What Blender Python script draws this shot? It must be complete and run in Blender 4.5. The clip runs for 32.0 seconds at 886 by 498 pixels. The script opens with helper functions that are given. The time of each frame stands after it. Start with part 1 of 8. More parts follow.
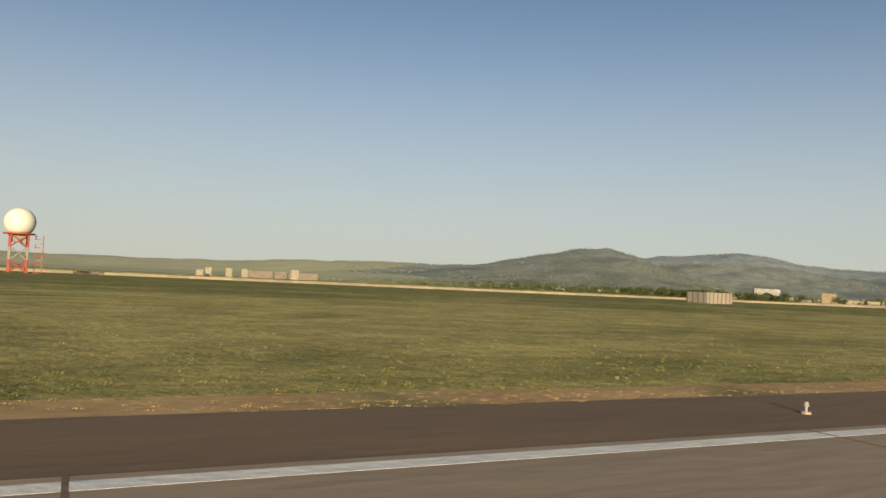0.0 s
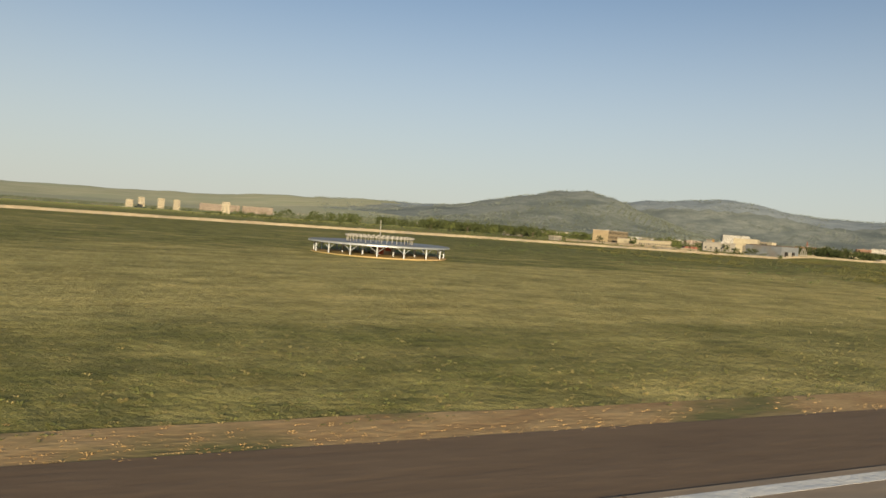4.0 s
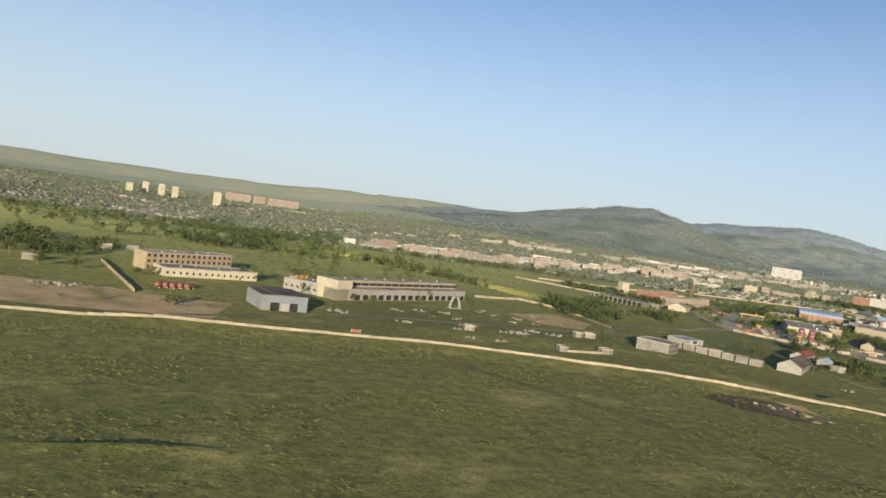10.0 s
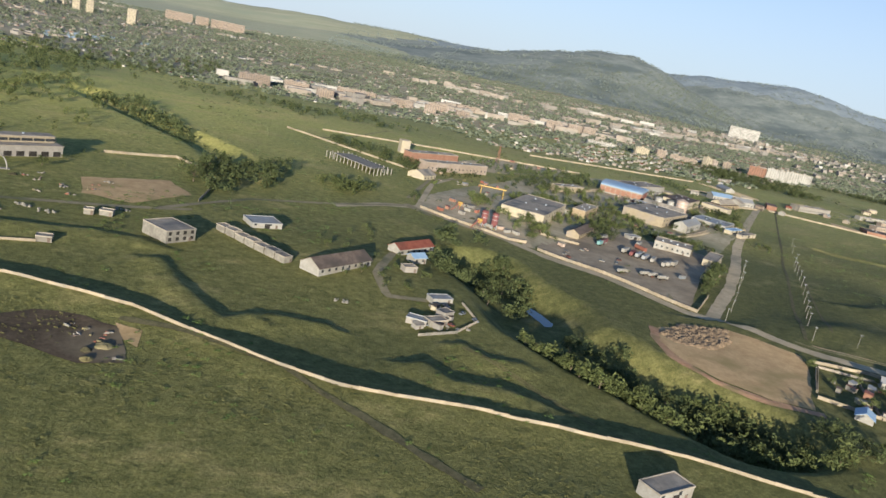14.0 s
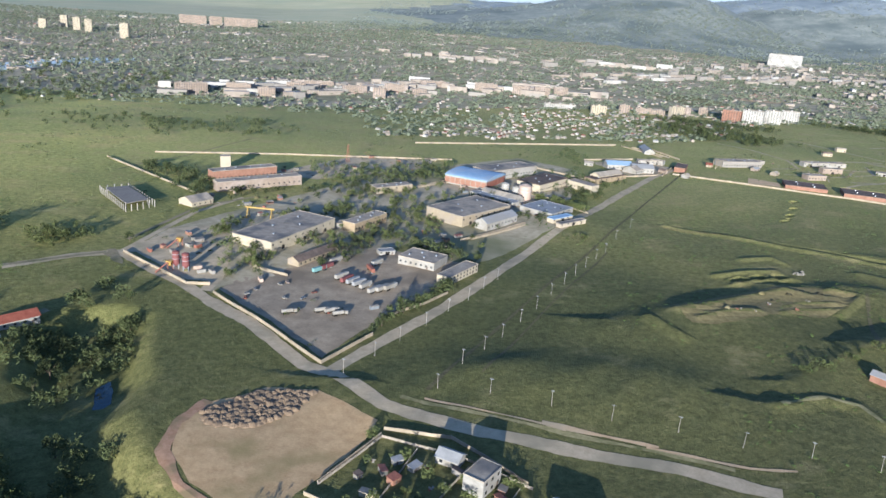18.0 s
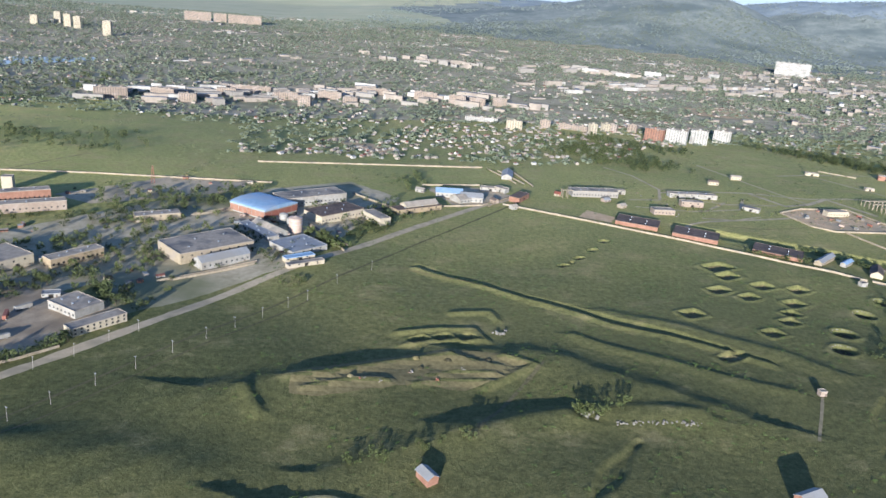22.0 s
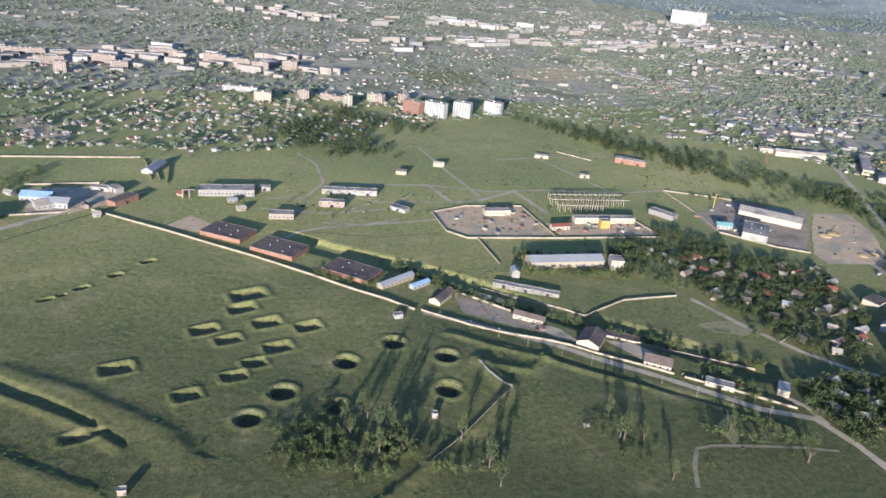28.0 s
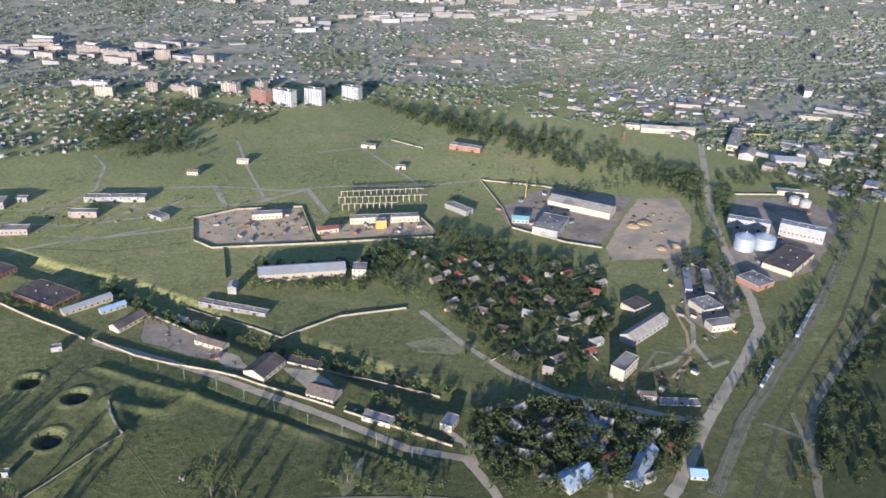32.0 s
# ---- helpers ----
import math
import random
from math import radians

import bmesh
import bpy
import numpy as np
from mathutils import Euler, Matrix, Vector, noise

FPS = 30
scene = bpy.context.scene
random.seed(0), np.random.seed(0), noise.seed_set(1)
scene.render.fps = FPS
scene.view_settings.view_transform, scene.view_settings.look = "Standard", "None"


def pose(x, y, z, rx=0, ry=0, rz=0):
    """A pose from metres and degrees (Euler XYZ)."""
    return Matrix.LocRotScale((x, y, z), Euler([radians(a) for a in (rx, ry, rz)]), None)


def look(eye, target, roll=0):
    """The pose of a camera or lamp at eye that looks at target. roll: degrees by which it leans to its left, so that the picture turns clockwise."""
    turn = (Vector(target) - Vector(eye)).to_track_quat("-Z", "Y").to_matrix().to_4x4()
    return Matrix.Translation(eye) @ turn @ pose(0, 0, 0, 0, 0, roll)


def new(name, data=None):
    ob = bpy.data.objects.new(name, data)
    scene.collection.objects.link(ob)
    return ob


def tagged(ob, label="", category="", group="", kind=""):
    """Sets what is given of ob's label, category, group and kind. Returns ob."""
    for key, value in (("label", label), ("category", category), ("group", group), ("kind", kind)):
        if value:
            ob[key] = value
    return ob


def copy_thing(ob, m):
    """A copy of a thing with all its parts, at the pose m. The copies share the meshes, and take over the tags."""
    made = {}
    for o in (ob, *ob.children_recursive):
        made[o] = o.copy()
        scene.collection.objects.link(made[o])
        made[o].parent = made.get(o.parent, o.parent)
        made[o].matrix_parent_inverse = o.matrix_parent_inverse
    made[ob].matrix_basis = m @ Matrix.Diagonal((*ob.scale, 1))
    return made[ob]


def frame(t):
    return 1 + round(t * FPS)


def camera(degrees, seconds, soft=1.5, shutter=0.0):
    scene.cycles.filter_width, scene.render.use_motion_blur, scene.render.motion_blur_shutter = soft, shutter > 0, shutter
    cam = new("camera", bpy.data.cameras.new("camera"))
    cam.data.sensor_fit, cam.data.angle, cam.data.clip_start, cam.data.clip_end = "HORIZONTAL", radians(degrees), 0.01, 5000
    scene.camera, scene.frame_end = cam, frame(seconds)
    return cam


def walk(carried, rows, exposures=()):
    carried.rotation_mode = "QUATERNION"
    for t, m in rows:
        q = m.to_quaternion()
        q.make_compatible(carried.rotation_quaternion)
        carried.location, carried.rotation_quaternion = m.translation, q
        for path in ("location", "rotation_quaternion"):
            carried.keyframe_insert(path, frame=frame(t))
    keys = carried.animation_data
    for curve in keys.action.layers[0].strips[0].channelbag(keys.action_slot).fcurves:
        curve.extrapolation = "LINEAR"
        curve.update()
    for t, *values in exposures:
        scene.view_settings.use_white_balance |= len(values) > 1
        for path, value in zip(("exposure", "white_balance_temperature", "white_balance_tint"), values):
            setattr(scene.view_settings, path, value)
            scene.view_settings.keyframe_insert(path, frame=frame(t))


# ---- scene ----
EXPOSURES = [(0, 0.37, 7450, 2.5), (5, 0.5, 7100, 2.5), (9, 0.66, 6250, 2.5), (13, 0.72, 5900, 4), (17, 1.06, 5050, 7), (21, 1.12, 5000, 8), (25, 1.12, 5030, 11), (28, 1.2, 5000, 12), (32, 1.14, 4950, 13)]
cam = camera(61.121, 32.0, soft=1.6)
PATH = [  # seconds, x, y, z, turn, tilt, lean
    (0, 0.00, 0.03, 1.996, -25.955, 2.624, 2.679),
    (0.5, 19.18, 0.11, 2.058, -26.037, 3.158, 2.668),
    (1, 38.38, 0.16, 2.090, -26.119, 3.691, 2.657),
    (1.5, 57.58, 0.18, 2.126, -25.792, 3.943, 2.768),
    (2, 76.76, 0.16, 2.202, -25.464, 4.196, 2.879),
    (2.5, 95.92, 0.12, 2.353, -25.219, 3.260, 2.948),
    (3, 115.05, 0.05, 2.612, -25.615, 0.364, 4.086),
    (3.5, 134.13, -0.04, 3.017, -25.326, -0.877, 4.933),
    (4, 153.15, -0.15, 3.606, -25.851, -1.923, 4.152),
    (4.5, 172.12, -0.27, 4.421, -28.135, -0.332, 2.609),
    (5.5, 209.82, -0.52, 6.891, -27.206, -2.410, 4.266),
    (6.5, 247.18, -0.75, 10.735, -26.277, -4.489, 5.923),
    (7, 265.72, -0.87, 13.180, -26.732, -5.713, 6.064),
    (7.5, 284.16, -1.04, 15.907, -26.842, -7.494, 7.759),
    (8, 302.52, -1.28, 18.863, -23.846, -4.374, 7.344),
    (8.5, 320.79, -1.61, 21.997, -21.508, -4.583, 8.586),
    (9, 338.97, -2.06, 25.254, -21.024, -5.084, 7.463),
    (9.5, 357.07, -2.66, 28.591, -23.323, -5.865, 6.740),
    (10, 375.10, -3.34, 32.002, -18.626, -2.389, 8.477),
    (10.5, 393.06, -4.06, 35.489, -19.458, -0.452, 10.154),
    (11, 410.96, -4.74, 39.054, -18.523, -3.733, 8.666),
    (11.5, 428.80, -5.34, 42.702, -19.942, -7.450, 9.335),
    (12, 446.59, -5.79, 46.433, -21.672, -9.004, 7.829),
    (12.5, 464.35, -6.05, 50.254, -20.764, -9.817, 7.075),
    (13, 482.09, -6.16, 54.179, -20.904, -12.495, 8.006),
    (13.5, 499.84, -6.19, 58.223, -20.246, -12.370, 8.176),
    (14, 517.64, -6.20, 62.404, -21.140, -14.498, 12.336),
    (14.5, 535.50, -6.25, 66.739, -23.625, -15.157, 16.116),
    (15.5, 571.54, -6.72, 75.915, -17.752, -18.450, 11.690),
    (16.5, 607.96, -7.77, 85.379, -11.879, -21.743, 7.264),
    (17, 626.24, -8.49, 89.954, -12.894, -19.467, 8.364),
    (17.5, 644.52, -9.32, 94.279, -12.479, -20.223, 7.641),
    (18, 662.78, -10.24, 98.244, -14.562, -18.256, 4.278),
    (18.5, 681.00, -11.24, 101.779, -16.725, -17.478, 5.853),
    (19, 699.19, -12.24, 104.968, -18.061, -20.277, 4.492),
    (19.5, 717.38, -13.17, 107.933, -14.832, -23.566, 4.106),
    (20, 735.59, -13.97, 110.797, -14.861, -22.652, 5.397),
    (20.5, 753.84, -14.56, 113.684, -15.284, -22.832, 4.801),
    (21, 772.16, -14.86, 116.715, -14.664, -22.427, 5.484),
    (21.5, 790.56, -14.83, 119.985, -12.351, -20.896, 5.961),
    (22, 809.06, -14.46, 123.472, -10.797, -18.904, 5.083),
    (22.5, 827.66, -13.80, 127.126, -11.669, -18.588, 7.120),
    (23, 846.36, -12.86, 130.896, -11.454, -19.513, 8.077),
    (23.5, 865.16, -11.67, 134.731, -10.927, -19.298, 8.038),
    (24, 884.06, -10.27, 138.583, -12.089, -19.776, 8.177),
    (24.5, 903.07, -8.67, 142.400, -13.052, -20.352, 8.844),
    (25, 922.16, -6.93, 146.138, -12.680, -18.929, 9.525),
    (25.5, 941.31, -5.09, 149.752, -12.769, -19.226, 8.458),
    (26.5, 979.70, -1.26, 156.430, -12.767, -21.009, 7.271),
    (27.5, 1018.06, 2.47, 162.089, -12.765, -22.792, 6.084),
    (28, 1037.19, 4.25, 164.500, -12.736, -23.317, 5.459),
    (28.5, 1056.30, 5.96, 166.666, -12.324, -23.275, 5.055),
    (29, 1075.39, 7.63, 168.614, -13.012, -23.361, 5.582),
    (29.5, 1094.45, 9.26, 170.373, -13.596, -23.474, 4.960),
    (30, 1113.50, 10.85, 171.971, -13.899, -23.989, 5.246),
    (30.5, 1132.53, 12.42, 173.432, -13.295, -24.183, 4.145),
    (31, 1151.56, 13.95, 174.765, -11.730, -24.394, 2.711),
    (31.5, 1170.59, 15.47, 175.975, -10.739, -24.753, 2.056),
    (32, 1189.65, 16.98, 177.066, -11.169, -25.566, 2.637),
]


def aimed(x, y, z, turn, tilt, lean):
    a, b = radians(turn), radians(tilt)
    ahead = Vector((-math.sin(a) * math.cos(b), math.cos(a) * math.cos(b), math.sin(b)))
    eye = Vector((x, y, z))
    return look(eye, eye + ahead * 10, lean)


walk(cam, [(row[0], aimed(*row[1:])) for row in PATH], EXPOSURES)
world = bpy.data.worlds.new("sky")
scene.world = world
world.use_nodes = True
wn = world.node_tree.nodes
sky = wn.new("ShaderNodeTexSky")
sky.sky_type, sky.sun_disc = "NISHITA", False
SUN_TILT, SUN_TURN = 9.5, 201.5
sky.sun_elevation, sky.sun_rotation = radians(SUN_TILT + 6), radians(SUN_TURN)
sky.altitude, sky.air_density, sky.dust_density, sky.ozone_density = 500, 0.75, 0.35, 3.0
wn["Background"].inputs["Strength"].default_value = 0.088
soft_sky = wn.new("ShaderNodeHueSaturation")
soft_sky.inputs["Saturation"].default_value = 0.95
world.node_tree.links.new(sky.outputs["Color"], soft_sky.inputs["Color"])
# pale dusty air low over the horizon
way, up = wn.new("ShaderNodeTexCoord"), wn.new("ShaderNodeSeparateXYZ")
low, haze = wn.new("ShaderNodeMapRange"), wn.new("ShaderNodeMix")
low.interpolation_type = "SMOOTHERSTEP"
low.inputs["From Min"].default_value, low.inputs["From Max"].default_value = 0.47, -0.12
haze.data_type = "RGBA"
haze.inputs["B"].default_value = (4.6, 4.7, 4.8, 1)
world.node_tree.links.new(way.outputs["Generated"], up.inputs["Vector"])
world.node_tree.links.new(up.outputs["Z"], low.inputs["Value"])
world.node_tree.links.new(low.outputs["Result"], haze.inputs["Factor"])
world.node_tree.links.new(soft_sky.outputs["Color"], haze.inputs["A"])
world.node_tree.links.new(haze.outputs["Result"], wn["Background"].inputs["Color"])
lamp = bpy.data.lights.new("sun", "SUN")
lamp.energy, lamp.angle, lamp.color = 5.0, radians(0.5), (1.0, 0.83, 0.62)
sun = new("sun", lamp)
sun.rotation_euler = (radians(90 - SUN_TILT), 0, radians(180 - SUN_TURN))
# ---- relief of the meadow: banks, hollows and pits cut into the one ground sheet ----
SHAPES = []


def smooth(v):
    v = np.clip(v, 0.0, 1.0)
    return v * v * (3 - 2 * v)


def to_line(x, y, points):
    """Distance to a line and, positive, the side away from the sun."""
    best, side = np.full(x.shape, 1e9), np.zeros(x.shape)
    for (ax, ay), (bx, by) in zip(points, points[1:]):
        dx, dy = bx - ax, by - ay
        t = np.clip(((x - ax) * dx + (y - ay) * dy) / max(dx * dx + dy * dy, 1e-6), 0, 1)
        ox, oy = x - ax - t * dx, y - ay - t * dy
        d = np.hypot(ox, oy)
        closer = d < best
        best, side = np.where(closer, d, best), np.where(closer, 0.37 * ox + 0.93 * oy, side)
    return best, side


def shape(points, reach, rise):
    xs, ys = [p[0] for p in points], [p[1] for p in points]
    SHAPES.append((min(xs) - reach, max(xs) + reach, min(ys) - reach, max(ys) + reach, rise))


def bank(points, h, near, far):
    """A rise that climbs gently on its sunny side and falls steeply on the other."""
    def rise(x, y):
        d, side = to_line(x, y, points)
        crest = 1 + 0.1 * np.sin(x / 19 + y / 27) + 0.06 * np.sin(x / 8.3 - y / 5.1 + 2 * np.sin(x / 31))
        return h * crest * np.exp(-(d / np.where(side > 0, far, near)) ** 2)
    shape(points, 2.6 * max(near, far), rise)


def hollow(points, depth, floor, flank):
    def rise(x, y):
        d, _ = to_line(x, y, points)
        return -depth * (1 - smooth((d + 2.5 * np.sin(x / 13 + y / 17) - floor) / flank))
    shape(points, floor + flank + 4, rise)


def pit(x0, y0, lx, ly, depth, turn=35, power=7):
    c, s = math.cos(math.radians(turn)), math.sin(math.radians(turn))

    def rise(x, y):
        u, v = ((x - x0) * c + (y - y0) * s) / (lx / 2), ((y - y0) * c - (x - x0) * s) / (ly / 2)
        e = (np.abs(u) ** power + np.abs(v) ** power) ** (1 / power)
        return -depth * smooth((1.02 - e) / 0.2) + 0.3 * depth * np.exp(-((e - 1.25) / 0.2) ** 2)
    shape([(x0, y0)], 1.3 * max(lx, ly), rise)


def shaped(x, y):
    z = np.zeros(x.shape)
    for x0, x1, y0, y1, rise in SHAPES:
        here = (x > x0) & (x < x1) & (y > y0) & (y < y1)
        if here.any():
            z[here] += rise(x[here], y[here])
    return z


pit(2039, 646, 30, 21, 3.0, 20)
pit(2035, 619, 22, 16, 3.0, 20)
pit(2006, 583, 21, 15, 3.0, 20)
pit(2027, 565, 19, 13, 3.0, 20)
pit(2057, 592, 22, 15, 3.0, 20)
pit(2092, 586, 20, 14, 3.0, 20)
pit(2067, 554, 21, 14, 3.0, 20)
pit(2049, 531, 17, 12, 3.0, 20)
pit(2035, 512, 18, 12, 3.0, 20)
pit(2003, 487, 18, 13, 3.0, 20)
pit(1948, 524, 22, 15, 3.0, 20)
pit(1868, 639, 12, 7, 2.4, 35)
pit(1879, 647, 8, 5, 2.4, 35)
pit(1892, 661, 13, 8, 2.4, 35)
pit(1916, 687, 13, 8, 2.4, 35)
pit(1940, 718, 14, 8, 2.4, 35)
pit(1701, 471, 14, 11, 2.8, 20)
pit(1720, 473, 14, 11, 2.8, 20)
pit(1738, 474, 14, 11, 2.8, 20)
pit(1942, 444, 24, 11, 2.6, 20)
pit(2163, 555, 19.0, 19.0, 3.0, 0, 2)
pit(2121, 528, 19.0, 19.0, 3.0, 0, 2)
pit(2204, 529, 18.6, 18.6, 3.0, 0, 2)
pit(2071, 488, 20.4, 20.4, 3.0, 0, 2)
pit(2197, 484, 19.3, 19.3, 3.0, 0, 2)
pit(2111, 467, 19.1, 19.1, 3.0, 0, 2)
pit(2048, 457, 19.2, 19.2, 3.0, 0, 2)
pit(2146, 420, 19.6, 19.6, 3.0, 0, 2)
bank([(889, 392), (917, 390), (948, 387), (1002, 389), (1025, 382)], 2.2, 16, 6)
bank([(740, 345), (868, 341), (934, 331), (976, 318), (1027, 293), (1054, 268), (1081, 245), (1121, 224), (1180, 208), (1224, 189), (1256, 168)], 2.0, 14, 8)
bank([(1034, 354), (1044, 323), (1053, 303), (1061, 285), (1073, 291)], 2.4, 12, 5)
bank([(1083, 296), (1107, 291)], 1.8, 9, 4)
bank([(1141, 255), (1147, 238), (1168, 235), (1181, 226)], 2.4, 12, 5)
bank([(1166, 278), (1173, 264), (1189, 261)], 1.8, 9, 5)
hollow([(1229, 417), (1234, 356), (1230, 312), (1243, 274), (1259, 242), (1277, 215)], 12.0, 15, 25)
bank([(1400, 327), (1431, 338), (1468, 334), (1514, 327), (1552, 309)], 4.6, 50, 27)
bank([(1738, 402), (1779, 428), (1758, 441)], 1.8, 4, 3)
bank([(1690, 404), (1712, 411), (1742, 409)], 1.4, 4, 2.5)
bank([(1700, 414), (1722, 421), (1748, 417)], 1.2, 3, 2.5)
bank([(1618, 397), (1648, 407), (1672, 406)], 1.4, 4, 2.5)
bank([(1714, 198), (1765, 264), (1798, 244), (1840, 220)], 1.5, 4, 3)
hollow([(1817, 334), (1759, 271), (1702, 200)], 1.6, 2, 4)
bank([(1981, 305), (1998, 316), (2045, 337), (2093, 351), (2137, 368)], 1.6, 4, 3)
hollow([(2020, 377), (1976, 317)], 1.5, 3, 4)
bank([(2211, 567), (2260, 538), (2327, 499), (2382, 466), (2452, 418)], 1.6, 4, 3)
hollow([(939, 932), (981, 852), (1029, 764), (1065, 696), (1086, 632)], 6.0, 6, 22)
bank([(1599, 286), (1631, 289), (1649, 282), (1648, 261)], 1.8, 6, 5)
bank([(1561, 397), (1597, 406), (1637, 416), (1679, 430), (1716, 444)], 3.2, 36, 14)
bank([(1630, 310), (1650, 319), (1669, 328), (1699, 340), (1741, 353), (1781, 365)], 2.4, 20, 9)
bank([(1750, 445), (1778, 445), (1801, 439), (1832, 410), (1871, 376), (1897, 358)], 3.8, 40, 15)
bank([(1719, 622), (1800, 554), (1871, 499), (1934, 458), (1966, 430)], 1.7, 5, 4)
hollow([(1722, 630), (1804, 561), (1875, 505), (1939, 464), (1971, 434)], 1.3, 2, 4)
bank([(1826, 481), (1871, 444), (1915, 415), (1960, 389)], 1.4, 9, 5)
bank([(1690, 464), (1753, 470), (1747, 488), (1687, 485)], 1.8, 4, 3)
bank([(1734, 516), (1767, 521), (1769, 508)], 1.9, 4, 4)
bank([(1707, 354), (1749, 363), (1795, 371), (1845, 367), (1871, 360)], 2.6, 16, 8)
hollow([(2070, 782), (2212, 694), (2277, 646), (2344, 588), (2408, 548), (2473, 499)], 4.0, 8, 12)
hollow([(2293, 530), (2372, 474), (2431, 433)], 1.4, 2, 4)
bank([(2230, 527), (2249, 485), (2207, 432)], 2.0, 5, 4)
bank([(2235, 517), (2269, 503), (2293, 529)], 2.0, 5, 4)
bank([(1867, 528), (1934, 488), (1997, 442), (2010, 423)], 1.8, 16, 9)
bank([(2226, 523), (2244, 481), (2186, 416), (2137, 370)], 1.8, 5, 4)
bank([(1581, 398), (1591, 373)], 2.2, 7, 4)
bank([(1608, 409), (1631, 414), (1675, 432), (1720, 442)], 1.8, 6, 4)
bank([(719, 180), (739, 178), (758, 176)], 1.2, 2.2, 1.8)
bank([(724, 132), (745, 135), (758, 134), (776, 128)], 1.2, 2.2, 1.8)


# All plan numbers below are in plan metres; U turns them into scene metres.
U = 0.5
STONE = random.Random(7)


def ripple(x, y):
    """Gentle undulation of the meadow."""
    a = np.sin(x / 41 + 0.7 * np.sin(y / 67)) * np.cos(y / 33 + 0.9 * np.sin(x / 88))
    b = np.sin((x + 1.7 * y) / 71 + 1.3) * 0.8 + 0.5 * np.sin((2 * x - y) / 29)
    inside = smooth((x - 900) / 300) * (1 - smooth((x - 2250) / 250)) * smooth((y - 120) / 120) * (1 - smooth((y - 620) / 160))
    return inside * (1.25 * a + 1.1 * b)


RIDGE_A = ((-60, 0), (8, 0.3), (20, 0.9), (24.8, 1.7), (28.7, 2.35), (32.0, 3.2), (34.5, 3.2), (37, 2.7), (39, 1.9), (41, 1.1), (43, 0.5), (46, 0), (90, 0))
RIDGE_B = ((-70, 0.9), (-30, 1.0), (-4.7, 0.95), (6, 1.1), (16, 1.4), (24.8, 1.5), (35, 2.3), (39, 2.7), (41.6, 3.0), (43.6, 3.2), (45.6, 3.1), (48.2, 2.75), (50.7, 2.3), (53.2, 2.1), (56.4, 2.3), (75, 2.0), (110, 1.0))


def ground_z(x, y):
    """Height of the ground at a place of the plan."""
    x, y = np.asarray(x, float), np.asarray(y, float)
    z = -34 * smooth((y - 950) / 800) * (1 - 0.75 * smooth((x - 1350) / 900))
    z = z + 14 * smooth((y - 2300) / 1400) + 0.9 * smooth((y - 50) / 230) * (1 - smooth((x - 500) / 250)) * (1 - smooth((y - 600) / 300))
    z = z + ripple(x, y) + shaped(np.atleast_1d(x), np.atleast_1d(y)).reshape(x.shape)
    r, az = np.hypot(x - 600, y), np.degrees(np.arctan2(x - 600, y))
    lumps = 1 + 0.03 * np.sin(az * 0.9 + r / 510) + 0.015 * np.sin(az * 2.3 - r / 330)
    ahead = smooth((y + 400) / 1200)
    hill_a = np.interp(az, *zip(*RIDGE_A)) * 7300 * 0.01745 * smooth((r - 4900) / 2400) * (1 - 0.6 * smooth((r - 7400) / 900))
    hill_b = np.interp(az, *zip(*RIDGE_B)) * 8700 * 0.01745 * smooth((r - 6300) / 2400)
    return z + ahead * np.maximum(hill_a, hill_b) * lumps


# ---- materials ----
def links(m, a, b):
    m.node_tree.links.new(a, b)


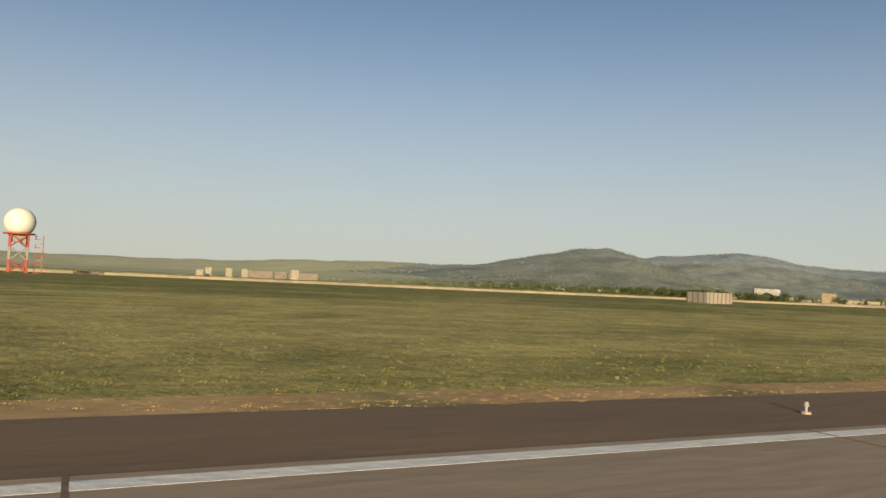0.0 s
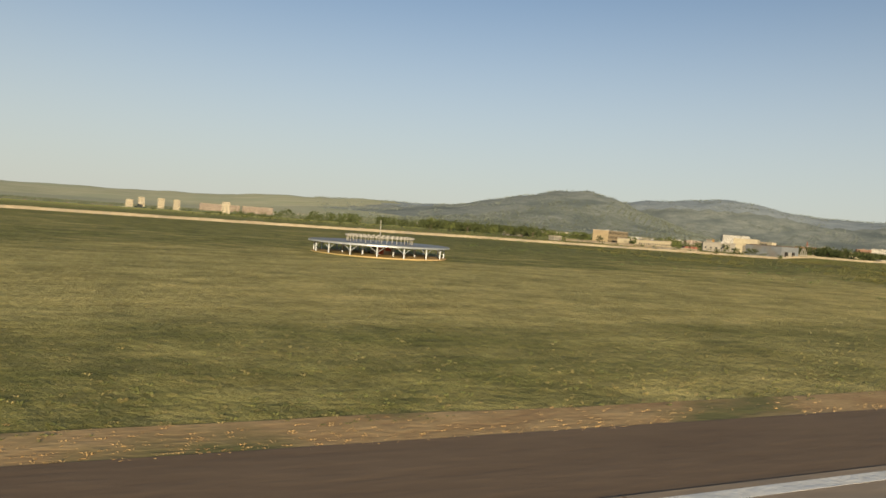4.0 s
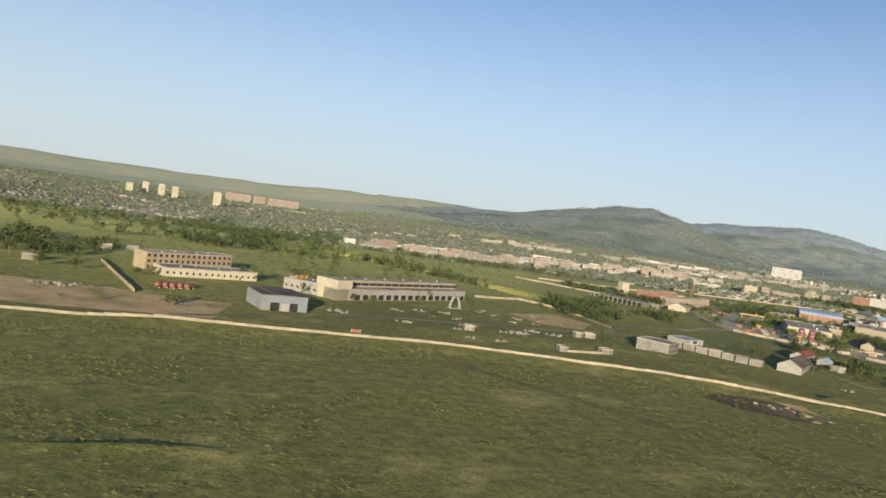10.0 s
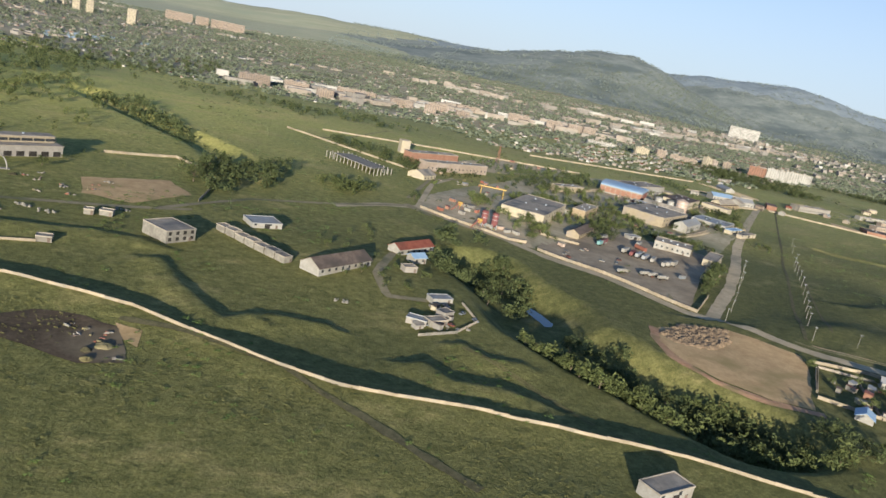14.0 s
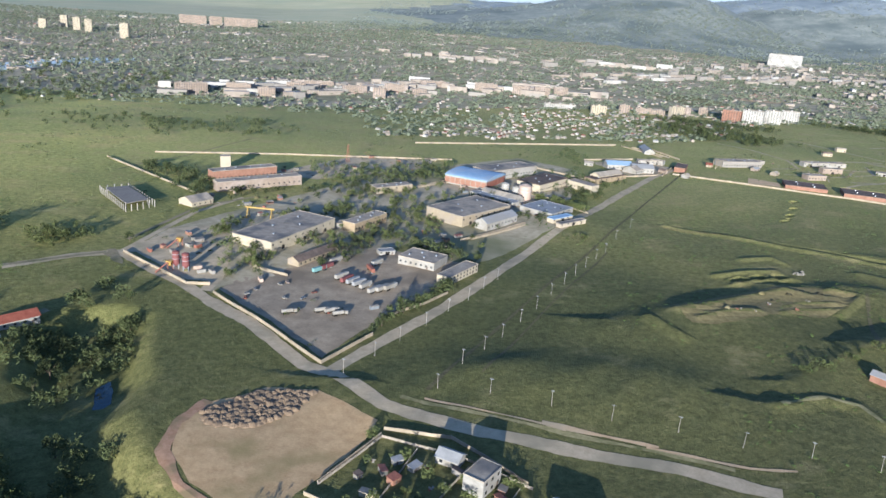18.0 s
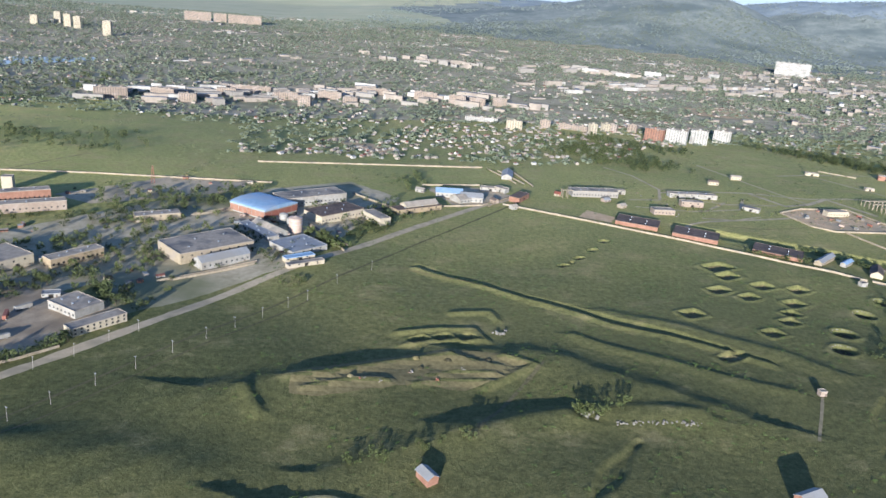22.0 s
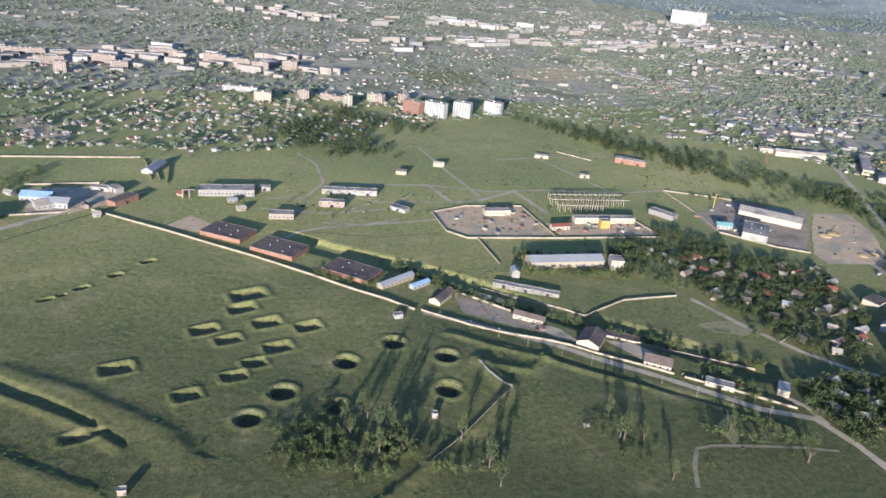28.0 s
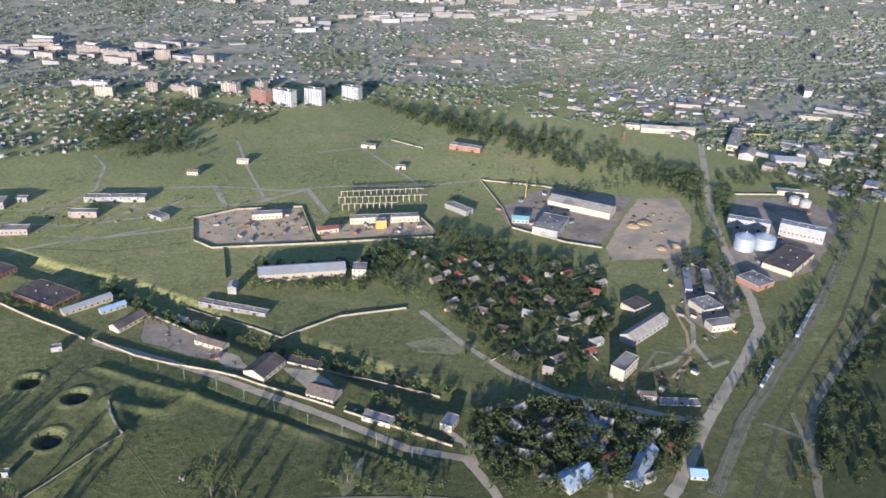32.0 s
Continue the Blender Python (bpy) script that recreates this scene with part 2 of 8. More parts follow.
def surface(name, low, high, size=4.0, rough=0.9, bump=0.3, metal=0.0, fine=6.0, stain=None, stretch=(1, 1, 1), piece=0.0):
    """A surface whose colour wanders between low and high over size metres, with a finer grain and relief."""
    m = bpy.data.materials.new(name)
    m.use_nodes = True
    n = m.node_tree.nodes
    out = n["Principled BSDF"]
    geo = n.new("ShaderNodeNewGeometry")
    scale = n.new("ShaderNodeMapping")
    scale.inputs["Scale"].default_value = stretch
    links(m, geo.outputs["Position"], scale.inputs["Vector"])
    big, small = n.new("ShaderNodeTexNoise"), n.new("ShaderNodeTexNoise")
    big.inputs["Scale"].default_value, big.inputs["Detail"].default_value, big.inputs["Roughness"].default_value = 1 / (size * U), 6, 0.62
    small.inputs["Scale"].default_value, small.inputs["Detail"].default_value = fine / (size * U), 4
    for t in (big, small):
        links(m, scale.outputs["Vector"], t.inputs["Vector"])
    add = n.new("ShaderNodeMath")
    add.operation = "MULTIPLY_ADD"
    links(m, small.outputs["Fac"], add.inputs[0])
    add.inputs[1].default_value = 0.5
    links(m, big.outputs["Fac"], add.inputs[2])
    ramp = n.new("ShaderNodeValToRGB")
    ramp.color_ramp.elements[0].position, ramp.color_ramp.elements[1].position = 0.52, 0.98
    ramp.color_ramp.elements[0].color, ramp.color_ramp.elements[1].color = (*low, 1), (*high, 1)
    links(m, add.outputs["Value"], ramp.inputs["Fac"])
    colour = ramp.outputs["Color"]
    if stain:
        spots = n.new("ShaderNodeTexNoise")
        spots.inputs["Scale"].default_value, spots.inputs["Detail"].default_value = 0.23 / (size * U), 5
        links(m, geo.outputs["Position"], spots.inputs["Vector"])
        mask = n.new("ShaderNodeMapRange")
        mask.inputs["From Min"].default_value, mask.inputs["From Max"].default_value = 0.5, 0.66
        links(m, spots.outputs["Fac"], mask.inputs["Value"])
        mix = n.new("ShaderNodeMix")
        mix.data_type = "RGBA"
        links(m, mask.outputs["Result"], mix.inputs["Factor"])
        links(m, colour, mix.inputs["A"])
        mix.inputs["B"].default_value = (*stain, 1)
        colour = mix.outputs["Result"]
    if piece:
        info = n.new("ShaderNodeObjectInfo")
        tone = n.new("ShaderNodeMapRange")
        tone.inputs["To Min"].default_value, tone.inputs["To Max"].default_value = 1 - piece, 1 + piece
        links(m, info.outputs["Random"], tone.inputs["Value"])
        hsv = n.new("ShaderNodeHueSaturation")
        links(m, tone.outputs["Result"], hsv.inputs["Value"])
        links(m, colour, hsv.inputs["Color"])
        colour = hsv.outputs["Color"]
    links(m, colour, out.inputs["Base Color"])
    out.inputs["Roughness"].default_value, out.inputs["Metallic"].default_value = rough, metal
    if rough >= 0.75:
        out.inputs["Specular IOR Level"].default_value = 0.12
    if bump:
        rise = n.new("ShaderNodeBump")
        rise.inputs["Strength"].default_value, rise.inputs["Distance"].default_value = bump, size * U * 0.05
        links(m, add.outputs["Value"], rise.inputs["Height"])
        links(m, rise.outputs["Normal"], out.inputs["Normal"])
    return m


def grass_surface():
    """Meadow grass: broad dry and lush patches, tufts, and faint lines along the runway."""
    m = bpy.data.materials.new("meadow_grass")
    m.use_nodes = True
    n = m.node_tree.nodes
    out = n["Principled BSDF"]
    geo = n.new("ShaderNodeNewGeometry")

    def cloud(metres, detail, stretch=(1, 1, 1), rough=0.6):
        mp = n.new("ShaderNodeMapping")
        mp.inputs["Scale"].default_value = stretch
        links(m, geo.outputs["Position"], mp.inputs["Vector"])
        t = n.new("ShaderNodeTexNoise")
        t.inputs["Scale"].default_value, t.inputs["Detail"].default_value, t.inputs["Roughness"].default_value = 1 / (metres * U), detail, rough
        links(m, mp.outputs["Vector"], t.inputs["Vector"])
        return t.outputs["Fac"]

    def ramped(fac, lo, hi, a, b):
        r = n.new("ShaderNodeValToRGB")
        r.color_ramp.elements[0].position, r.color_ramp.elements[1].position = lo, hi
        r.color_ramp.elements[0].color, r.color_ramp.elements[1].color = a, b
        links(m, fac, r.inputs["Fac"])
        return r.outputs["Color"]

    def mixed(fac, a, b):
        x = n.new("ShaderNodeMix")
        x.data_type = "RGBA"
        links(m, fac, x.inputs["Factor"])
        links(m, a, x.inputs["A"])
        links(m, b, x.inputs["B"])
        return x.outputs["Result"]

    fine = cloud(0.9, 5, rough=0.75)
    lush = ramped(cloud(4.5, 9, rough=0.78), 0.36, 0.66, (0.115, 0.12, 0.045, 1), (0.25, 0.242, 0.098, 1))
    dry = ramped(cloud(6, 9, (0.6, 1, 1), 0.76), 0.33, 0.67, (0.28, 0.24, 0.105, 1), (0.50, 0.43, 0.215, 1))
    split = n.new("ShaderNodeSeparateXYZ")
    links(m, geo.outputs["Position"], split.inputs["Vector"])
    mown = []
    for axis, lo, hi in (("Y", 330 * U, 24 * U), ("X", 620 * U, 400 * U)):
        r = n.new("ShaderNodeMapRange")
        r.inputs["From Min"].default_value, r.inputs["From Max"].default_value = lo, hi
        links(m, split.outputs[axis], r.inputs["Value"])
        mown.append(r.outputs["Result"])
    belt = n.new("ShaderNodeValToRGB")
    belt.color_ramp.elements[0].position, belt.color_ramp.elements[1].position = 0.0, 1.0
    for e, v in zip(belt.color_ramp.elements, (0.0, 0.62)):
        e.color = (v, v, v, 1)
    for at, v in ((0.42, 0.1), (0.62, 0.45), (0.74, 1.0), (0.9, 1.0), (0.965, 0.5)):
        v = (v, v, v, 1)
        belt.color_ramp.elements.new(at).color = v
    links(m, mown[0], belt.inputs["Fac"])
    mown[0] = belt.outputs["Color"]
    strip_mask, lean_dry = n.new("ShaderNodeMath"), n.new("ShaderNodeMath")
    strip_mask.operation, lean_dry.operation = "MULTIPLY", "MULTIPLY_ADD"
    links(m, mown[0], strip_mask.inputs[0])
    links(m, mown[1], strip_mask.inputs[1])
    links(m, strip_mask.outputs["Value"], lean_dry.inputs[0])
    lean_dry.inputs[1].default_value = 0.27
    streaks, base_dry = n.new("ShaderNodeMath"), n.new("ShaderNodeMath")
    streaks.operation, base_dry.operation = "MULTIPLY_ADD", "MULTIPLY_ADD"
    links(m, cloud(26, 6, (0.09, 1, 1), 0.65), streaks.inputs[0])
    streaks.inputs[1].default_value, streaks.inputs[2].default_value = 0.8, -0.4
    links(m, streaks.outputs["Value"], base_dry.inputs[0])
    links(m, strip_mask.outputs["Value"], base_dry.inputs[1])
    links(m, cloud(40, 9, (0.75, 1, 1), 0.72), base_dry.inputs[2])
    links(m, base_dry.outputs["Value"], lean_dry.inputs[2])
    # Grows along Y: adds dry grass and drives the painted haze.
    far_mask, rest = n.new("ShaderNodeMapRange"), n.new("ShaderNodeMath")
    far_mask.inputs["From Min"].default_value, far_mask.inputs["From Max"].default_value = 380 * U, 1000 * U
    far_mask.inputs["To Max"].default_value = 0.075
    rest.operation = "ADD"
    links(m, split.outputs["Y"], far_mask.inputs["Value"])
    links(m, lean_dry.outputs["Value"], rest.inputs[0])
    links(m, far_mask.outputs["Result"], rest.inputs[1])
    # Lush grass paler with distance: haze put into its colour.
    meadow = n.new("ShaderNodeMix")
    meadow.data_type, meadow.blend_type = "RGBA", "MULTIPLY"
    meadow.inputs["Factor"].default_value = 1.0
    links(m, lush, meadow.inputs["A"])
    links(m, ramped(far_mask.outputs["Result"], 0.003, 0.06, (1, 1, 1, 1), (1.85, 1.85, 1.8, 1)), meadow.inputs["B"])
    lush = meadow.outputs["Result"]
    patchy = ramped(rest.outputs["Value"], 0.55, 0.74, (0, 0, 0, 1), (1, 1, 1, 1))
    first = mixed(patchy, lush, dry)
    speck = n.new("ShaderNodeMix")
    speck.data_type, speck.blend_type = "RGBA", "MULTIPLY"
    speck.inputs["Factor"].default_value = 0.7
    links(m, first, speck.inputs["A"])
    links(m, ramped(fine, 0.3, 0.7, (0.55, 0.55, 0.55, 1), (1.4, 1.4, 1.4, 1)), speck.inputs["B"])
    clump = n.new("ShaderNodeMix")
    clump.data_type, clump.blend_type = "RGBA", "MULTIPLY"
    west = n.new("ShaderNodeMapRange")
    west.inputs["From Min"].default_value, west.inputs["From Max"].default_value = 1500 * U, 700 * U
    links(m, split.outputs["X"], west.inputs["Value"])
    rough_west = n.new("ShaderNodeMapRange")
    rough_west.inputs["To Min"].default_value, rough_west.inputs["To Max"].default_value = 0.1, 0.8
    links(m, west.outputs["Result"], rough_west.inputs["Value"])
    links(m, rough_west.outputs["Result"], clump.inputs["Factor"])
    links(m, speck.outputs["Result"], clump.inputs["A"])
    links(m, ramped(cloud(5.5, 9, (0.75, 1, 1), 0.74), 0.36, 0.64, (0.58, 0.62, 0.52, 1), (1.32, 1.28, 1.2, 1)), clump.inputs["B"])
    first = clump.outputs["Result"]
    # Western grass bleached; eastern grass darkened against the painted haze lift below.
    bleached = n.new("ShaderNodeMix")
    bleached.data_type, bleached.blend_type = "RGBA", "MULTIPLY"
    bleached.inputs["Factor"].default_value = 1.0
    links(m, first, bleached.inputs["A"])
    links(m, ramped(west.outputs["Result"], 0.0, 1.0, (0.81, 0.785, 0.74, 1), (1.36, 1.28, 1.05, 1)), bleached.inputs["B"])
    first = bleached.outputs["Result"]
    # All far grass lifted once more, again haze put into the colour.
    haze_lift = n.new("ShaderNodeMix")
    haze_lift.data_type, haze_lift.blend_type = "RGBA", "MULTIPLY"
    haze_lift.inputs["Factor"].default_value = 1.0
    links(m, first, haze_lift.inputs["A"])
    links(m, ramped(far_mask.outputs["Result"], 0.005, 0.075, (1, 1, 1, 1), (1.4, 1.37, 1.3, 1)), haze_lift.inputs["B"])
    first = haze_lift.outputs["Result"]
    broad = ramped(cloud(320, 3), 0.35, 0.7, (0.76, 0.81, 0.82, 1), (1.12, 1.09, 1.1, 1))
    mul = n.new("ShaderNodeMix")
    mul.data_type, mul.blend_type = "RGBA", "MULTIPLY"
    mul.inputs["Factor"].default_value = 1.0
    links(m, first, mul.inputs["A"])
    links(m, broad, mul.inputs["B"])
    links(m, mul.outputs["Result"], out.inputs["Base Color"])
    out.inputs["Roughness"].default_value = 0.95
    out.inputs["Specular IOR Level"].default_value = 0.15
    tufts, humps = n.new("ShaderNodeBump"), n.new("ShaderNodeBump")
    humps.inputs["Strength"].default_value, humps.inputs["Distance"].default_value = 0.6, 0.75
    tufts.inputs["Strength"].default_value, tufts.inputs["Distance"].default_value = 0.7, 0.45
    links(m, cloud(10, 5, rough=0.55), humps.inputs["Height"])
    links(m, cloud(1.5, 6, rough=0.7), tufts.inputs["Height"])
    links(m, humps.outputs["Normal"], tufts.inputs["Normal"])
    links(m, tufts.outputs["Normal"], out.inputs["Normal"])
    return m


M = {
    "grass": grass_surface(),
    # Hills and far fields: distance haze is put into these pale base colours.
    "hazed_scrub": surface("scrubby_hillside_hazed", (0.17, 0.195, 0.18), (0.33, 0.345, 0.30), 90, 0.95, 0.35, stain=(0.15, 0.175, 0.165)),
    "hazed_ridge": surface("distant_wooded_ridge_hazed", (0.22, 0.255, 0.27), (0.36, 0.395, 0.40), 150, 0.95, 0.3, stain=(0.20, 0.235, 0.25)),
    "hazed_field": surface("distant_dry_fields_hazed", (0.360, 0.368, 0.230), (0.552, 0.517, 0.345), 200, 0.95, 0.1, stain=(0.396, 0.414, 0.276), stretch=(0.35, 1.8, 1)),
    "grey": surface("worn_grey_road", (0.414, 0.330, 0.211), (0.594, 0.482, 0.319), 6, 0.9, 0.15, stain=(0.336, 0.286, 0.190)),
    "pale": surface("pale_gravel_track", (0.235, 0.195, 0.115), (0.365, 0.305, 0.190), 6, 0.95, 0.2, stain=(0.165, 0.16, 0.088)),
    "dirt": surface("bare_brown_soil", (0.44, 0.29, 0.14), (0.64, 0.445, 0.235), 7, 0.95, 0.4, stain=(0.36, 0.27, 0.12)),
    "sand": surface("pale_sandy_ground", (0.475, 0.335, 0.19), (0.67, 0.495, 0.30), 9, 0.95, 0.3, stain=(0.396, 0.325, 0.216)),
    "char": surface("burnt_dark_soil", (0.065, 0.048, 0.030), (0.16, 0.118, 0.075), 9, 0.95, 0.4, stain=(0.24, 0.19, 0.12)),
    # Dark soil of some heaps; on round pit floors it paints in shade.
    "peat_pit_shade": surface("dark_soil_and_pit_shade", (0.035, 0.032, 0.016), (0.12, 0.105, 0.06), 3, 0.95, 0.4),
    "spoil": surface("dumped_brown_spoil", (0.187, 0.133, 0.083), (0.288, 0.212, 0.137), 2, 0.95, 0.5),
    "track": surface("trodden_wheel_track", (0.13, 0.11, 0.05), (0.27, 0.225, 0.105), 3, 0.95, 0.4),
    # Town foliage made paler and greyer than near leaves, as painted-in haze.
    "far_leaf": surface("hazed_olive_foliage", (0.084, 0.099, 0.066), (0.172, 0.19, 0.126), 9, 0.85, 0.0),
    "asphalt": surface("yard_asphalt", (0.273, 0.215, 0.146), (0.455, 0.364, 0.247), 9, 0.85, 0.1, stain=(0.234, 0.186, 0.127)),
    "tarmac": surface("runway_shoulder_tarmac", (0.19, 0.128, 0.08), (0.25, 0.172, 0.108), 3, 0.8, 0.3, stretch=(0.25, 1, 1)),
    "runway": surface("runway_concrete", (0.34, 0.255, 0.175), (0.42, 0.32, 0.225), 3, 0.75, 0.3, stretch=(0.3, 1, 1)),
    "paint": surface("worn_white_paint", (0.74, 0.70, 0.62), (0.9, 0.87, 0.8), 1.5, 0.7, 0.8),
    "earth": surface("dry_reddish_verge", (0.40, 0.245, 0.115), (0.66, 0.45, 0.22), 1.6, 0.95, 1.0, stretch=(0.4, 1, 1), stain=(0.22, 0.2, 0.08)),
    "concrete": surface("weathered_concrete", (0.222, 0.202, 0.176), (0.326, 0.299, 0.260), 2.2, 0.9, 0.2, stain=(0.246, 0.220, 0.194), piece=0.12),
    "wallstone": surface("pale_wall_concrete", (0.26, 0.21, 0.145), (0.39, 0.325, 0.235), 2.4, 0.9, 0.15, stain=(0.27, 0.235, 0.18), piece=0.14),
    "white": surface("whitewashed_plaster", (0.255, 0.237, 0.205), (0.37, 0.35, 0.312), 3, 0.85, 0.1, stain=(0.25, 0.225, 0.185)),
    "cream": surface("cream_plaster", (0.354, 0.302, 0.211), (0.487, 0.421, 0.302), 3, 0.88, 0.1, stain=(0.373, 0.319, 0.248)),
    "beige": surface("beige_panel_wall", (0.274, 0.222, 0.150), (0.364, 0.304, 0.210), 3, 0.9, 0.1, stain=(0.290, 0.246, 0.194)),
    "ochre": surface("ochre_masonry", (0.264, 0.201, 0.120), (0.365, 0.289, 0.189), 3, 0.9, 0.15, stain=(0.281, 0.221, 0.145)),
    "pink": surface("pinkish_tuff_wall", (0.239, 0.185, 0.142), (0.327, 0.264, 0.207), 3, 0.9, 0.12, stain=(0.340, 0.281, 0.238)),
    "brick": surface("red_brickwork", (0.221, 0.115, 0.078), (0.328, 0.189, 0.131), 2, 0.9, 0.2, stain=(0.230, 0.123, 0.082)),
    "rubble": surface("pale_rubble_masonry", (0.163, 0.151, 0.126), (0.302, 0.277, 0.233), 1.6, 0.95, 0.5, stain=(0.170, 0.153, 0.128)),
    "slab": surface("grey_roof_felt", (0.267, 0.227, 0.179), (0.436, 0.377, 0.299), 5, 0.9, 0.1, stain=(0.156, 0.150, 0.143)),
    "brown": surface("brown_roof_sheet", (0.10, 0.075, 0.06), (0.20, 0.155, 0.125), 4, 0.85, 0.1, stain=(0.09, 0.075, 0.065)),
    "pale_roof": surface("pale_sheet_roof", (0.229, 0.229, 0.226), (0.333, 0.329, 0.322), 4, 0.6, 0.1, stain=(0.266, 0.252, 0.229)),
    "blue": surface("light_blue_sheet_roof", (0.198, 0.306, 0.450), (0.324, 0.432, 0.558), 5, 0.5, 0.05, stain=(0.324, 0.387, 0.468)),
    "red": surface("rusty_red_roof", (0.174, 0.050, 0.034), (0.285, 0.105, 0.068), 3, 0.8, 0.1, stain=(0.155, 0.068, 0.050)),
    "teal": surface("faded_teal_sheet", (0.12, 0.26, 0.25), (0.22, 0.36, 0.34), 3, 0.7, 0.1),
    "maroon": surface("dark_maroon_canvas", (0.14, 0.05, 0.05), (0.24, 0.10, 0.09), 2, 0.8, 0.1),
    "steel": surface("galvanised_steel", (0.34, 0.36, 0.38), (0.50, 0.52, 0.54), 2.5, 0.45, 0.05, metal=0.4),
    "grey_metal": surface("grey_corrugated_metal", (0.173, 0.187, 0.202), (0.259, 0.274, 0.288), 3, 0.55, 0.1, metal=0.2, stain=(0.216, 0.194, 0.173)),
    "rust": surface("rust_red_steel", (0.19, 0.07, 0.045), (0.30, 0.12, 0.075), 1.5, 0.7, 0.15),
    "tan": surface("tan_tank_steel", (0.36, 0.27, 0.21), (0.48, 0.37, 0.29), 3, 0.6, 0.05),
    "yellow": surface("yellow_paint", (0.347, 0.223, 0.043), (0.459, 0.310, 0.081), 2, 0.6, 0.05),
    "red_paint": surface("red_paint", (0.340, 0.048, 0.034), (0.435, 0.082, 0.054), 1.5, 0.6, 0.05),
    "glass": surface("dark_window_glass", (0.015, 0.017, 0.02), (0.05, 0.055, 0.06), 2, 0.15, 0.0),
    # Darkness of unlit rooms put into a colour, for slabs on solid walls.
    "hole": surface("painted_room_dark", (0.02, 0.018, 0.016), (0.05, 0.045, 0.04), 2, 0.95, 0.0),
    "rubber": surface("black_rubber", (0.015, 0.015, 0.015), (0.03, 0.03, 0.03), 0.5, 0.9, 0.0),
    "bark": surface("grey_brown_bark", (0.09, 0.07, 0.05), (0.17, 0.13, 0.10), 0.6, 0.95, 0.4),
    "leaf": surface("broad_leaf_foliage", (0.048, 0.062, 0.022), (0.135, 0.15, 0.052), 3, 0.75, 0.0, piece=0.25),
    "grass_blade": surface("grass_blades", (0.07, 0.11, 0.025), (0.17, 0.22, 0.06), 4, 0.8, 0.0),
    "straw": surface("dry_grass_blades", (0.17, 0.14, 0.055), (0.33, 0.27, 0.12), 4, 0.85, 0.0),
    "suburb": surface("dusty_suburban_ground", (0.29, 0.25, 0.15), (0.56, 0.475, 0.33), 30, 0.95, 0.1, stain=(0.225, 0.215, 0.115)),
    "dark_leaf": surface("dense_dark_foliage", (0.038, 0.050, 0.021), (0.098, 0.112, 0.043), 3, 0.8, 0.0, piece=0.25),
    "water": surface("still_pond_water", (0.02, 0.03, 0.035), (0.03, 0.045, 0.05), 8, 0.06, 0.02),
    "ballast": surface("railway_ballast", (0.19, 0.16, 0.08), (0.31, 0.26, 0.145), 2, 0.95, 0.5, stain=(0.13, 0.13, 0.055)),
    "town_wall": surface("weathered_town_wall", (0.23, 0.195, 0.155), (0.37, 0.32, 0.265), 7, 0.9, 0.0, stain=(0.22, 0.185, 0.16)),
    "town_pale": surface("faded_pale_town_wall", (0.34, 0.32, 0.285), (0.5, 0.475, 0.43), 7, 0.9, 0.0, stain=(0.25, 0.235, 0.21)),
    # Leaf colour lifted close to the hillside's, with the haze painted in.
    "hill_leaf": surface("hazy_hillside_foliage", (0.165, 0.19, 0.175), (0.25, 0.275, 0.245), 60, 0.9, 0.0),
    "straw_orange": surface("sunburnt_orange_straw", (0.30, 0.19, 0.085), (0.5, 0.34, 0.16), 3, 0.9, 0.0),
    "tuft_green": surface("short_green_tufts", (0.085, 0.098, 0.032), (0.19, 0.19, 0.07), 4, 0.85, 0.0),
    "ice_blue": surface("pale_blue_sheet_roof", (0.27, 0.32, 0.37), (0.36, 0.41, 0.46), 4, 0.6, 0.05, stain=(0.30, 0.30, 0.29)),
    "tussock": surface("yellow_green_tussocks", (0.085, 0.088, 0.028), (0.22, 0.20, 0.075), 5, 0.85, 0.0),
    "mud": surface("dark_trodden_mud", (0.085, 0.078, 0.04), (0.2, 0.175, 0.09), 2.5, 0.95, 0.5),
    "red_soil": surface("reddish_dug_soil", (0.36, 0.205, 0.115), (0.52, 0.33, 0.20), 3, 0.95, 0.5, stain=(0.28, 0.21, 0.11)),
    "dry_grass": surface("bleached_dry_grass", (0.21, 0.185, 0.085), (0.40, 0.35, 0.18), 3, 0.95, 0.4, stain=(0.15, 0.15, 0.062)),
    # Grass colour with the shade of the poplars put in.
    "shade_grass": surface("grass_with_painted_shade", (0.055, 0.066, 0.026), (0.13, 0.14, 0.055), 5, 0.95, 0.5, stain=(0.085, 0.09, 0.036)),
    "radome": surface("cream_radome_shell", (0.70, 0.66, 0.56), (0.80, 0.77, 0.68), 4, 0.6, 0.0),
}


# ---- building helpers ----
def mesh_of(name, bm, *mats):
    bmesh.ops.recalc_face_normals(bm, faces=bm.faces)
    me = bpy.data.meshes.new(name)
    bm.to_mesh(me)
    bm.free()
    for key in mats:
        me.materials.append(M[key])
    return me


def place(ob, x, y, z=None, turn=0.0):
    ob.location = (x * U, y * U, (ground_at(x, y) if z is None else z) * U)
    ob.rotation_euler = (0, 0, radians(turn))
    return ob


def thing(name, label, category, x, y, turn=0.0, z=None, group="", kind=""):
    return tagged(place(new(name), x, y, z, turn), label, category, group, kind)


def part(name, bm, mat, parent, label=""):
    bmesh.ops.scale(bm, vec=(U, U, U), verts=bm.verts)
    ob = new(name, mesh_of(name, bm, *((mat,) if isinstance(mat, str) else mat)))
    ob.parent = parent
    return tagged(ob, label) if label else ob


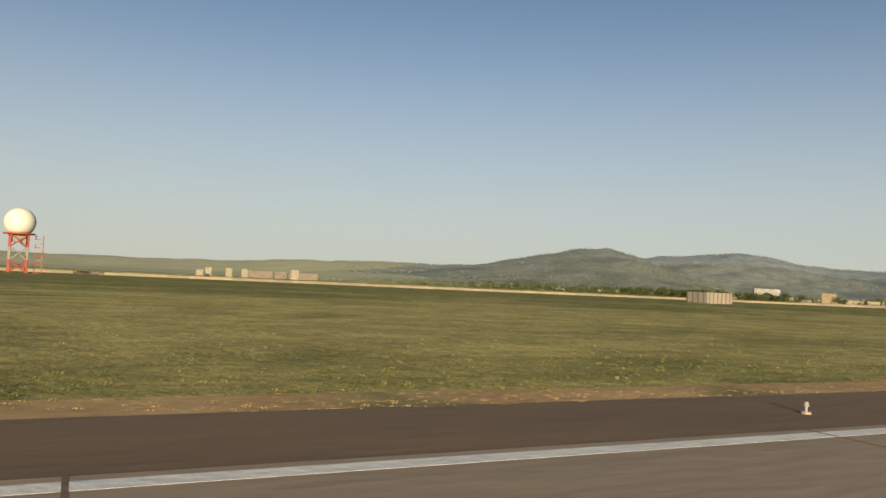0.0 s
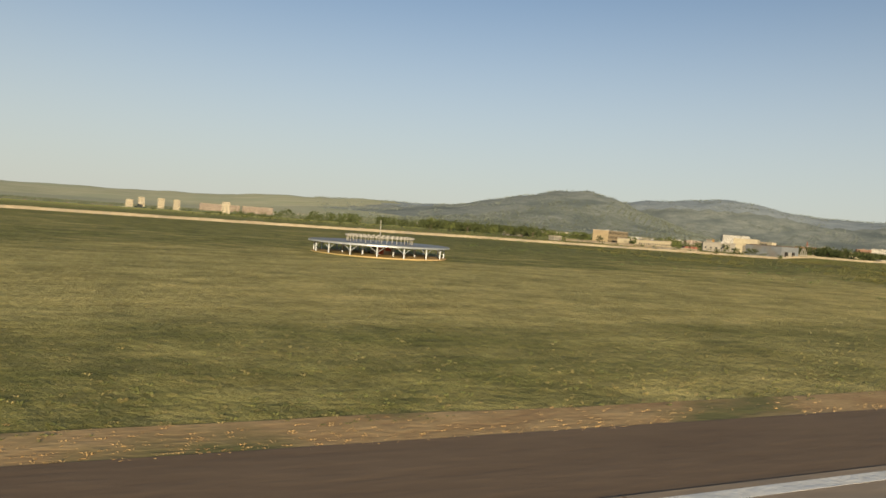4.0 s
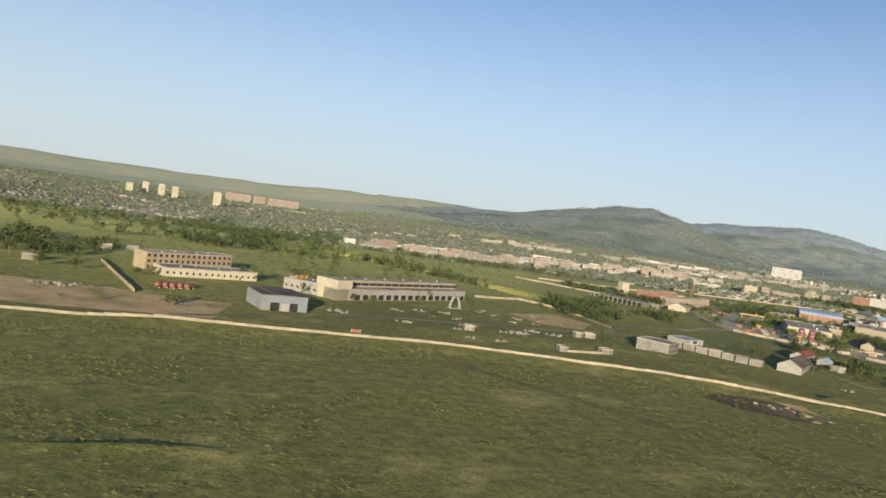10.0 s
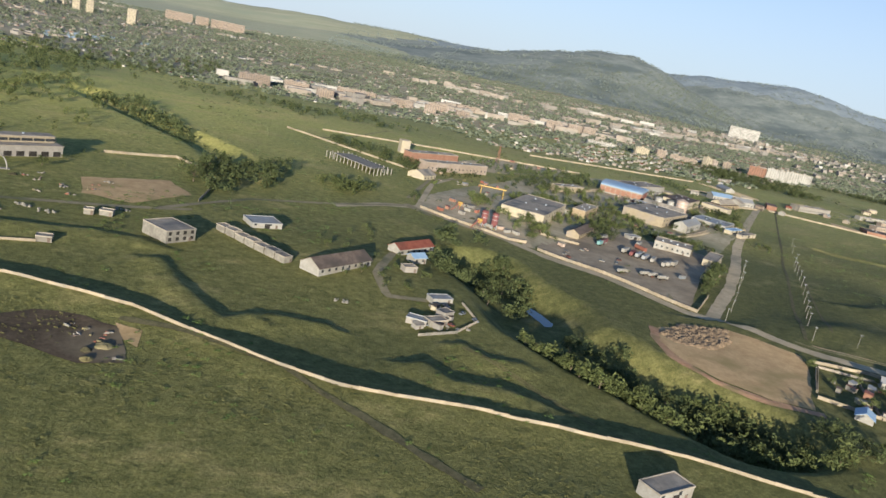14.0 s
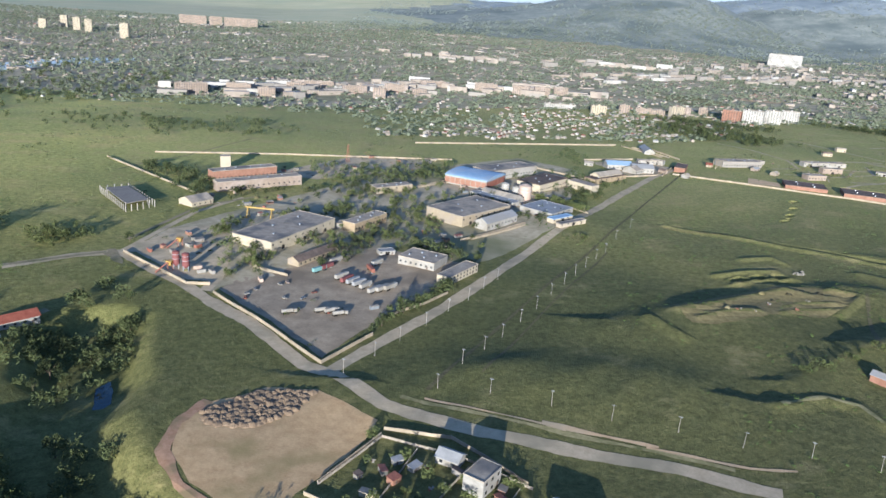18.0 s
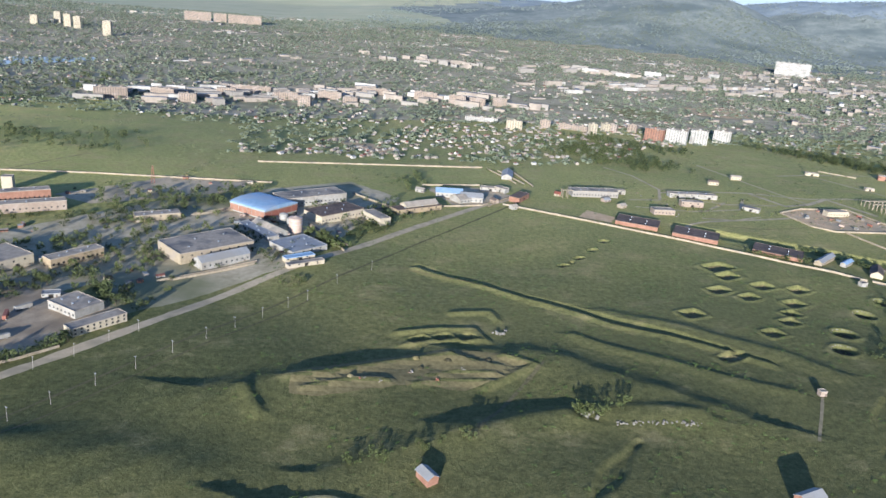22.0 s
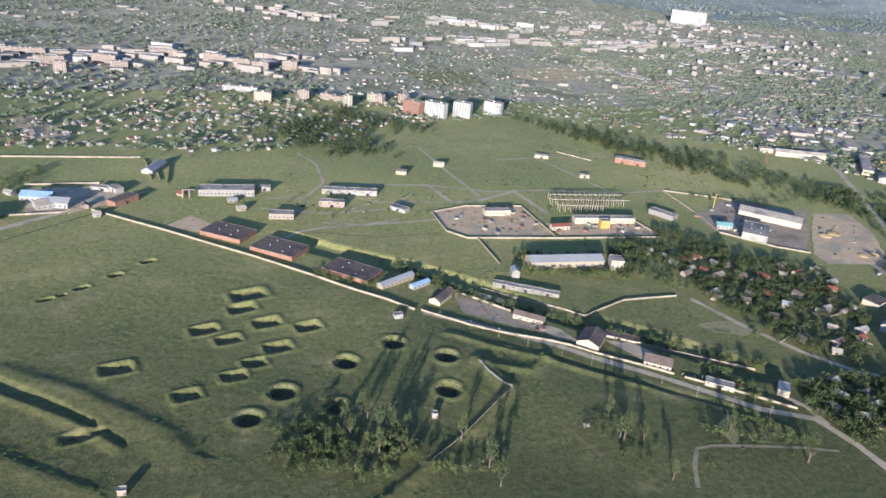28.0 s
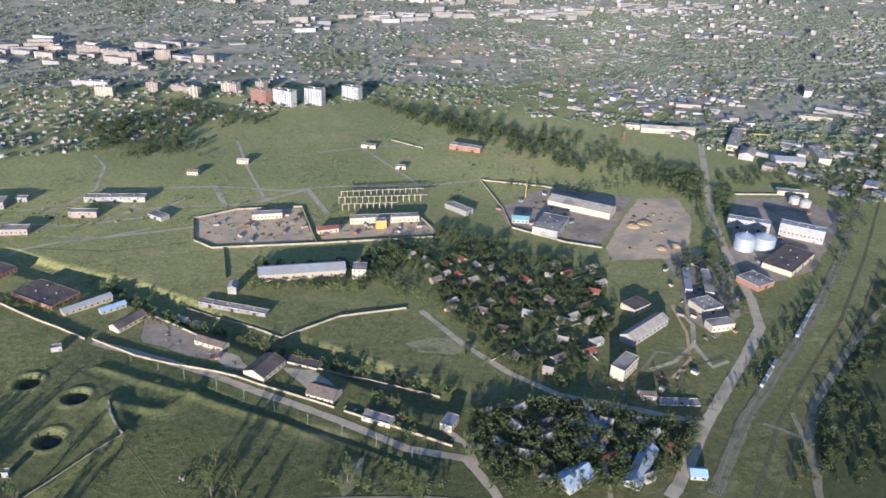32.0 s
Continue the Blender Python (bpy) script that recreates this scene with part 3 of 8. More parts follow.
def shared(name, me, parent, x=0.0, y=0.0, z=0.0, turn=0.0, label=""):
    """One more piece on a shared mesh."""
    ob = new(name, me)
    ob.parent = parent
    ob.location, ob.rotation_euler = (x * U, y * U, z * U), (0, 0, radians(turn))
    return tagged(ob, label) if label else ob


def box(bm, x, y, z, lx, ly, lz, bevel=0.0, mat=0):
    """A box with its base centre at x, y, z."""
    made = bmesh.ops.create_cube(bm, size=1, matrix=Matrix.Translation((x, y, z + lz / 2)) @ Matrix.Diagonal((lx, ly, lz, 1)))
    if mat:
        for fc in {fc for v in made["verts"] for fc in v.link_faces}:
            fc.material_index = mat
    if bevel:
        bmesh.ops.bevel(bm, geom=list({e for v in made["verts"] for e in v.link_edges}), offset=bevel, segments=1, affect="EDGES")
    return bm


def rod(bm, a, b, r, sides=6, r2=None):
    a, b = Vector(a), Vector(b)
    turn = (b - a).to_track_quat("Z", "Y").to_matrix().to_4x4()
    bmesh.ops.create_cone(bm, cap_ends=True, segments=sides, radius1=r, radius2=r if r2 is None else r2, depth=(b - a).length, matrix=Matrix.Translation((a + b) / 2) @ turn)
    return bm


def boxed(*sizes, bevel=0.0):
    bm = bmesh.new()
    for s in sizes:
        box(bm, *s, bevel=bevel)
    return bm


def unit_mesh(name, bm, *mats):
    bmesh.ops.scale(bm, vec=(U, U, U), verts=bm.verts)
    return mesh_of(name, bm, *mats)


def along(points, step):
    """Points at even steps along a line, each with its heading in degrees."""
    out, pts = [], [Vector((*p, 0)) for p in points]
    for a, b in zip(pts, pts[1:]):
        n = max(1, round((b - a).length / step))
        h = math.degrees(math.atan2(b.y - a.y, b.x - a.x))
        out += [(a.lerp(b, k / n), a.lerp(b, (k + 1) / n), h) for k in range(n)]
    return out


# ---- ground ----
def bisect_left(line, v):
    lo, hi = 0, len(line)
    while lo < hi:
        mid = (lo + hi) // 2
        if line[mid] < v:
            lo = mid + 1
        else:
            hi = mid
    return lo


def spaced(lo, hi, step, far_lo, far_hi, mid_lo, mid_hi, grow=1.22):
    """Grid lines: closest between lo and hi, 2.5 m out to the middle range, then ever wider."""
    line = list(np.arange(lo, hi + 0.1, step))
    for sign, mid, end in ((1, mid_hi, far_hi), (-1, mid_lo, far_lo)):
        v, d, more = (line[-1] if sign > 0 else line[0]), 2.5, []
        while (v < end) if sign > 0 else (v > end):
            d = 2.5 if (v < mid if sign > 0 else v > mid) else min(d * grow, 130)
            v += sign * d
            more.append(v)
        line = line + more if sign > 0 else more[::-1] + line
    return np.array(line)


xs, ys = spaced(1540, 2260, 1.7, -4200, 9000, 880, 2450), spaced(380, 720, 1.7, -1500, 9400, 150, 960)
gx, gy = np.meshgrid(xs, ys)
gz = ground_z(gx, gy)
line_x, line_y, sheet = xs.tolist(), ys.tolist(), gz.tolist()


def ground_at(x, y):
    """Height of the ground sheet itself, between its corners."""
    i = min(max(bisect_left(line_x, x) - 1, 0), len(line_x) - 2)
    j = min(max(bisect_left(line_y, y) - 1, 0), len(line_y) - 2)
    u, v = (x - line_x[i]) / (line_x[i + 1] - line_x[i]), (y - line_y[j]) / (line_y[j + 1] - line_y[j])
    return (sheet[j][i] * (1 - u) + sheet[j][i + 1] * u) * (1 - v) + (sheet[j + 1][i] * (1 - u) + sheet[j + 1][i + 1] * u) * v


verts = np.stack([gx, gy, gz], -1).reshape(-1, 3) * U
idx = np.arange(gx.size).reshape(gx.shape)
quads = np.stack([idx[:-1, :-1], idx[:-1, 1:], idx[1:, 1:], idx[1:, :-1]], -1).reshape(-1, 4)
me = bpy.data.meshes.new("ground")
me.from_pydata(verts.tolist(), [], quads.tolist())
me.materials.append(M["grass"])
me.materials.append(M["hazed_scrub"])
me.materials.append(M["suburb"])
me.materials.append(M["hazed_field"])
me.materials.append(M["hazed_ridge"])
centre = gz[:-1, :-1].ravel()
rr = np.hypot(gx[:-1, :-1] - 600, gy[:-1, :-1]).ravel()
cx, cy = gx[:-1, :-1].ravel(), gy[:-1, :-1].ravel()
town = (cy > 1900 - 0.28 * np.clip(cx, -2000, 1500)) & (rr < 5600) | (cx > 3000) & (cy > 1200 - 0.25 * (cx - 3000)) & (rr < 5600)
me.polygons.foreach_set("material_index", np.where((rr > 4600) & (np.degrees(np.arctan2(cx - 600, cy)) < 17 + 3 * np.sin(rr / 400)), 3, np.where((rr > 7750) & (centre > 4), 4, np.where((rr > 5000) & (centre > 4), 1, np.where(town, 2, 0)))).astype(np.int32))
me.polygons.foreach_set("use_smooth", np.ones(len(quads), bool))
ground = tagged(new("ground", me), "wide green and straw-coloured meadow running to scrubby hills", "ground", kind="structure")


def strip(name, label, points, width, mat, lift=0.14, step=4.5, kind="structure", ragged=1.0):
    """A flat band draped on the ground along a line."""
    legs = along(points, step)
    stops = [legs[0][0]] + [b for _, b, _ in legs]
    bm, rows = bmesh.new(), []
    for k, p in enumerate(stops):
        d = (stops[min(k + 1, len(stops) - 1)] - stops[max(k - 1, 0)]).normalized()
        s = Vector((-d.y, d.x, 0))
        wob = width * (0.5 + ragged * (0.12 * noise.noise((p.x / 9, p.y / 9, 3)) + 0.1 * noise.noise((p.x / 31, p.y / 31, 8))))
        rows.append([bm.verts.new((q.x * U, q.y * U, (ground_at(q.x, q.y) + lift) * U)) for q in (p - s * wob, p, p + s * wob)])
    for a, b in zip(rows, rows[1:]):
        for i in (0, 1):
            bm.faces.new((a[i], a[i + 1], b[i + 1], b[i]))
    return tagged(new(name, mesh_of(name, bm, mat)), label, name, kind=kind)


ROADS = {"grey": "worn grey asphalt road with dusty edges", "pale": "pale gravel track across the grass", "dirt": "narrow brown wheel track in the grass", "track": "pair of trodden wheel ruts in the grass", "mud": "dark muddy wheel track through the grass", "sand": "crumbling pale earth bank beside the road", "dry_grass": "strip of bleached dry grass",  "red_soil": "reddish raw edge of the dumping ground"}
lift_count = [0]


def road(points, width, mat):
    lift_count[0] += 1
    if mat == "track" or mat == "mud" and width > 4:
        for side in (-1, 1):
            made = strip("wheel_rut", ROADS[mat], [(x + side * width * 0.36, y + side * width * 0.14) for x, y in points], width * 0.3, mat, 0.12, ragged=2.0)
        return made
    return strip("road", ROADS[mat], points, width, mat, 0.16 + 0.012 * (lift_count[0] % 9), ragged=2.4 if mat in ("sand", "dry_grass", "red_soil", "mud") else 0.9)


PATCHES = {"asphalt": "dark grey asphalt of the truck yard", "dirt": "bare brown trampled soil", "grey": "dusty grey yard surface", "char": "burnt black patch of soil", "track": "churned olive-brown soil of old diggings",
           "sand": "pale sandy worked ground", "suburb": "dusty weedy ground of the factory works",  "dry_grass": "patch of bleached dry grass", "shade_grass": "grass beyond the railway with tree shade painted in"}


def patch(points, mat, lift=0.1, name="bare_ground", cell=5.0):
    lift_count[0] += 1
    bm = bmesh.new()
    ring = []
    for (ax, ay), (bx, by) in zip(points, points[1:] + points[:1]):
        n = max(1, int(math.hypot(bx - ax, by - ay) / 8))
        for k in range(n):
            j = 1.3 if 0 < k else 0
            ring.append((ax + (bx - ax) * k / n + STONE.uniform(-j, j), ay + (by - ay) * k / n + STONE.uniform(-j, j)))
    bm.faces.new([bm.verts.new((x, y, 0)) for x, y in ring])
    for axis in (0, 1):
        lo, hi = min(p[axis] for p in ring), max(p[axis] for p in ring)
        v = lo + cell
        while v < hi:
            co, no = [0, 0, 0], [0, 0, 0]
            co[axis], no[axis] = v, 1
            bmesh.ops.bisect_plane(bm, geom=bm.verts[:] + bm.edges[:] + bm.faces[:], plane_co=co, plane_no=no)
            v += cell
    bmesh.ops.triangulate(bm, faces=bm.faces[:])
    for v in bm.verts:
        v.co = Vector((v.co.x * U, v.co.y * U, (ground_at(v.co.x, v.co.y) + lift + 0.012 * (lift_count[0] % 5)) * U))
    for fc in bm.faces:
        if fc.normal.z < 0:
            fc.normal_flip()
    me = bpy.data.meshes.new(name)
    bm.to_mesh(me)
    bm.free()
    me.materials.append(M[mat])
    return tagged(new(name, me), PATCHES.get(mat, "still dark water of a small pond"), "ground", kind="structure")


def pond(points):
    ob = patch(points, "water", 0.2, "water", 5.0)
    level = sorted(v.co.z for v in ob.data.vertices)[len(ob.data.vertices) // 4]
    for v in ob.data.vertices:
        v.co.z = level + 0.2
    return tagged(ob, "still dark water of a small pond", "water")
# ---- kinds of things ----
PANE = unit_mesh("window", boxed((0, 0, 0, 1.5, 0.16, 1.5)), "glass")
# Empty windows are near-black slabs; the room's shade is their colour.
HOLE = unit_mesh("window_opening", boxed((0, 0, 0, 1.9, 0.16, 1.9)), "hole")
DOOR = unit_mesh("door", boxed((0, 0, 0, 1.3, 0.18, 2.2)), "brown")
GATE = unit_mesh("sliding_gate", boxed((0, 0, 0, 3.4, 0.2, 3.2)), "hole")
VENT = unit_mesh("roof_vent", boxed((0, 0, 0, 1.0, 1.0, 0.9), (0, 0, 0.9, 1.3, 1.3, 0.15)), "steel")


def slab_roof(lx, ly, z, over=0.35):
    """A flat roof with a low parapet all round."""
    bm = bmesh.new()
    box(bm, 0, 0, z, lx + over, ly + over, 0.3)
    for sx, sy, px, py in ((lx + over, 0.3, 0, 1), (lx + over, 0.3, 0, -1), (0.3, ly + over - 0.6, 1, 0), (0.3, ly + over - 0.6, -1, 0)):
        box(bm, px * (lx + over - 0.3) / 2, py * (ly + over - 0.3) / 2, z + 0.3, sx, sy, 0.35)
    return bm


def block(label, x, y, turn, lx, ly, h, wall="white", roof="slab", rows=0, name="building", category="building"):
    """A flat-roofed building: walls, roof with parapet, windows on the two long sides, a door."""
    top = thing(name, label, category, x, y, turn)
    part("wall", boxed((0, 0, -1.2, lx, ly, h + 1.2)), wall, top)
    part("roof", slab_roof(lx, ly, h), roof, top)
    ruin = wall in ("rubble", "ochre")
    for storey in range(rows):
        pitch = h / rows
        n = max(2, min(16, int(lx / 4.2)))
        for k in range(n):
            px = (k + 0.5) * lx / n - lx / 2
            for side in (-1, 1) if lx < 60 else (-1,):
                z = storey * pitch + pitch * 0.32
                shared("window", HOLE if ruin else PANE, top, px, side * (ly / 2 + 0.01), z)
    if not rows and lx > 12:
        for k in range(max(1, int(lx // 22))):
            shared("sliding_gate", GATE, top, (k + 0.5) * lx / max(1, int(lx // 22)) - lx / 2, -ly / 2 - 0.02, 0)
        for k in range(max(2, int(lx // 9))):
            shared("window", PANE, top, (k + 0.2) * lx / max(2, int(lx // 9)) - lx / 2, -ly / 2 - 0.02, h * 0.62)
    shared("door", DOOR, top, lx * 0.31, -ly / 2 - 0.03, 0)
    if lx * ly > 500:
        for k in range(4):
            shared("roof_vent", VENT, top, lx * (0.2 * k - 0.3), ly * (0.18 if k % 2 else -0.2), h + 0.3)
    return top


def barrack(label, x, y, turn, lx, ly, h):
    return block(label, x, y, turn, lx, ly, h, "brick", "brown", rows=1, name="barrack", category="barrack")


def gabled(label, x, y, turn, lx, ly, h, wall="white", roof="slab", name="shed", category="shed"):
    """A pitched-roof building with overhanging eaves."""
    if ly > lx:
        lx, ly, turn = ly, lx, turn + 90
    top = thing(name, label, category, x, y, turn)
    rise = min(0.28 * ly, 4.0)
    bm = bmesh.new()
    ring = [(-ly / 2, -1.2), (ly / 2, -1.2), (ly / 2, h), (0, h + rise), (-ly / 2, h)]
    ends = [[bm.verts.new((sx * lx / 2, py, pz)) for py, pz in ring] for sx in (-1, 1)]
    bm.faces.new(ends[0][::-1])
    bm.faces.new(ends[1])
    for i in range(5):
        j = (i + 1) % 5
        bm.faces.new((ends[0][i], ends[0][j], ends[1][j], ends[1][i]))
    part("wall", bm, wall, top)
    slope = rise / (ly / 2)
    for side in (-1, 1):
        bm = bmesh.new()
        o = 0.6
        lo, hi = (side * (ly / 2 + o), h - o * slope + 0.05), (0, h + rise + 0.05)
        f = [[bm.verts.new((sx * (lx / 2 + o), py, pz + up)) for py, pz in (lo, hi)] for sx in (-1, 1) for up in (0, 0.25)]
        for a, b in ((0, 1), (1, 3), (3, 2), (2, 0)):
            bm.faces.new((f[a][0], f[a][1], f[b][1], f[b][0]))
        bm.faces.new((f[0][0], f[1][0], f[3][0], f[2][0]))
        bm.faces.new((f[0][1], f[1][1], f[3][1], f[2][1]))
        part("roof_slope", bm, roof, top)
    n = max(1, min(9, int(lx / 5)))
    for k in range(n):
        shared("window", PANE, top, (k + 0.5) * lx / n - lx / 2, -ly / 2 - 0.02, max(0.6, h * 0.4 - 0.4))
    shared("door", DOOR, top, lx * 0.38, -ly / 2 - 0.03, 0)
    return top


def vault_hall(label, x, y, turn, lx, ly, h):
    """A hall under one arched sheet roof."""
    if ly > lx:
        lx, ly, turn = ly, lx, turn + 90
    top = thing("factory_hall", label, "factory hall", x, y, turn)
    part("wall", boxed((0, 0, -1, lx, ly, h * 0.72 + 1)), "white", top)
    bm, n = bmesh.new(), 12
    rows = []
    for k in range(n + 1):
        a = math.pi * k / n
        rows.append([bm.verts.new((sx * (lx / 2 + 0.4), -math.cos(a) * (ly / 2 + 0.4), h * 0.7 + 0.02 + math.sin(a) * h * 0.3)) for sx in (-1, 1)])
    for a, b in zip(rows, rows[1:]):
        bm.faces.new((a[0], b[0], b[1], a[1]))
    for e in (0, 1):
        bm.faces.new([r[e] for r in rows])
    part("arched_roof", bm, "blue", top)
    for k in range(8):
        for side in (-1, 1):
            part("wall_panel", boxed(((k + 0.5) * lx / 8 - lx / 2, side * (ly / 2 + 0.1), h * 0.1, lx / 8 - 0.6, 0.2, h * 0.5)), "brick", top)
    for k in range(5):
        for side in (-1, 1):
            part("wall_panel", boxed((side * (lx / 2 + 0.1), (k + 0.5) * ly / 5 - ly / 2, h * 0.1, 0.2, ly / 5 - 0.6, h * 0.5)), "rust", top)
    return top


def hangar(label, x, y, turn, lx, ly, h):
    """A metal hangar with ribbed walls and a shallow pitched roof."""
    top = thing("hangar", label, "hangar", x, y, turn)
    part("wall", boxed((0, 0, -1, lx, ly, h + 1)), "grey_metal", top)
    rib = unit_mesh("wall_rib", boxed((0, 0, 0, 0.35, 0.16, h - 0.2)), "grey_metal")
    for k in range(int(lx / 1.4)):
        shared("wall_rib", rib, top, k * 1.4 - lx / 2 + 0.7, -ly / 2 - 0.06, 0)
    for k in range(int(ly / 1.4)):
        shared("wall_rib", rib, top, -lx / 2 - 0.06, k * 1.4 - ly / 2 + 0.7, 0, 90)
    bm = bmesh.new()
    box(bm, 0, 0, h, lx + 0.8, ly + 0.8, 0.3)
    box(bm, 0, 0, h + 0.3, lx * 0.5, ly + 0.8, 0.35)
    part("roof", bm, "brown", top)
    for px, w in ((-lx * 0.22, 5), (lx * 0.2, 4.5)):
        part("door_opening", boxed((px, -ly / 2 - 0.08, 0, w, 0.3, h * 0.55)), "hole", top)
    part("door_leaf", boxed((0, -ly / 2 - 0.12, 0, 4.5, 0.25, h * 0.5)), "white", top, "white sliding door leaf")
    return top


def sign_tower(label, x, y, turn, lx, ly, h):
    top = thing("stair_tower", label, "tower", x, y, turn)
    part("core", boxed((0, 0, -1, lx * 0.8, ly, h + 1)), "concrete", top)
    for k in range(5):
        part("facing_panel", boxed(((k - 2) * lx * 0.16, -ly / 2 - 0.3, 0.4, lx * 0.13, 0.5, h + 0.6)), "yellow" if k % 2 == 0 else "rust", top)
    part("cap", boxed((0, 0, h, lx * 0.9, ly + 0.6, 0.6)), "brown", top)
    return top


def long_hall(label, x, y, turn, lx, ly, h):
    """A long works hall: a lower front range with large openings and a set-back upper range."""
    top = thing("works_hall", label, "works hall", x, y, turn)
    part("front_range", boxed((0, -ly * 0.2, -1, lx, ly * 0.6, h * 0.55 + 1)), "concrete", top)
    part("upper_range", boxed((0, ly * 0.22, -1, lx - 3, ly * 0.5, h * 0.9 + 1)), "beige", top)
    part("roof", boxed((0, ly * 0.22, h * 0.9, lx - 2, ly * 0.55, 0.5), (0, -ly * 0.24, h * 0.55, lx + 0.8, ly * 0.58, 0.4)), "slab", top)
    part("stair_block", boxed((-lx / 2 + 7, 0, -1, 14, ly, h + 1)), "cream", top)
    n = 18
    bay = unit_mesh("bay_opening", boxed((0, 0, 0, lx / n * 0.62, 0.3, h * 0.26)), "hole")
    strip_pane = unit_mesh("strip_window", boxed((0, 0, 0, lx / n * 0.9, 0.2, h * 0.14)), "glass")
    for k in range(2, n):
        px = (k + 0.5) * lx / n - lx / 2
        shared("bay_opening", bay, top, px, -ly * 0.5 - 0.02, 0.3)
        shared("strip_window", strip_pane, top, px, -ly * 0.03 - 0.06, h * 0.66)
    for k in range(6):
        shared("roof_vent", VENT, top, (k - 2.5) * lx / 7, ly * 0.22, h * 0.9 + 0.5)
    return top


def flats(label, x, y, turn, lx, ly, h, wall="pink"):
    """An apartment block: body, roof slab, stair heads, a band of windows and balconies on every storey."""
    top = thing("apartment_block", label, "apartment block", x, y, turn, group="apartment blocks")
    part("wall", boxed((0, 0, -3, lx, ly, h + 3)), wall, top)
    part("roof", slab_roof(lx, ly, h), "slab", top)
    n = max(3, min(14, int(h / 3)))
    cols = max(2, int(lx / 5))
    bal = unit_mesh("balcony", boxed((0, 0, 0, 3.0, 1.2, 1.0)), "concrete")
    bm = bmesh.new()
    for storey in range(n):
        for k in range(cols):
            box(bm, (k + 0.5) * lx / cols - lx / 2, 0, storey * h / n + h / n * 0.35, lx / cols * 0.45, ly + 0.3, h / n * 0.45)
        if storey % 2:
            shared("balcony", bal, top, lx * 0.22, -ly / 2 - 0.6, storey * h / n + 0.6)
    tagged(part("window_grid", bm, "glass", top), "rows of small dark windows", kind="stuff")
    for k in range(max(1, int(lx / 20))):
        part("stair_head", boxed(((k + 0.5) * lx / max(1, int(lx / 20)) - lx / 2, 0, h + 0.3, 4, 4, 2.4)), wall, top)
    return top


PANEL = {}


def panel_mesh(length, h):
    key = (round(length, 1), h)
    if key not in PANEL:
        bm = bmesh.new()
        box(bm, 0, 0, -0.6, length - 0.25, 0.22, h + 0.6)
        box(bm, 0, 0, h, length - 0.2, 0.36, 0.14)
        box(bm, -length / 2, 0, -0.6, 0.34, 0.42, h + 0.85)
        PANEL[key] = unit_mesh("wall_panel", bm, "wallstone")
    return PANEL[key]


def wall_run(points, h, label="pale concrete panel wall, weathered and partly tilted", step=7.0):
    h *= 0.85
    x0, y0 = points[0]
    top = thing("panel_wall", label, "wall", x0, y0, z=0)
    for a, b, turn in along(points, step):
        mid = (a + b) / 2
        ob = shared("wall_panel", panel_mesh((b - a).length, h), top, mid.x - x0, mid.y - y0, ground_at(mid.x, mid.y) + STONE.uniform(-0.12, 0.06), turn)
        ob.rotation_euler[0] = radians(STONE.gauss(0, 1.2))
    return top


def perimeter_wall(points):
    wall_run(points[:5], 1.3, "long pale concrete perimeter wall of the airfield", 9.0)
    wall_run(points[4:], 1.4, "long pale concrete perimeter wall curving round the meadow", 6.5)


def stone_wall(points):
    x0, y0 = points[0]
    top = thing("stone_wall", "low crumbling pale stone wall in the grass", "wall", x0, y0, z=0)
    for a, b, turn in along(points, 3.0):
        mid = (a + b) / 2
        bm = bmesh.new()
        for k in range(3):
            box(bm, k - 1, STONE.uniform(-0.3, 0.3), -0.4, STONE.uniform(0.8, 1.3), STONE.uniform(0.9, 1.6), STONE.uniform(1.1, 1.8), 0.1)
        ob = part("stone", bm, "rubble", top)
        place(ob, mid.x - x0, mid.y - y0, ground_at(mid.x, mid.y), turn)
    return top


def rubble_heap(x, y, r):
    top = thing("rubble_heap", "heap of broken pale concrete and stone on the grass", "rubble", x, y)
    for k in range(7):
        bm = bmesh.new()
        s = STONE.uniform(0.12, 0.3) * r
        bmesh.ops.create_cube(bm, size=s, matrix=Euler((STONE.uniform(0, 3), STONE.uniform(0, 3), STONE.uniform(0, 3))).to_matrix().to_4x4())
        for v in bm.verts:
            v.co *= STONE.uniform(0.6, 1.2)
        a, d = STONE.uniform(0, 6.28), r * STONE.uniform(0, 1) ** 0.7
        ob = part("block_of_rubble", bm, "rubble", top)
        ob.location = (math.cos(a) * d * U, math.sin(a) * d * 0.6 * U, s * 0.2 * U)
    return top


def rubble_bank(points):
    for a, b, _ in along(points, 9.0):
        rubble_heap((a.x + b.x) / 2, (a.y + b.y) / 2, 5)


def heap(name, label, x, y, r, h, mat, seed=0):
    """A loose heap with an uneven foot and crest."""
    bm, rnd = bmesh.new(), random.Random(int(x * 7 + y * 13) + seed)
    rings, n = [], 12
    for ring, (q, z) in enumerate(((1.0, -0.15), (0.72, 0.45), (0.38, 0.85), (0.1, 1.0))):
        rings.append([bm.verts.new((math.cos(6.283 * k / n) * r * q * rnd.uniform(0.85, 1.15), math.sin(6.283 * k / n) * r * q * rnd.uniform(0.85, 1.15), h * z * rnd.uniform(0.85, 1.12))) for k in range(n)])
    for a, b in zip(rings, rings[1:]):
        for k in range(n):
            bm.faces.new((a[k], a[(k + 1) % n], b[(k + 1) % n], b[k]))
    bm.faces.new(rings[-1])
    bmesh.ops.scale(bm, vec=(U, U, U), verts=bm.verts)
    return place(tagged(new(name, mesh_of(name, bm, mat)), label, "heap"), x, y)


def sand_heap(x, y, r):
    return heap("sand_heap", "low heap of brown sand on the works yard", x, y, r, r * 0.22, "dirt")


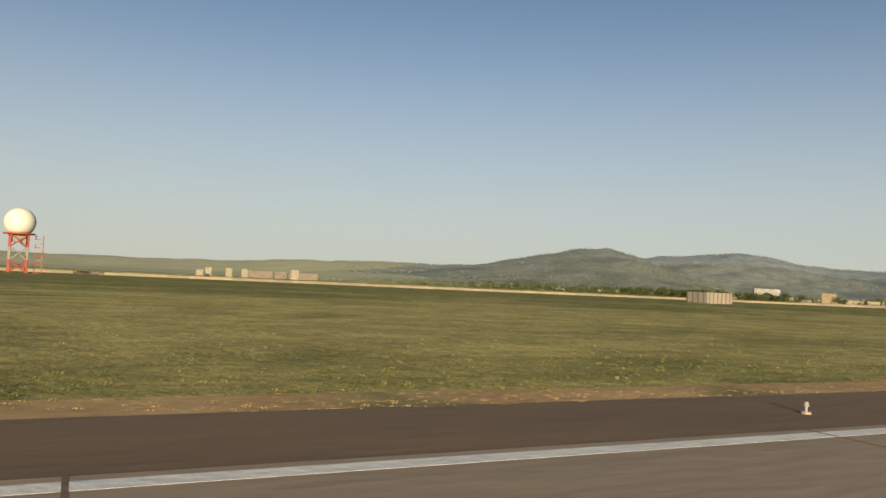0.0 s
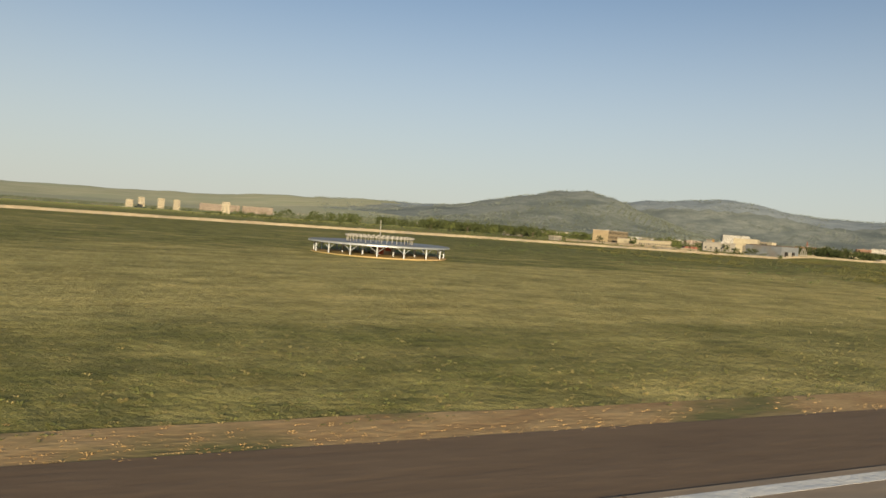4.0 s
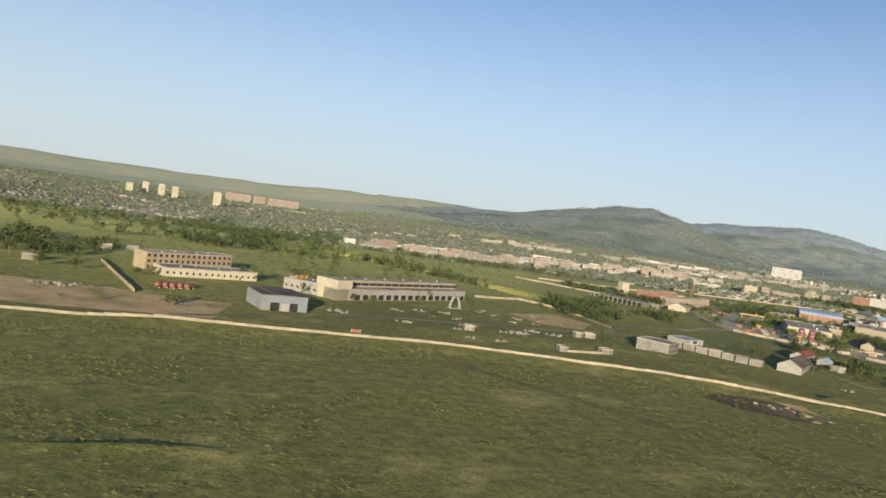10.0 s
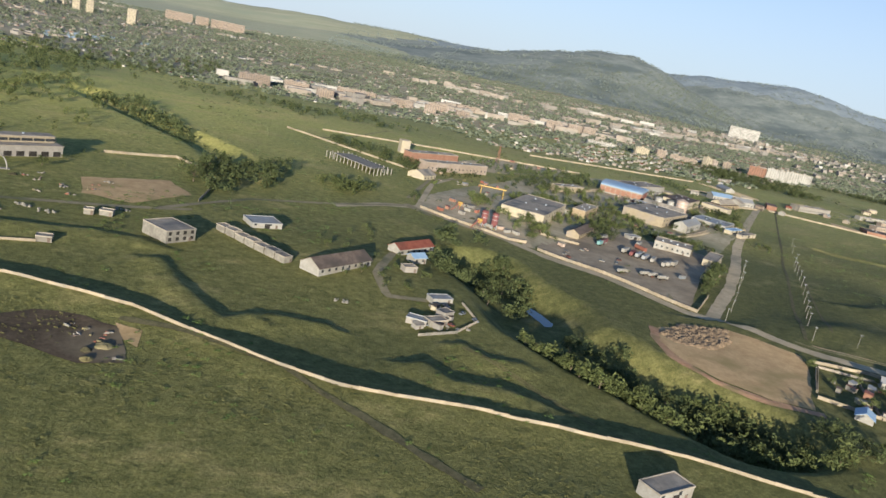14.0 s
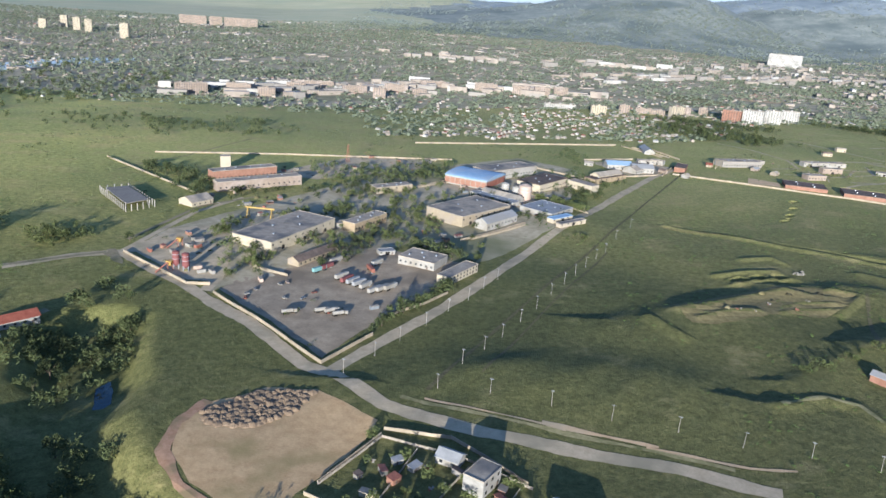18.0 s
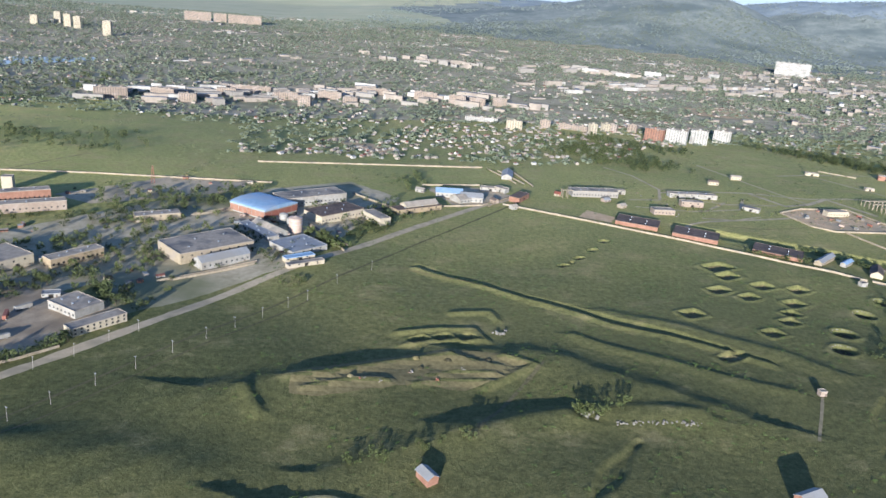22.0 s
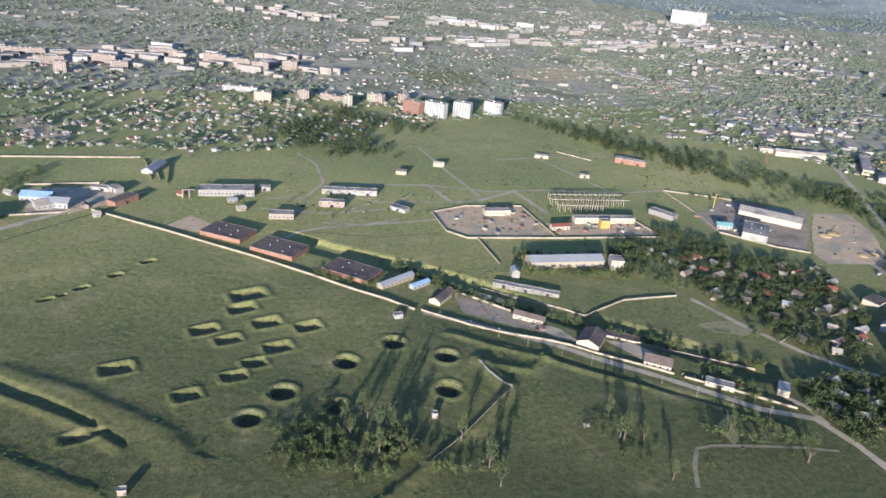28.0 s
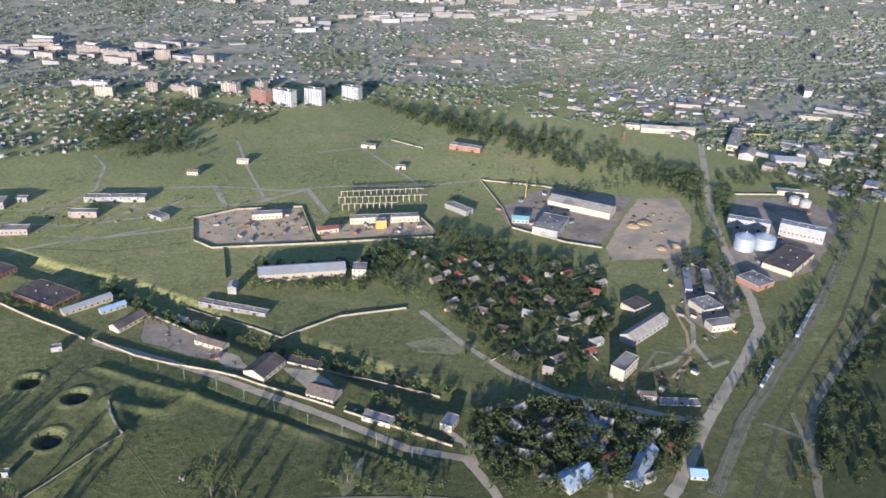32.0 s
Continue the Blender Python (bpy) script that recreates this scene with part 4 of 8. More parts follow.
def draped(name, label, outline, mat, top, x, y, lift=0.14):
    """A patch of soil lying on the ground under a thing at x, y."""
    bm = bmesh.new()
    rings = [[bm.verts.new((px * q, py * q, ground_at(x + px * q, y + py * q) - ground_at(x, y) + lift)) for px, py in outline] for q in (1.0, 0.75, 0.5, 0.2)]
    for a, b in zip(rings, rings[1:]):
        for k in range(len(outline)):
            bm.faces.new((a[k], a[(k + 1) % len(outline)], b[(k + 1) % len(outline)], b[k]))
    bm.faces.new(rings[-1])
    return part(name, bm, mat, top, label)


def low_bush(top, px, py, pz, r):
    ob = new("bush", BUSH)
    ob.parent = top
    ob.location, ob.scale, ob.rotation_euler = (px * U, py * U, pz * U), (r, r, r * 0.8), (0, 0, STONE.uniform(0, 6))
    return ob


def bush_mesh():
    rnd = np.random.RandomState(4)
    n = 220
    mid = rnd.normal(0, 1, (n, 3))
    mid *= (0.35 + 0.65 * rnd.rand(n, 1)) / np.linalg.norm(mid, axis=1, keepdims=True)
    mid[:, 2] = np.abs(mid[:, 2]) * 1.1
    way = rnd.normal(0, 0.16, (n, 2, 3))
    tri = np.stack([mid - way[:, 0], mid + way[:, 0], mid + way[:, 1]], 1) * U
    me = bpy.data.meshes.new("bush")
    me.from_pydata(tri.reshape(-1, 3).tolist(), [], np.arange(n * 3).reshape(n, 3).tolist())
    me.materials.append(M["leaf"])
    return me


BUSH = bush_mesh()


def square_pit(x, y, lx, ly, depth, turn=35):
    top = thing("dugout", "old rectangular dugout with grassy banks and a weedy floor", "pit", x, y, group="pits of the meadow")
    c, s, out = math.cos(radians(turn)), math.sin(radians(turn)), []
    for k in range(16):
        a = 6.283 * k / 16
        q = 0.42 / max(abs(math.cos(a)), abs(math.sin(a))) ** 0.8
        px, py = math.cos(a) * q * lx, math.sin(a) * q * ly
        out.append((px * c - py * s, px * s + py * c))
    draped("pit_floor", "weedy brown floor of the pit", out, "track", top, x, y)
    for k in range(3):
        low_bush(top, STONE.uniform(-0.3, 0.3) * lx, STONE.uniform(-0.3, 0.3) * ly, 0, STONE.uniform(0.5, 1.1))
    return top


def round_pit(x, y, r, depth):
    top = thing("round_pit", "round overgrown pit with a pale soil rim", "pit", x, y, group="pits of the meadow")
    # Near-black disc: the shade inside the pit is put into its colour.
    draped("pit_floor", "pit floor with its shade painted in", [(math.cos(6.283 * k / 20) * r * 0.72, math.sin(6.283 * k / 20) * r * 0.72) for k in range(20)], "peat_pit_shade", top, x, y)
    for k in range(10):
        a = 0.4 + 2.3 * k / 9 + STONE.uniform(-0.1, 0.1)
        px, py = math.cos(a) * r * 1.02, math.sin(a) * r * 1.02
        bm = box(bmesh.new(), 0, 0, -0.4, STONE.uniform(0.7, 1.5), STONE.uniform(0.5, 0.9), STONE.uniform(0.5, 0.95), 0.08)
        ob = part("rim_stone", bm, "rubble", top)
        ob.location, ob.rotation_euler = (px * U, py * U, (ground_at(x + px, y + py) - ground_at(x, y)) * U), (0, 0, a + 1.57)
    for k in range(6):
        a, d = STONE.uniform(0, 6.28), r * STONE.uniform(0.2, 0.95)
        px, py = math.cos(a) * d, math.sin(a) * d
        low_bush(top, px, py, ground_at(x + px, y + py) - ground_at(x, y), STONE.uniform(0.6, 1.4))
    return top


def pole_proto():
    top = thing("power_pole", "slim pale concrete power pole with a crossarm", "pole", 0, -900, group="power poles")
    bm = rod(bmesh.new(), (0, 0, -0.5), (0, 0, 9.5), 0.15, 6, 0.09)
    part("shaft", bm, "concrete", top)
    arm = part("crossarm", boxed((0, 0, 8.7, 0.14, 2.2, 0.14)), "steel", top)
    for k in (-0.95, 0, 0.95):
        part("insulator", rod(bmesh.new(), (0, k, 8.84), (0, k, 9.15), 0.08), "white", arm)
    return top


POLE = pole_proto()
pole_first = [True]


def power_pole(x, y, h):
    m = Matrix.Translation((x * U, y * U, ground_at(x, y) * U)) @ pose(0, 0, 0, STONE.gauss(0, 1.5), STONE.gauss(0, 1.5), 45)
    if pole_first[0]:
        pole_first[0] = False
        POLE.matrix_basis = m
        return POLE
    return copy_thing(POLE, m)


def silo(x, y, r, h, mat):
    top = thing("storage_tank", {"white": "white cylindrical storage tank", "tan": "large tan steel storage tank", "rust": "slim red cement silo on legs", "maroon": "slim dull red cement silo on legs"}[mat], "tank", x, y)
    lift = 4.0 if mat in ("rust", "maroon") else 0.0
    part("shell", rod(bmesh.new(), (0, 0, lift - (0 if lift else 0.8)), (0, 0, h), r, 20), mat, top)
    part("cap", rod(bmesh.new(), (0, 0, h), (0, 0, h + r * 0.3), r * 1.02, 20, r * 0.15), mat, top)
    for q in (0.6, 0.85):
        part("hoop", rod(bmesh.new(), (0, 0, h * q), (0, 0, h * q + 0.3), r * 1.03, 20), "steel", top)
    if lift:
        part("cone", rod(bmesh.new(), (0, 0, 1.8), (0, 0, lift), 0.4, 14, r), mat, top)
        for k in range(4):
            a = 0.785 + 1.571 * k
            part("leg", rod(bmesh.new(), (math.cos(a) * r * 0.9, math.sin(a) * r * 0.9, -0.5), (math.cos(a) * r * 0.9, math.sin(a) * r * 0.9, lift + 1), 0.22), "steel", top)
    return top


def grain_silo(x, y):
    top = thing("grain_silo", "broad galvanised grain silo with a conical roof", "silo", x, y, group="grain silos")
    r, h = 11.5, 15
    part("shell", rod(bmesh.new(), (0, 0, -1), (0, 0, h), r, 32), "steel", top)
    for k in range(5):
        part("ring", rod(bmesh.new(), (0, 0, 1 + k * 2.8), (0, 0, 1.3 + k * 2.8), r + 0.12, 32), "pale_roof", top)
    part("conical_roof", rod(bmesh.new(), (0, 0, h), (0, 0, h + 5.5), r + 0.3, 32, 0.8), "steel", top)
    part("top_cap", rod(bmesh.new(), (0, 0, h + 5.5), (0, 0, h + 6.6), 1.0, 12), "pale_roof", top)
    return top


def tank(x, y, mat):
    top = thing("fuel_tank", "rusty red horizontal fuel tank on cradles", "tank", x, y, 60, group="red tanks")
    part("shell", rod(bmesh.new(), (-4, 0, 1.9), (4, 0, 1.9), 1.5, 16), mat, top)
    for k in (-1, 1):
        part("domed_end", rod(bmesh.new(), (4 * k, 0, 1.9), (4.6 * k, 0, 1.9), 1.5, 16, 0.8), mat, top)
        part("cradle", boxed((2.4 * k, 0, -0.4, 0.5, 2.6, 1.6)), "concrete", top)
    return top


def arch(x, y):
    top = thing("arch_monument", "white parabolic arch standing on the grass", "monument", x, y, 10)
    for lean in (-1, 1):
        bm, last = bmesh.new(), None
        for k in range(15):
            a = math.pi * k / 14
            p = (math.cos(a) * 4.0, lean * 1.2 * (1 - math.sin(a) * 0.6), math.sin(a) * 8.5 - 0.3)
            if last:
                rod(bm, last, p, 0.4)
            last = p
        part("arch_rib", bm, "white", top)
    part("plinth", boxed((0, 0, -0.3, 11, 4, 0.6)), "concrete", top)
    return top


def garage_row(points):
    for k, (a, b, turn) in enumerate(along(points, 9.0)):
        p = (a + b) / 2
        block("ruined garage box of pale stone, one of a row", p.x, p.y, turn + 90, 5.5, 7.5, 3.2 + 0.5 * (k % 2), "rubble", "slab", name="garage", category="garage")


def trailer(x, y, turn, mat):
    """A box semi-trailer standing in the yard."""
    turn = turn + STONE.uniform(-4, 4) + 70
    top = thing("truck_trailer", f"parked box trailer with a {mat} body in the truck yard", "trailer", x, y, turn, group="trailers in the yard")
    part("cargo_box", boxed((0, 0, 1.2, 12.5, 2.6, 2.8), bevel=0.08), {"white": "white", "maroon": "maroon", "steel": "pale_roof", "teal": "teal", "rust": "rust"}[mat], top)
    part("chassis", boxed((0, 0, 0.85, 12.2, 1.2, 0.35)), "rubber", top)
    for px in (-4.8, -3.5, -2.2):
        for side in (-1, 1):
            part("wheel", rod(bmesh.new(), (px, side * 0.85, 0.5), (px, side * 1.25, 0.5), 0.5, 12), "rubber", top)
    part("landing_leg", boxed((4.2, 0, 0, 0.3, 1.8, 0.9)), "steel", top)
    return top


def tank_truck(x, y, turn):
    top = thing("tank_truck", "parked white tanker lorry in the yard", "lorry", x, y, turn + STONE.uniform(-9, 9), group="tanker lorries")
    part("tank", rod(bmesh.new(), (-4.5, 0, 2.2), (2.8, 0, 2.2), 1.25, 14), "white", top)
    part("cab", boxed((4.4, 0, 0.8, 2.0, 2.4, 2.2), bevel=0.15), "white", top)
    part("windscreen", boxed((5.42, 0, 1.8, 0.08, 2.0, 0.9)), "glass", top)
    part("chassis", boxed((0, 0, 0.6, 10, 1.1, 0.35)), "rubber", top)
    for px in (-3.6, -2.3, 4.3):
        for side in (-1, 1):
            part("wheel", rod(bmesh.new(), (px, side * 0.8, 0.5), (px, side * 1.2, 0.5), 0.5, 12), "rubber", top)
    return top


def gantry_crane(x, y, turn):
    top = thing("gantry_crane", "yellow gantry crane over a storage yard", "crane", x, y, turn)
    part("main_beam", boxed((0, -0.6, 9, 27, 0.4, 1.0), (0, 0.6, 9, 27, 0.4, 1.0)), "yellow", top)
    for px in (-11, 11):
        for side in (-1, 1):
            part("leg", rod(bmesh.new(), (px, side * 4, -0.4), (px, side * 0.8, 9), 0.4), "yellow", top)
        part("foot_beam", boxed((px, 0, 0, 0.8, 9, 0.6)), "yellow", top)
    part("trolley", boxed((4, 0, 10.6, 2.5, 2.5, 1.4)), "rust", top)
    return top


def hopper(x, y):
    top = thing("batching_hopper", "yellow concrete batching hopper on a steel frame", "hopper", x, y, 20)
    part("bin", rod(bmesh.new(), (0, 0, 3), (0, 0, 7), 1.0, 4, 3.2), "yellow", top)
    for k in range(4):
        a = 0.785 + 1.571 * k
        part("leg", rod(bmesh.new(), (math.cos(a) * 2.4, math.sin(a) * 2.4, -0.4), (math.cos(a) * 2.4, math.sin(a) * 2.4, 6), 0.22), "rust", top)
    part("conveyor", rod(bmesh.new(), (0, 0, 7), (-11, -3, 0.5), 0.6, 4), "rust", top)
    return top


def lattice_tower(x, y, h):
    top = thing("lattice_mast", "tall slim steel lattice mast", "mast", x, y)
    w = h * 0.09
    for sx in (-1, 1):
        for sy in (-1, 1):
            part("leg", rod(bmesh.new(), (sx * w, sy * w, -0.4), (sx * w * 0.25, sy * w * 0.25, h), 0.16, 5), "rust", top)
    for k in range(6):
        z0, z1 = h * k / 6, h * (k + 1) / 6
        a, b = w * (1 - 0.75 * k / 6), w * (1 - 0.75 * (k + 1) / 6)
        bm = bmesh.new()
        for p, q in (((-a, -a), (b, -b)), ((a, -a), (b, b)), ((a, a), (-b, b)), ((-a, a), (-b, -b))):
            rod(bm, (*p, z0), (*q, z1), 0.09, 4)
        part("brace", bm, "rust", top)
    return top


def tower_crane(x, y):
    top = thing("tower_crane", "small yellow tower crane above the works", "crane", x, y, 70)
    part("mast", boxed((0, 0, -0.5, 0.8, 0.8, 22)), "yellow", top)
    part("jib", boxed((6, 0, 20, 18, 0.6, 0.6)), "yellow", top)
    part("counterweight", boxed((-4, 0, 19.6, 1.6, 1.2, 1.2)), "concrete", top)
    part("cab", boxed((0.9, 0, 18.6, 1.1, 1.1, 1.4)), "white", top)
    return top


def colonnade(corners):
    """Bare concrete posts of an unfinished building round a roof slab."""
    x0, y0 = corners[0]
    top = thing("unfinished_frame", "bare concrete posts of an unfinished building", "building frame", x0, y0)
    post = unit_mesh("post", boxed((0, 0, -0.5, 0.7, 0.7, 7.2)), "concrete")
    ring = corners + corners[:1]
    for a, b, _ in along(ring, 6.0):
        shared("post", post, top, a.x - x0, a.y - y0, 0)
    bm = bmesh.new()
    cx, cy = sum(c[0] for c in corners) / 4 - x0, sum(c[1] for c in corners) / 4 - y0
    low = [bm.verts.new((cx + (px - x0 - cx) * 0.8, cy + (py - y0 - cy) * 0.8, 5.6)) for px, py in corners]
    bm.faces.new(low)
    geom = bmesh.ops.extrude_face_region(bm, geom=bm.faces[:])
    bmesh.ops.translate(bm, vec=(0, 0, 0.6), verts=[v for v in geom["geom"] if isinstance(v, bmesh.types.BMVert)])
    part("roof_slab", bm, "concrete", top)
    for px, py in corners:
        shared("post", post, top, cx + (px - x0 - cx) * 0.75, cy + (py - y0 - cy) * 0.75, 0)
    return top


def gantry_row(points, h):
    """A row of concrete portal frames, as in a switchyard."""
    x0, y0 = points[0]
    top = thing("portal_frame_row", "row of pale concrete portal frames of a switchyard", "switchyard frame", x0, y0)
    legs = along(points, 7.5)
    turn = legs[0][2]
    post = unit_mesh("post", boxed((0, 0, -0.5, 0.6, 0.6, h + 0.5)), "wallstone")
    beam = unit_mesh("beam", boxed((0, 0, h, 7.6, 0.7, 0.7)), "wallstone")
    for a, b, _ in legs:
        shared("post", post, top, a.x - x0, a.y - y0, 0, turn)
        shared("post", post, top, a.x - x0, a.y - y0 + 7, 0, turn)
        m = (a + b) / 2
        shared("beam", beam, top, m.x - x0, m.y - y0, 0, turn)
        shared("beam", beam, top, a.x - x0, a.y - y0 + 3.6, 0, turn + 90)
    return top


def railway(points):
    strip("railway_bed", "brown ballast bed of a double railway line", points, 10, "ballast", 0.3)
    for off in (-3.4, -1.9, 1.9, 3.4):
        bm, last = bmesh.new(), None
        legs = along(points, 12.0)
        stops = [legs[0][0]] + [b for _, b, _ in legs]
        for k, p in enumerate(stops):
            d = (stops[min(k + 1, len(stops) - 1)] - stops[max(k - 1, 0)]).normalized()
            q = p + Vector((-d.y, d.x, 0)) * off
            now = ((q.x) * U, (q.y) * U, (ground_at(q.x, q.y) + 0.55) * U)
            if last:
                rod(bm, last, now, 0.09 * U, 4)
            last = now
        tagged(new("rail", mesh_of("rail", bm, "steel")), "worn steel rail on the ballast bed", "rail", kind="structure")


def wagon_row(points):
    for k, (a, b, turn) in enumerate(along(points, 15.0)):
        p = (a + b) / 2
        top = thing("railway_wagon", "parked grey goods wagon on the siding", "wagon", p.x, p.y, turn, group="goods wagons")
        part("body", boxed((0, 0, 1.1, 13, 2.9, 2.6), bevel=0.1), ("steel", "white", "rust")[k % 3] if k % 3 < 2 else "grey_metal", top)
        part("underframe", boxed((0, 0, 0.7, 13.4, 2.2, 0.4)), "rubber", top)
        for px in (-4.5, 4.5):
            part("bogie", boxed((px, 0, 0.3, 3.0, 2.2, 0.6)), "rubber", top)


def inside(p, ring):
    hit = False
    for (ax, ay), (bx, by) in zip(ring, ring[1:] + ring[:1]):
        if (ay > p[1]) != (by > p[1]) and p[0] < (bx - ax) * (p[1] - ay) / (by - ay) + ax:
            hit = not hit
    return hit


def scatter(ring, n, rnd, gap=0.0):
    xs, ys = [p[0] for p in ring], [p[1] for p in ring]
    out, tries = [], 0
    while len(out) < n and tries < n * 60:
        tries += 1
        p = (rnd.uniform(min(xs), max(xs)), rnd.uniform(min(ys), max(ys)))
        if inside(p, ring) and all((p[0] - q[0]) ** 2 + (p[1] - q[1]) ** 2 > gap * gap for q in out):
            out.append(p)
    return out


def car_proto(tone, mat, y):
    top = thing("parked_car", f"{tone} saloon car parked on the yard", "car", 0, y, group="parked cars")
    bm = box(bmesh.new(), 0, 0, 0.35, 4.3, 1.7, 0.62, 0.16)
    part("body", bm, mat, top)
    bm = bmesh.new()
    rows = [[bm.verts.new((sx * lx, sy * ly, z)) for sx, sy in ((-1, -1), (1, -1), (1, 1), (-1, 1))] for lx, ly, z in ((1.25, 0.78, 0.95), (0.8, 0.66, 1.45))]
    for k in range(4):
        bm.faces.new((rows[0][k], rows[0][(k + 1) % 4], rows[1][(k + 1) % 4], rows[1][k]))
    bm.faces.new(rows[1])
    part("cabin_glass", bm, "glass", top)
    part("roof", boxed((0, 0, 1.44, 1.6, 1.32, 0.07)), mat, top)
    for sx in (-1.35, 1.35):
        for sy in (-0.78, 0.78):
            part("wheel", rod(bmesh.new(), (sx, sy - 0.1, 0.32), (sx, sy + 0.1, 0.32), 0.32, 10), "rubber", top)
    return top


CARS = [car_proto("white", "white", -905), car_proto("rusty red", "red", -910), car_proto("grey", "grey_metal", -915), car_proto("faded tan", "tan", -920)]
cars_used = []


def parked_car(x, y, turn, k):
    m = Matrix.Translation((x * U, y * U, ground_at(x, y) * U)) @ pose(0, 0, 0, 0, 0, turn)
    if k not in cars_used:
        cars_used.append(k)
        CARS[k].matrix_basis = m
        return CARS[k]
    return copy_thing(CARS[k], m)


CONTAINER_TONE = {"rust": "rust-red", "grey_metal": "grey", "white": "dirty white", "tan": "faded tan"}


def container(x, y, turn, mat):
    top = thing("container", f"{CONTAINER_TONE[mat]} steel container with ribbed sides", "container", x, y, turn, group="containers of the yards")
    part("body", boxed((0, 0, 0.1, 6, 2.4, 2.4)), mat, top)
    for sy in (-1.24, 1.24):
        bm = bmesh.new()
        for k in range(10):
            box(bm, -2.7 + k * 0.6, sy, 0.2, 0.2, 0.1, 2.2)
        part("side_ribs", bm, mat, top)
    for sy in (-0.6, 0.6):
        part("door", boxed((3.04, sy, 0.2, 0.08, 1.1, 2.2)), mat, top)
    part("roof_sheet", boxed((0, 0, 2.5, 6.06, 2.46, 0.08)), "slab", top)
    return top


def junk_heap(x, y, r, rnd):
    top = thing("scrap_heap", "heap of scrap boards, pipes and broken blocks", "scrap", x, y, rnd.uniform(0, 180))
    for k in range(4):
        bm = bmesh.new()
        lx, ly, lz = rnd.uniform(0.5, 2.6), rnd.uniform(0.3, 1.2), rnd.uniform(0.3, 0.9)
        bmesh.ops.create_cube(bm, size=1, matrix=Euler((rnd.gauss(0, 0.3), rnd.gauss(0, 0.3), rnd.uniform(0, 3))).to_matrix().to_4x4() @ Matrix.Diagonal((lx, ly, lz, 1)))
        ob = part("scrap_piece", bm, rnd.choice(("rubble", "rust", "concrete", "slab", "brown", "ballast")), top)
        ob.location = (rnd.gauss(0, 0.4) * r * U, rnd.gauss(0, 0.35) * r * U, lz * 0.3 * U)
    return top


def lean_to(x, y, turn, rnd):
    top = thing("lean_to", "small ramshackle lean-to shed with a sloping sheet roof", "shed", x, y, turn, group="lean-to sheds")
    lx, ly, h = rnd.uniform(3, 7), rnd.uniform(2.5, 4), rnd.uniform(2.0, 2.8)
    wall, roof = rnd.choice(("concrete", "cream", "rubble", "brick")), rnd.choice(("slab", "pale_roof", "brown", "rust", "slab"))
    bm = box(bmesh.new(), 0, 0, -0.4, lx, ly, h + 0.4)
    part("wall_body", bm, wall, top)
    bm = bmesh.new()
    bmesh.ops.create_cube(bm, size=1, matrix=Matrix.Translation((0, 0, h + 0.18)) @ Matrix.Rotation(0.12, 4, "X") @ Matrix.Diagonal((lx + 0.6, ly + 0.6, 0.12, 1)))
    part("roof_sheet", bm, roof, top)
    part("door", boxed((rnd.uniform(-0.3, 0.3) * lx, -ly / 2 - 0.03, 0, 0.9, 0.08, 1.9)), "brown", top)
    return top


def yard_clutter(ring, n, seed, what="cjkls"):
    """Loose things strewn over a yard: containers, junk, parked cars, lean-to sheds, rubble."""
    rnd = random.Random(seed)
    for x, y in scatter(ring, n, rnd, 5.5):
        kind = rnd.choice(what)
        turn = rnd.choice((20, 35, 110, 125)) + rnd.gauss(0, 8)
        if kind == "c":
            container(x, y, turn, rnd.choice(tuple(CONTAINER_TONE)))
        elif kind == "j":
            junk_heap(x, y, rnd.uniform(2.0, 4.0), rnd)
        elif kind == "k":
            parked_car(x, y, turn, rnd.randrange(4))
        elif kind == "l":
            lean_to(x, y, turn, rnd)
        else:
            heap("soil_heap", "low heap of dumped soil and gravel", x, y, rnd.uniform(2, 4), rnd.uniform(0.8, 1.6), rnd.choice(("track", "ballast", "peat_pit_shade")), seed)


def garden_fence(points):
    x0, y0 = points[0]
    top = thing("garden_fence", "rickety grey board fence round the garden plots", "fence", x0, y0, z=0)
    boards = bmesh.new()
    for a, b, turn in along(points, 4.0):
        mid, d = (a + b) / 2, (b - a).normalized()
        z = ground_at(mid.x, mid.y)
        for k in range(9):
            q = a + (b - a) * (k + 0.5) / 9
            bmesh.ops.create_cube(boards, size=1, matrix=Matrix.Translation((q.x - x0, q.y - y0, z + 0.6)) @ Matrix.Rotation(radians(turn), 4, "Z") @ Matrix.Diagonal((0.36, 0.06, 1.7 * STONE.uniform(0.85, 1.1), 1)))
        post = shared("post", FENCE_POST, top, a.x - x0, a.y - y0, ground_at(a.x, a.y), turn)
    tagged(part("boarding", boards, "slab", top), "grey weathered boards", kind="stuff")
    return top


FENCE_POST = unit_mesh("post", boxed((0, 0.1, -0.4, 0.16, 0.16, 2.1)), "concrete")


def field_gate(x, y, turn):
    top = thing("field_gate", "rusty red steel gate in the perimeter wall", "gate", x, y, turn)
    for sx in (-2.4, 2.4):
        part("gate_post", boxed((sx, 0, -0.5, 0.4, 0.5, 2.4)), "concrete", top)
    for sx in (-1.1, 1.1):
        leaf = part("gate_leaf", boxed((sx, -0.35, 0.1, 2.1, 0.1, 1.6)), "rust", top)
        part("gate_rail", boxed((sx, -0.43, 0.8, 2.1, 0.06, 0.15)), "rust", leaf)
    return top
# ---- runway edge and airfield things ----
def band(name, label, x0, x1, y0, y1, z, mat, category="pavement"):
    bm = bmesh.new()
    box(bm, (x0 + x1) / 2 * U, (y0 + y1) / 2 * U, (z - 0.5) * U, (x1 - x0) * U, (y1 - y0) * U, 0.5 * U)
    return tagged(new(name, mesh_of(name, bm, mat)), label, category, kind="structure")


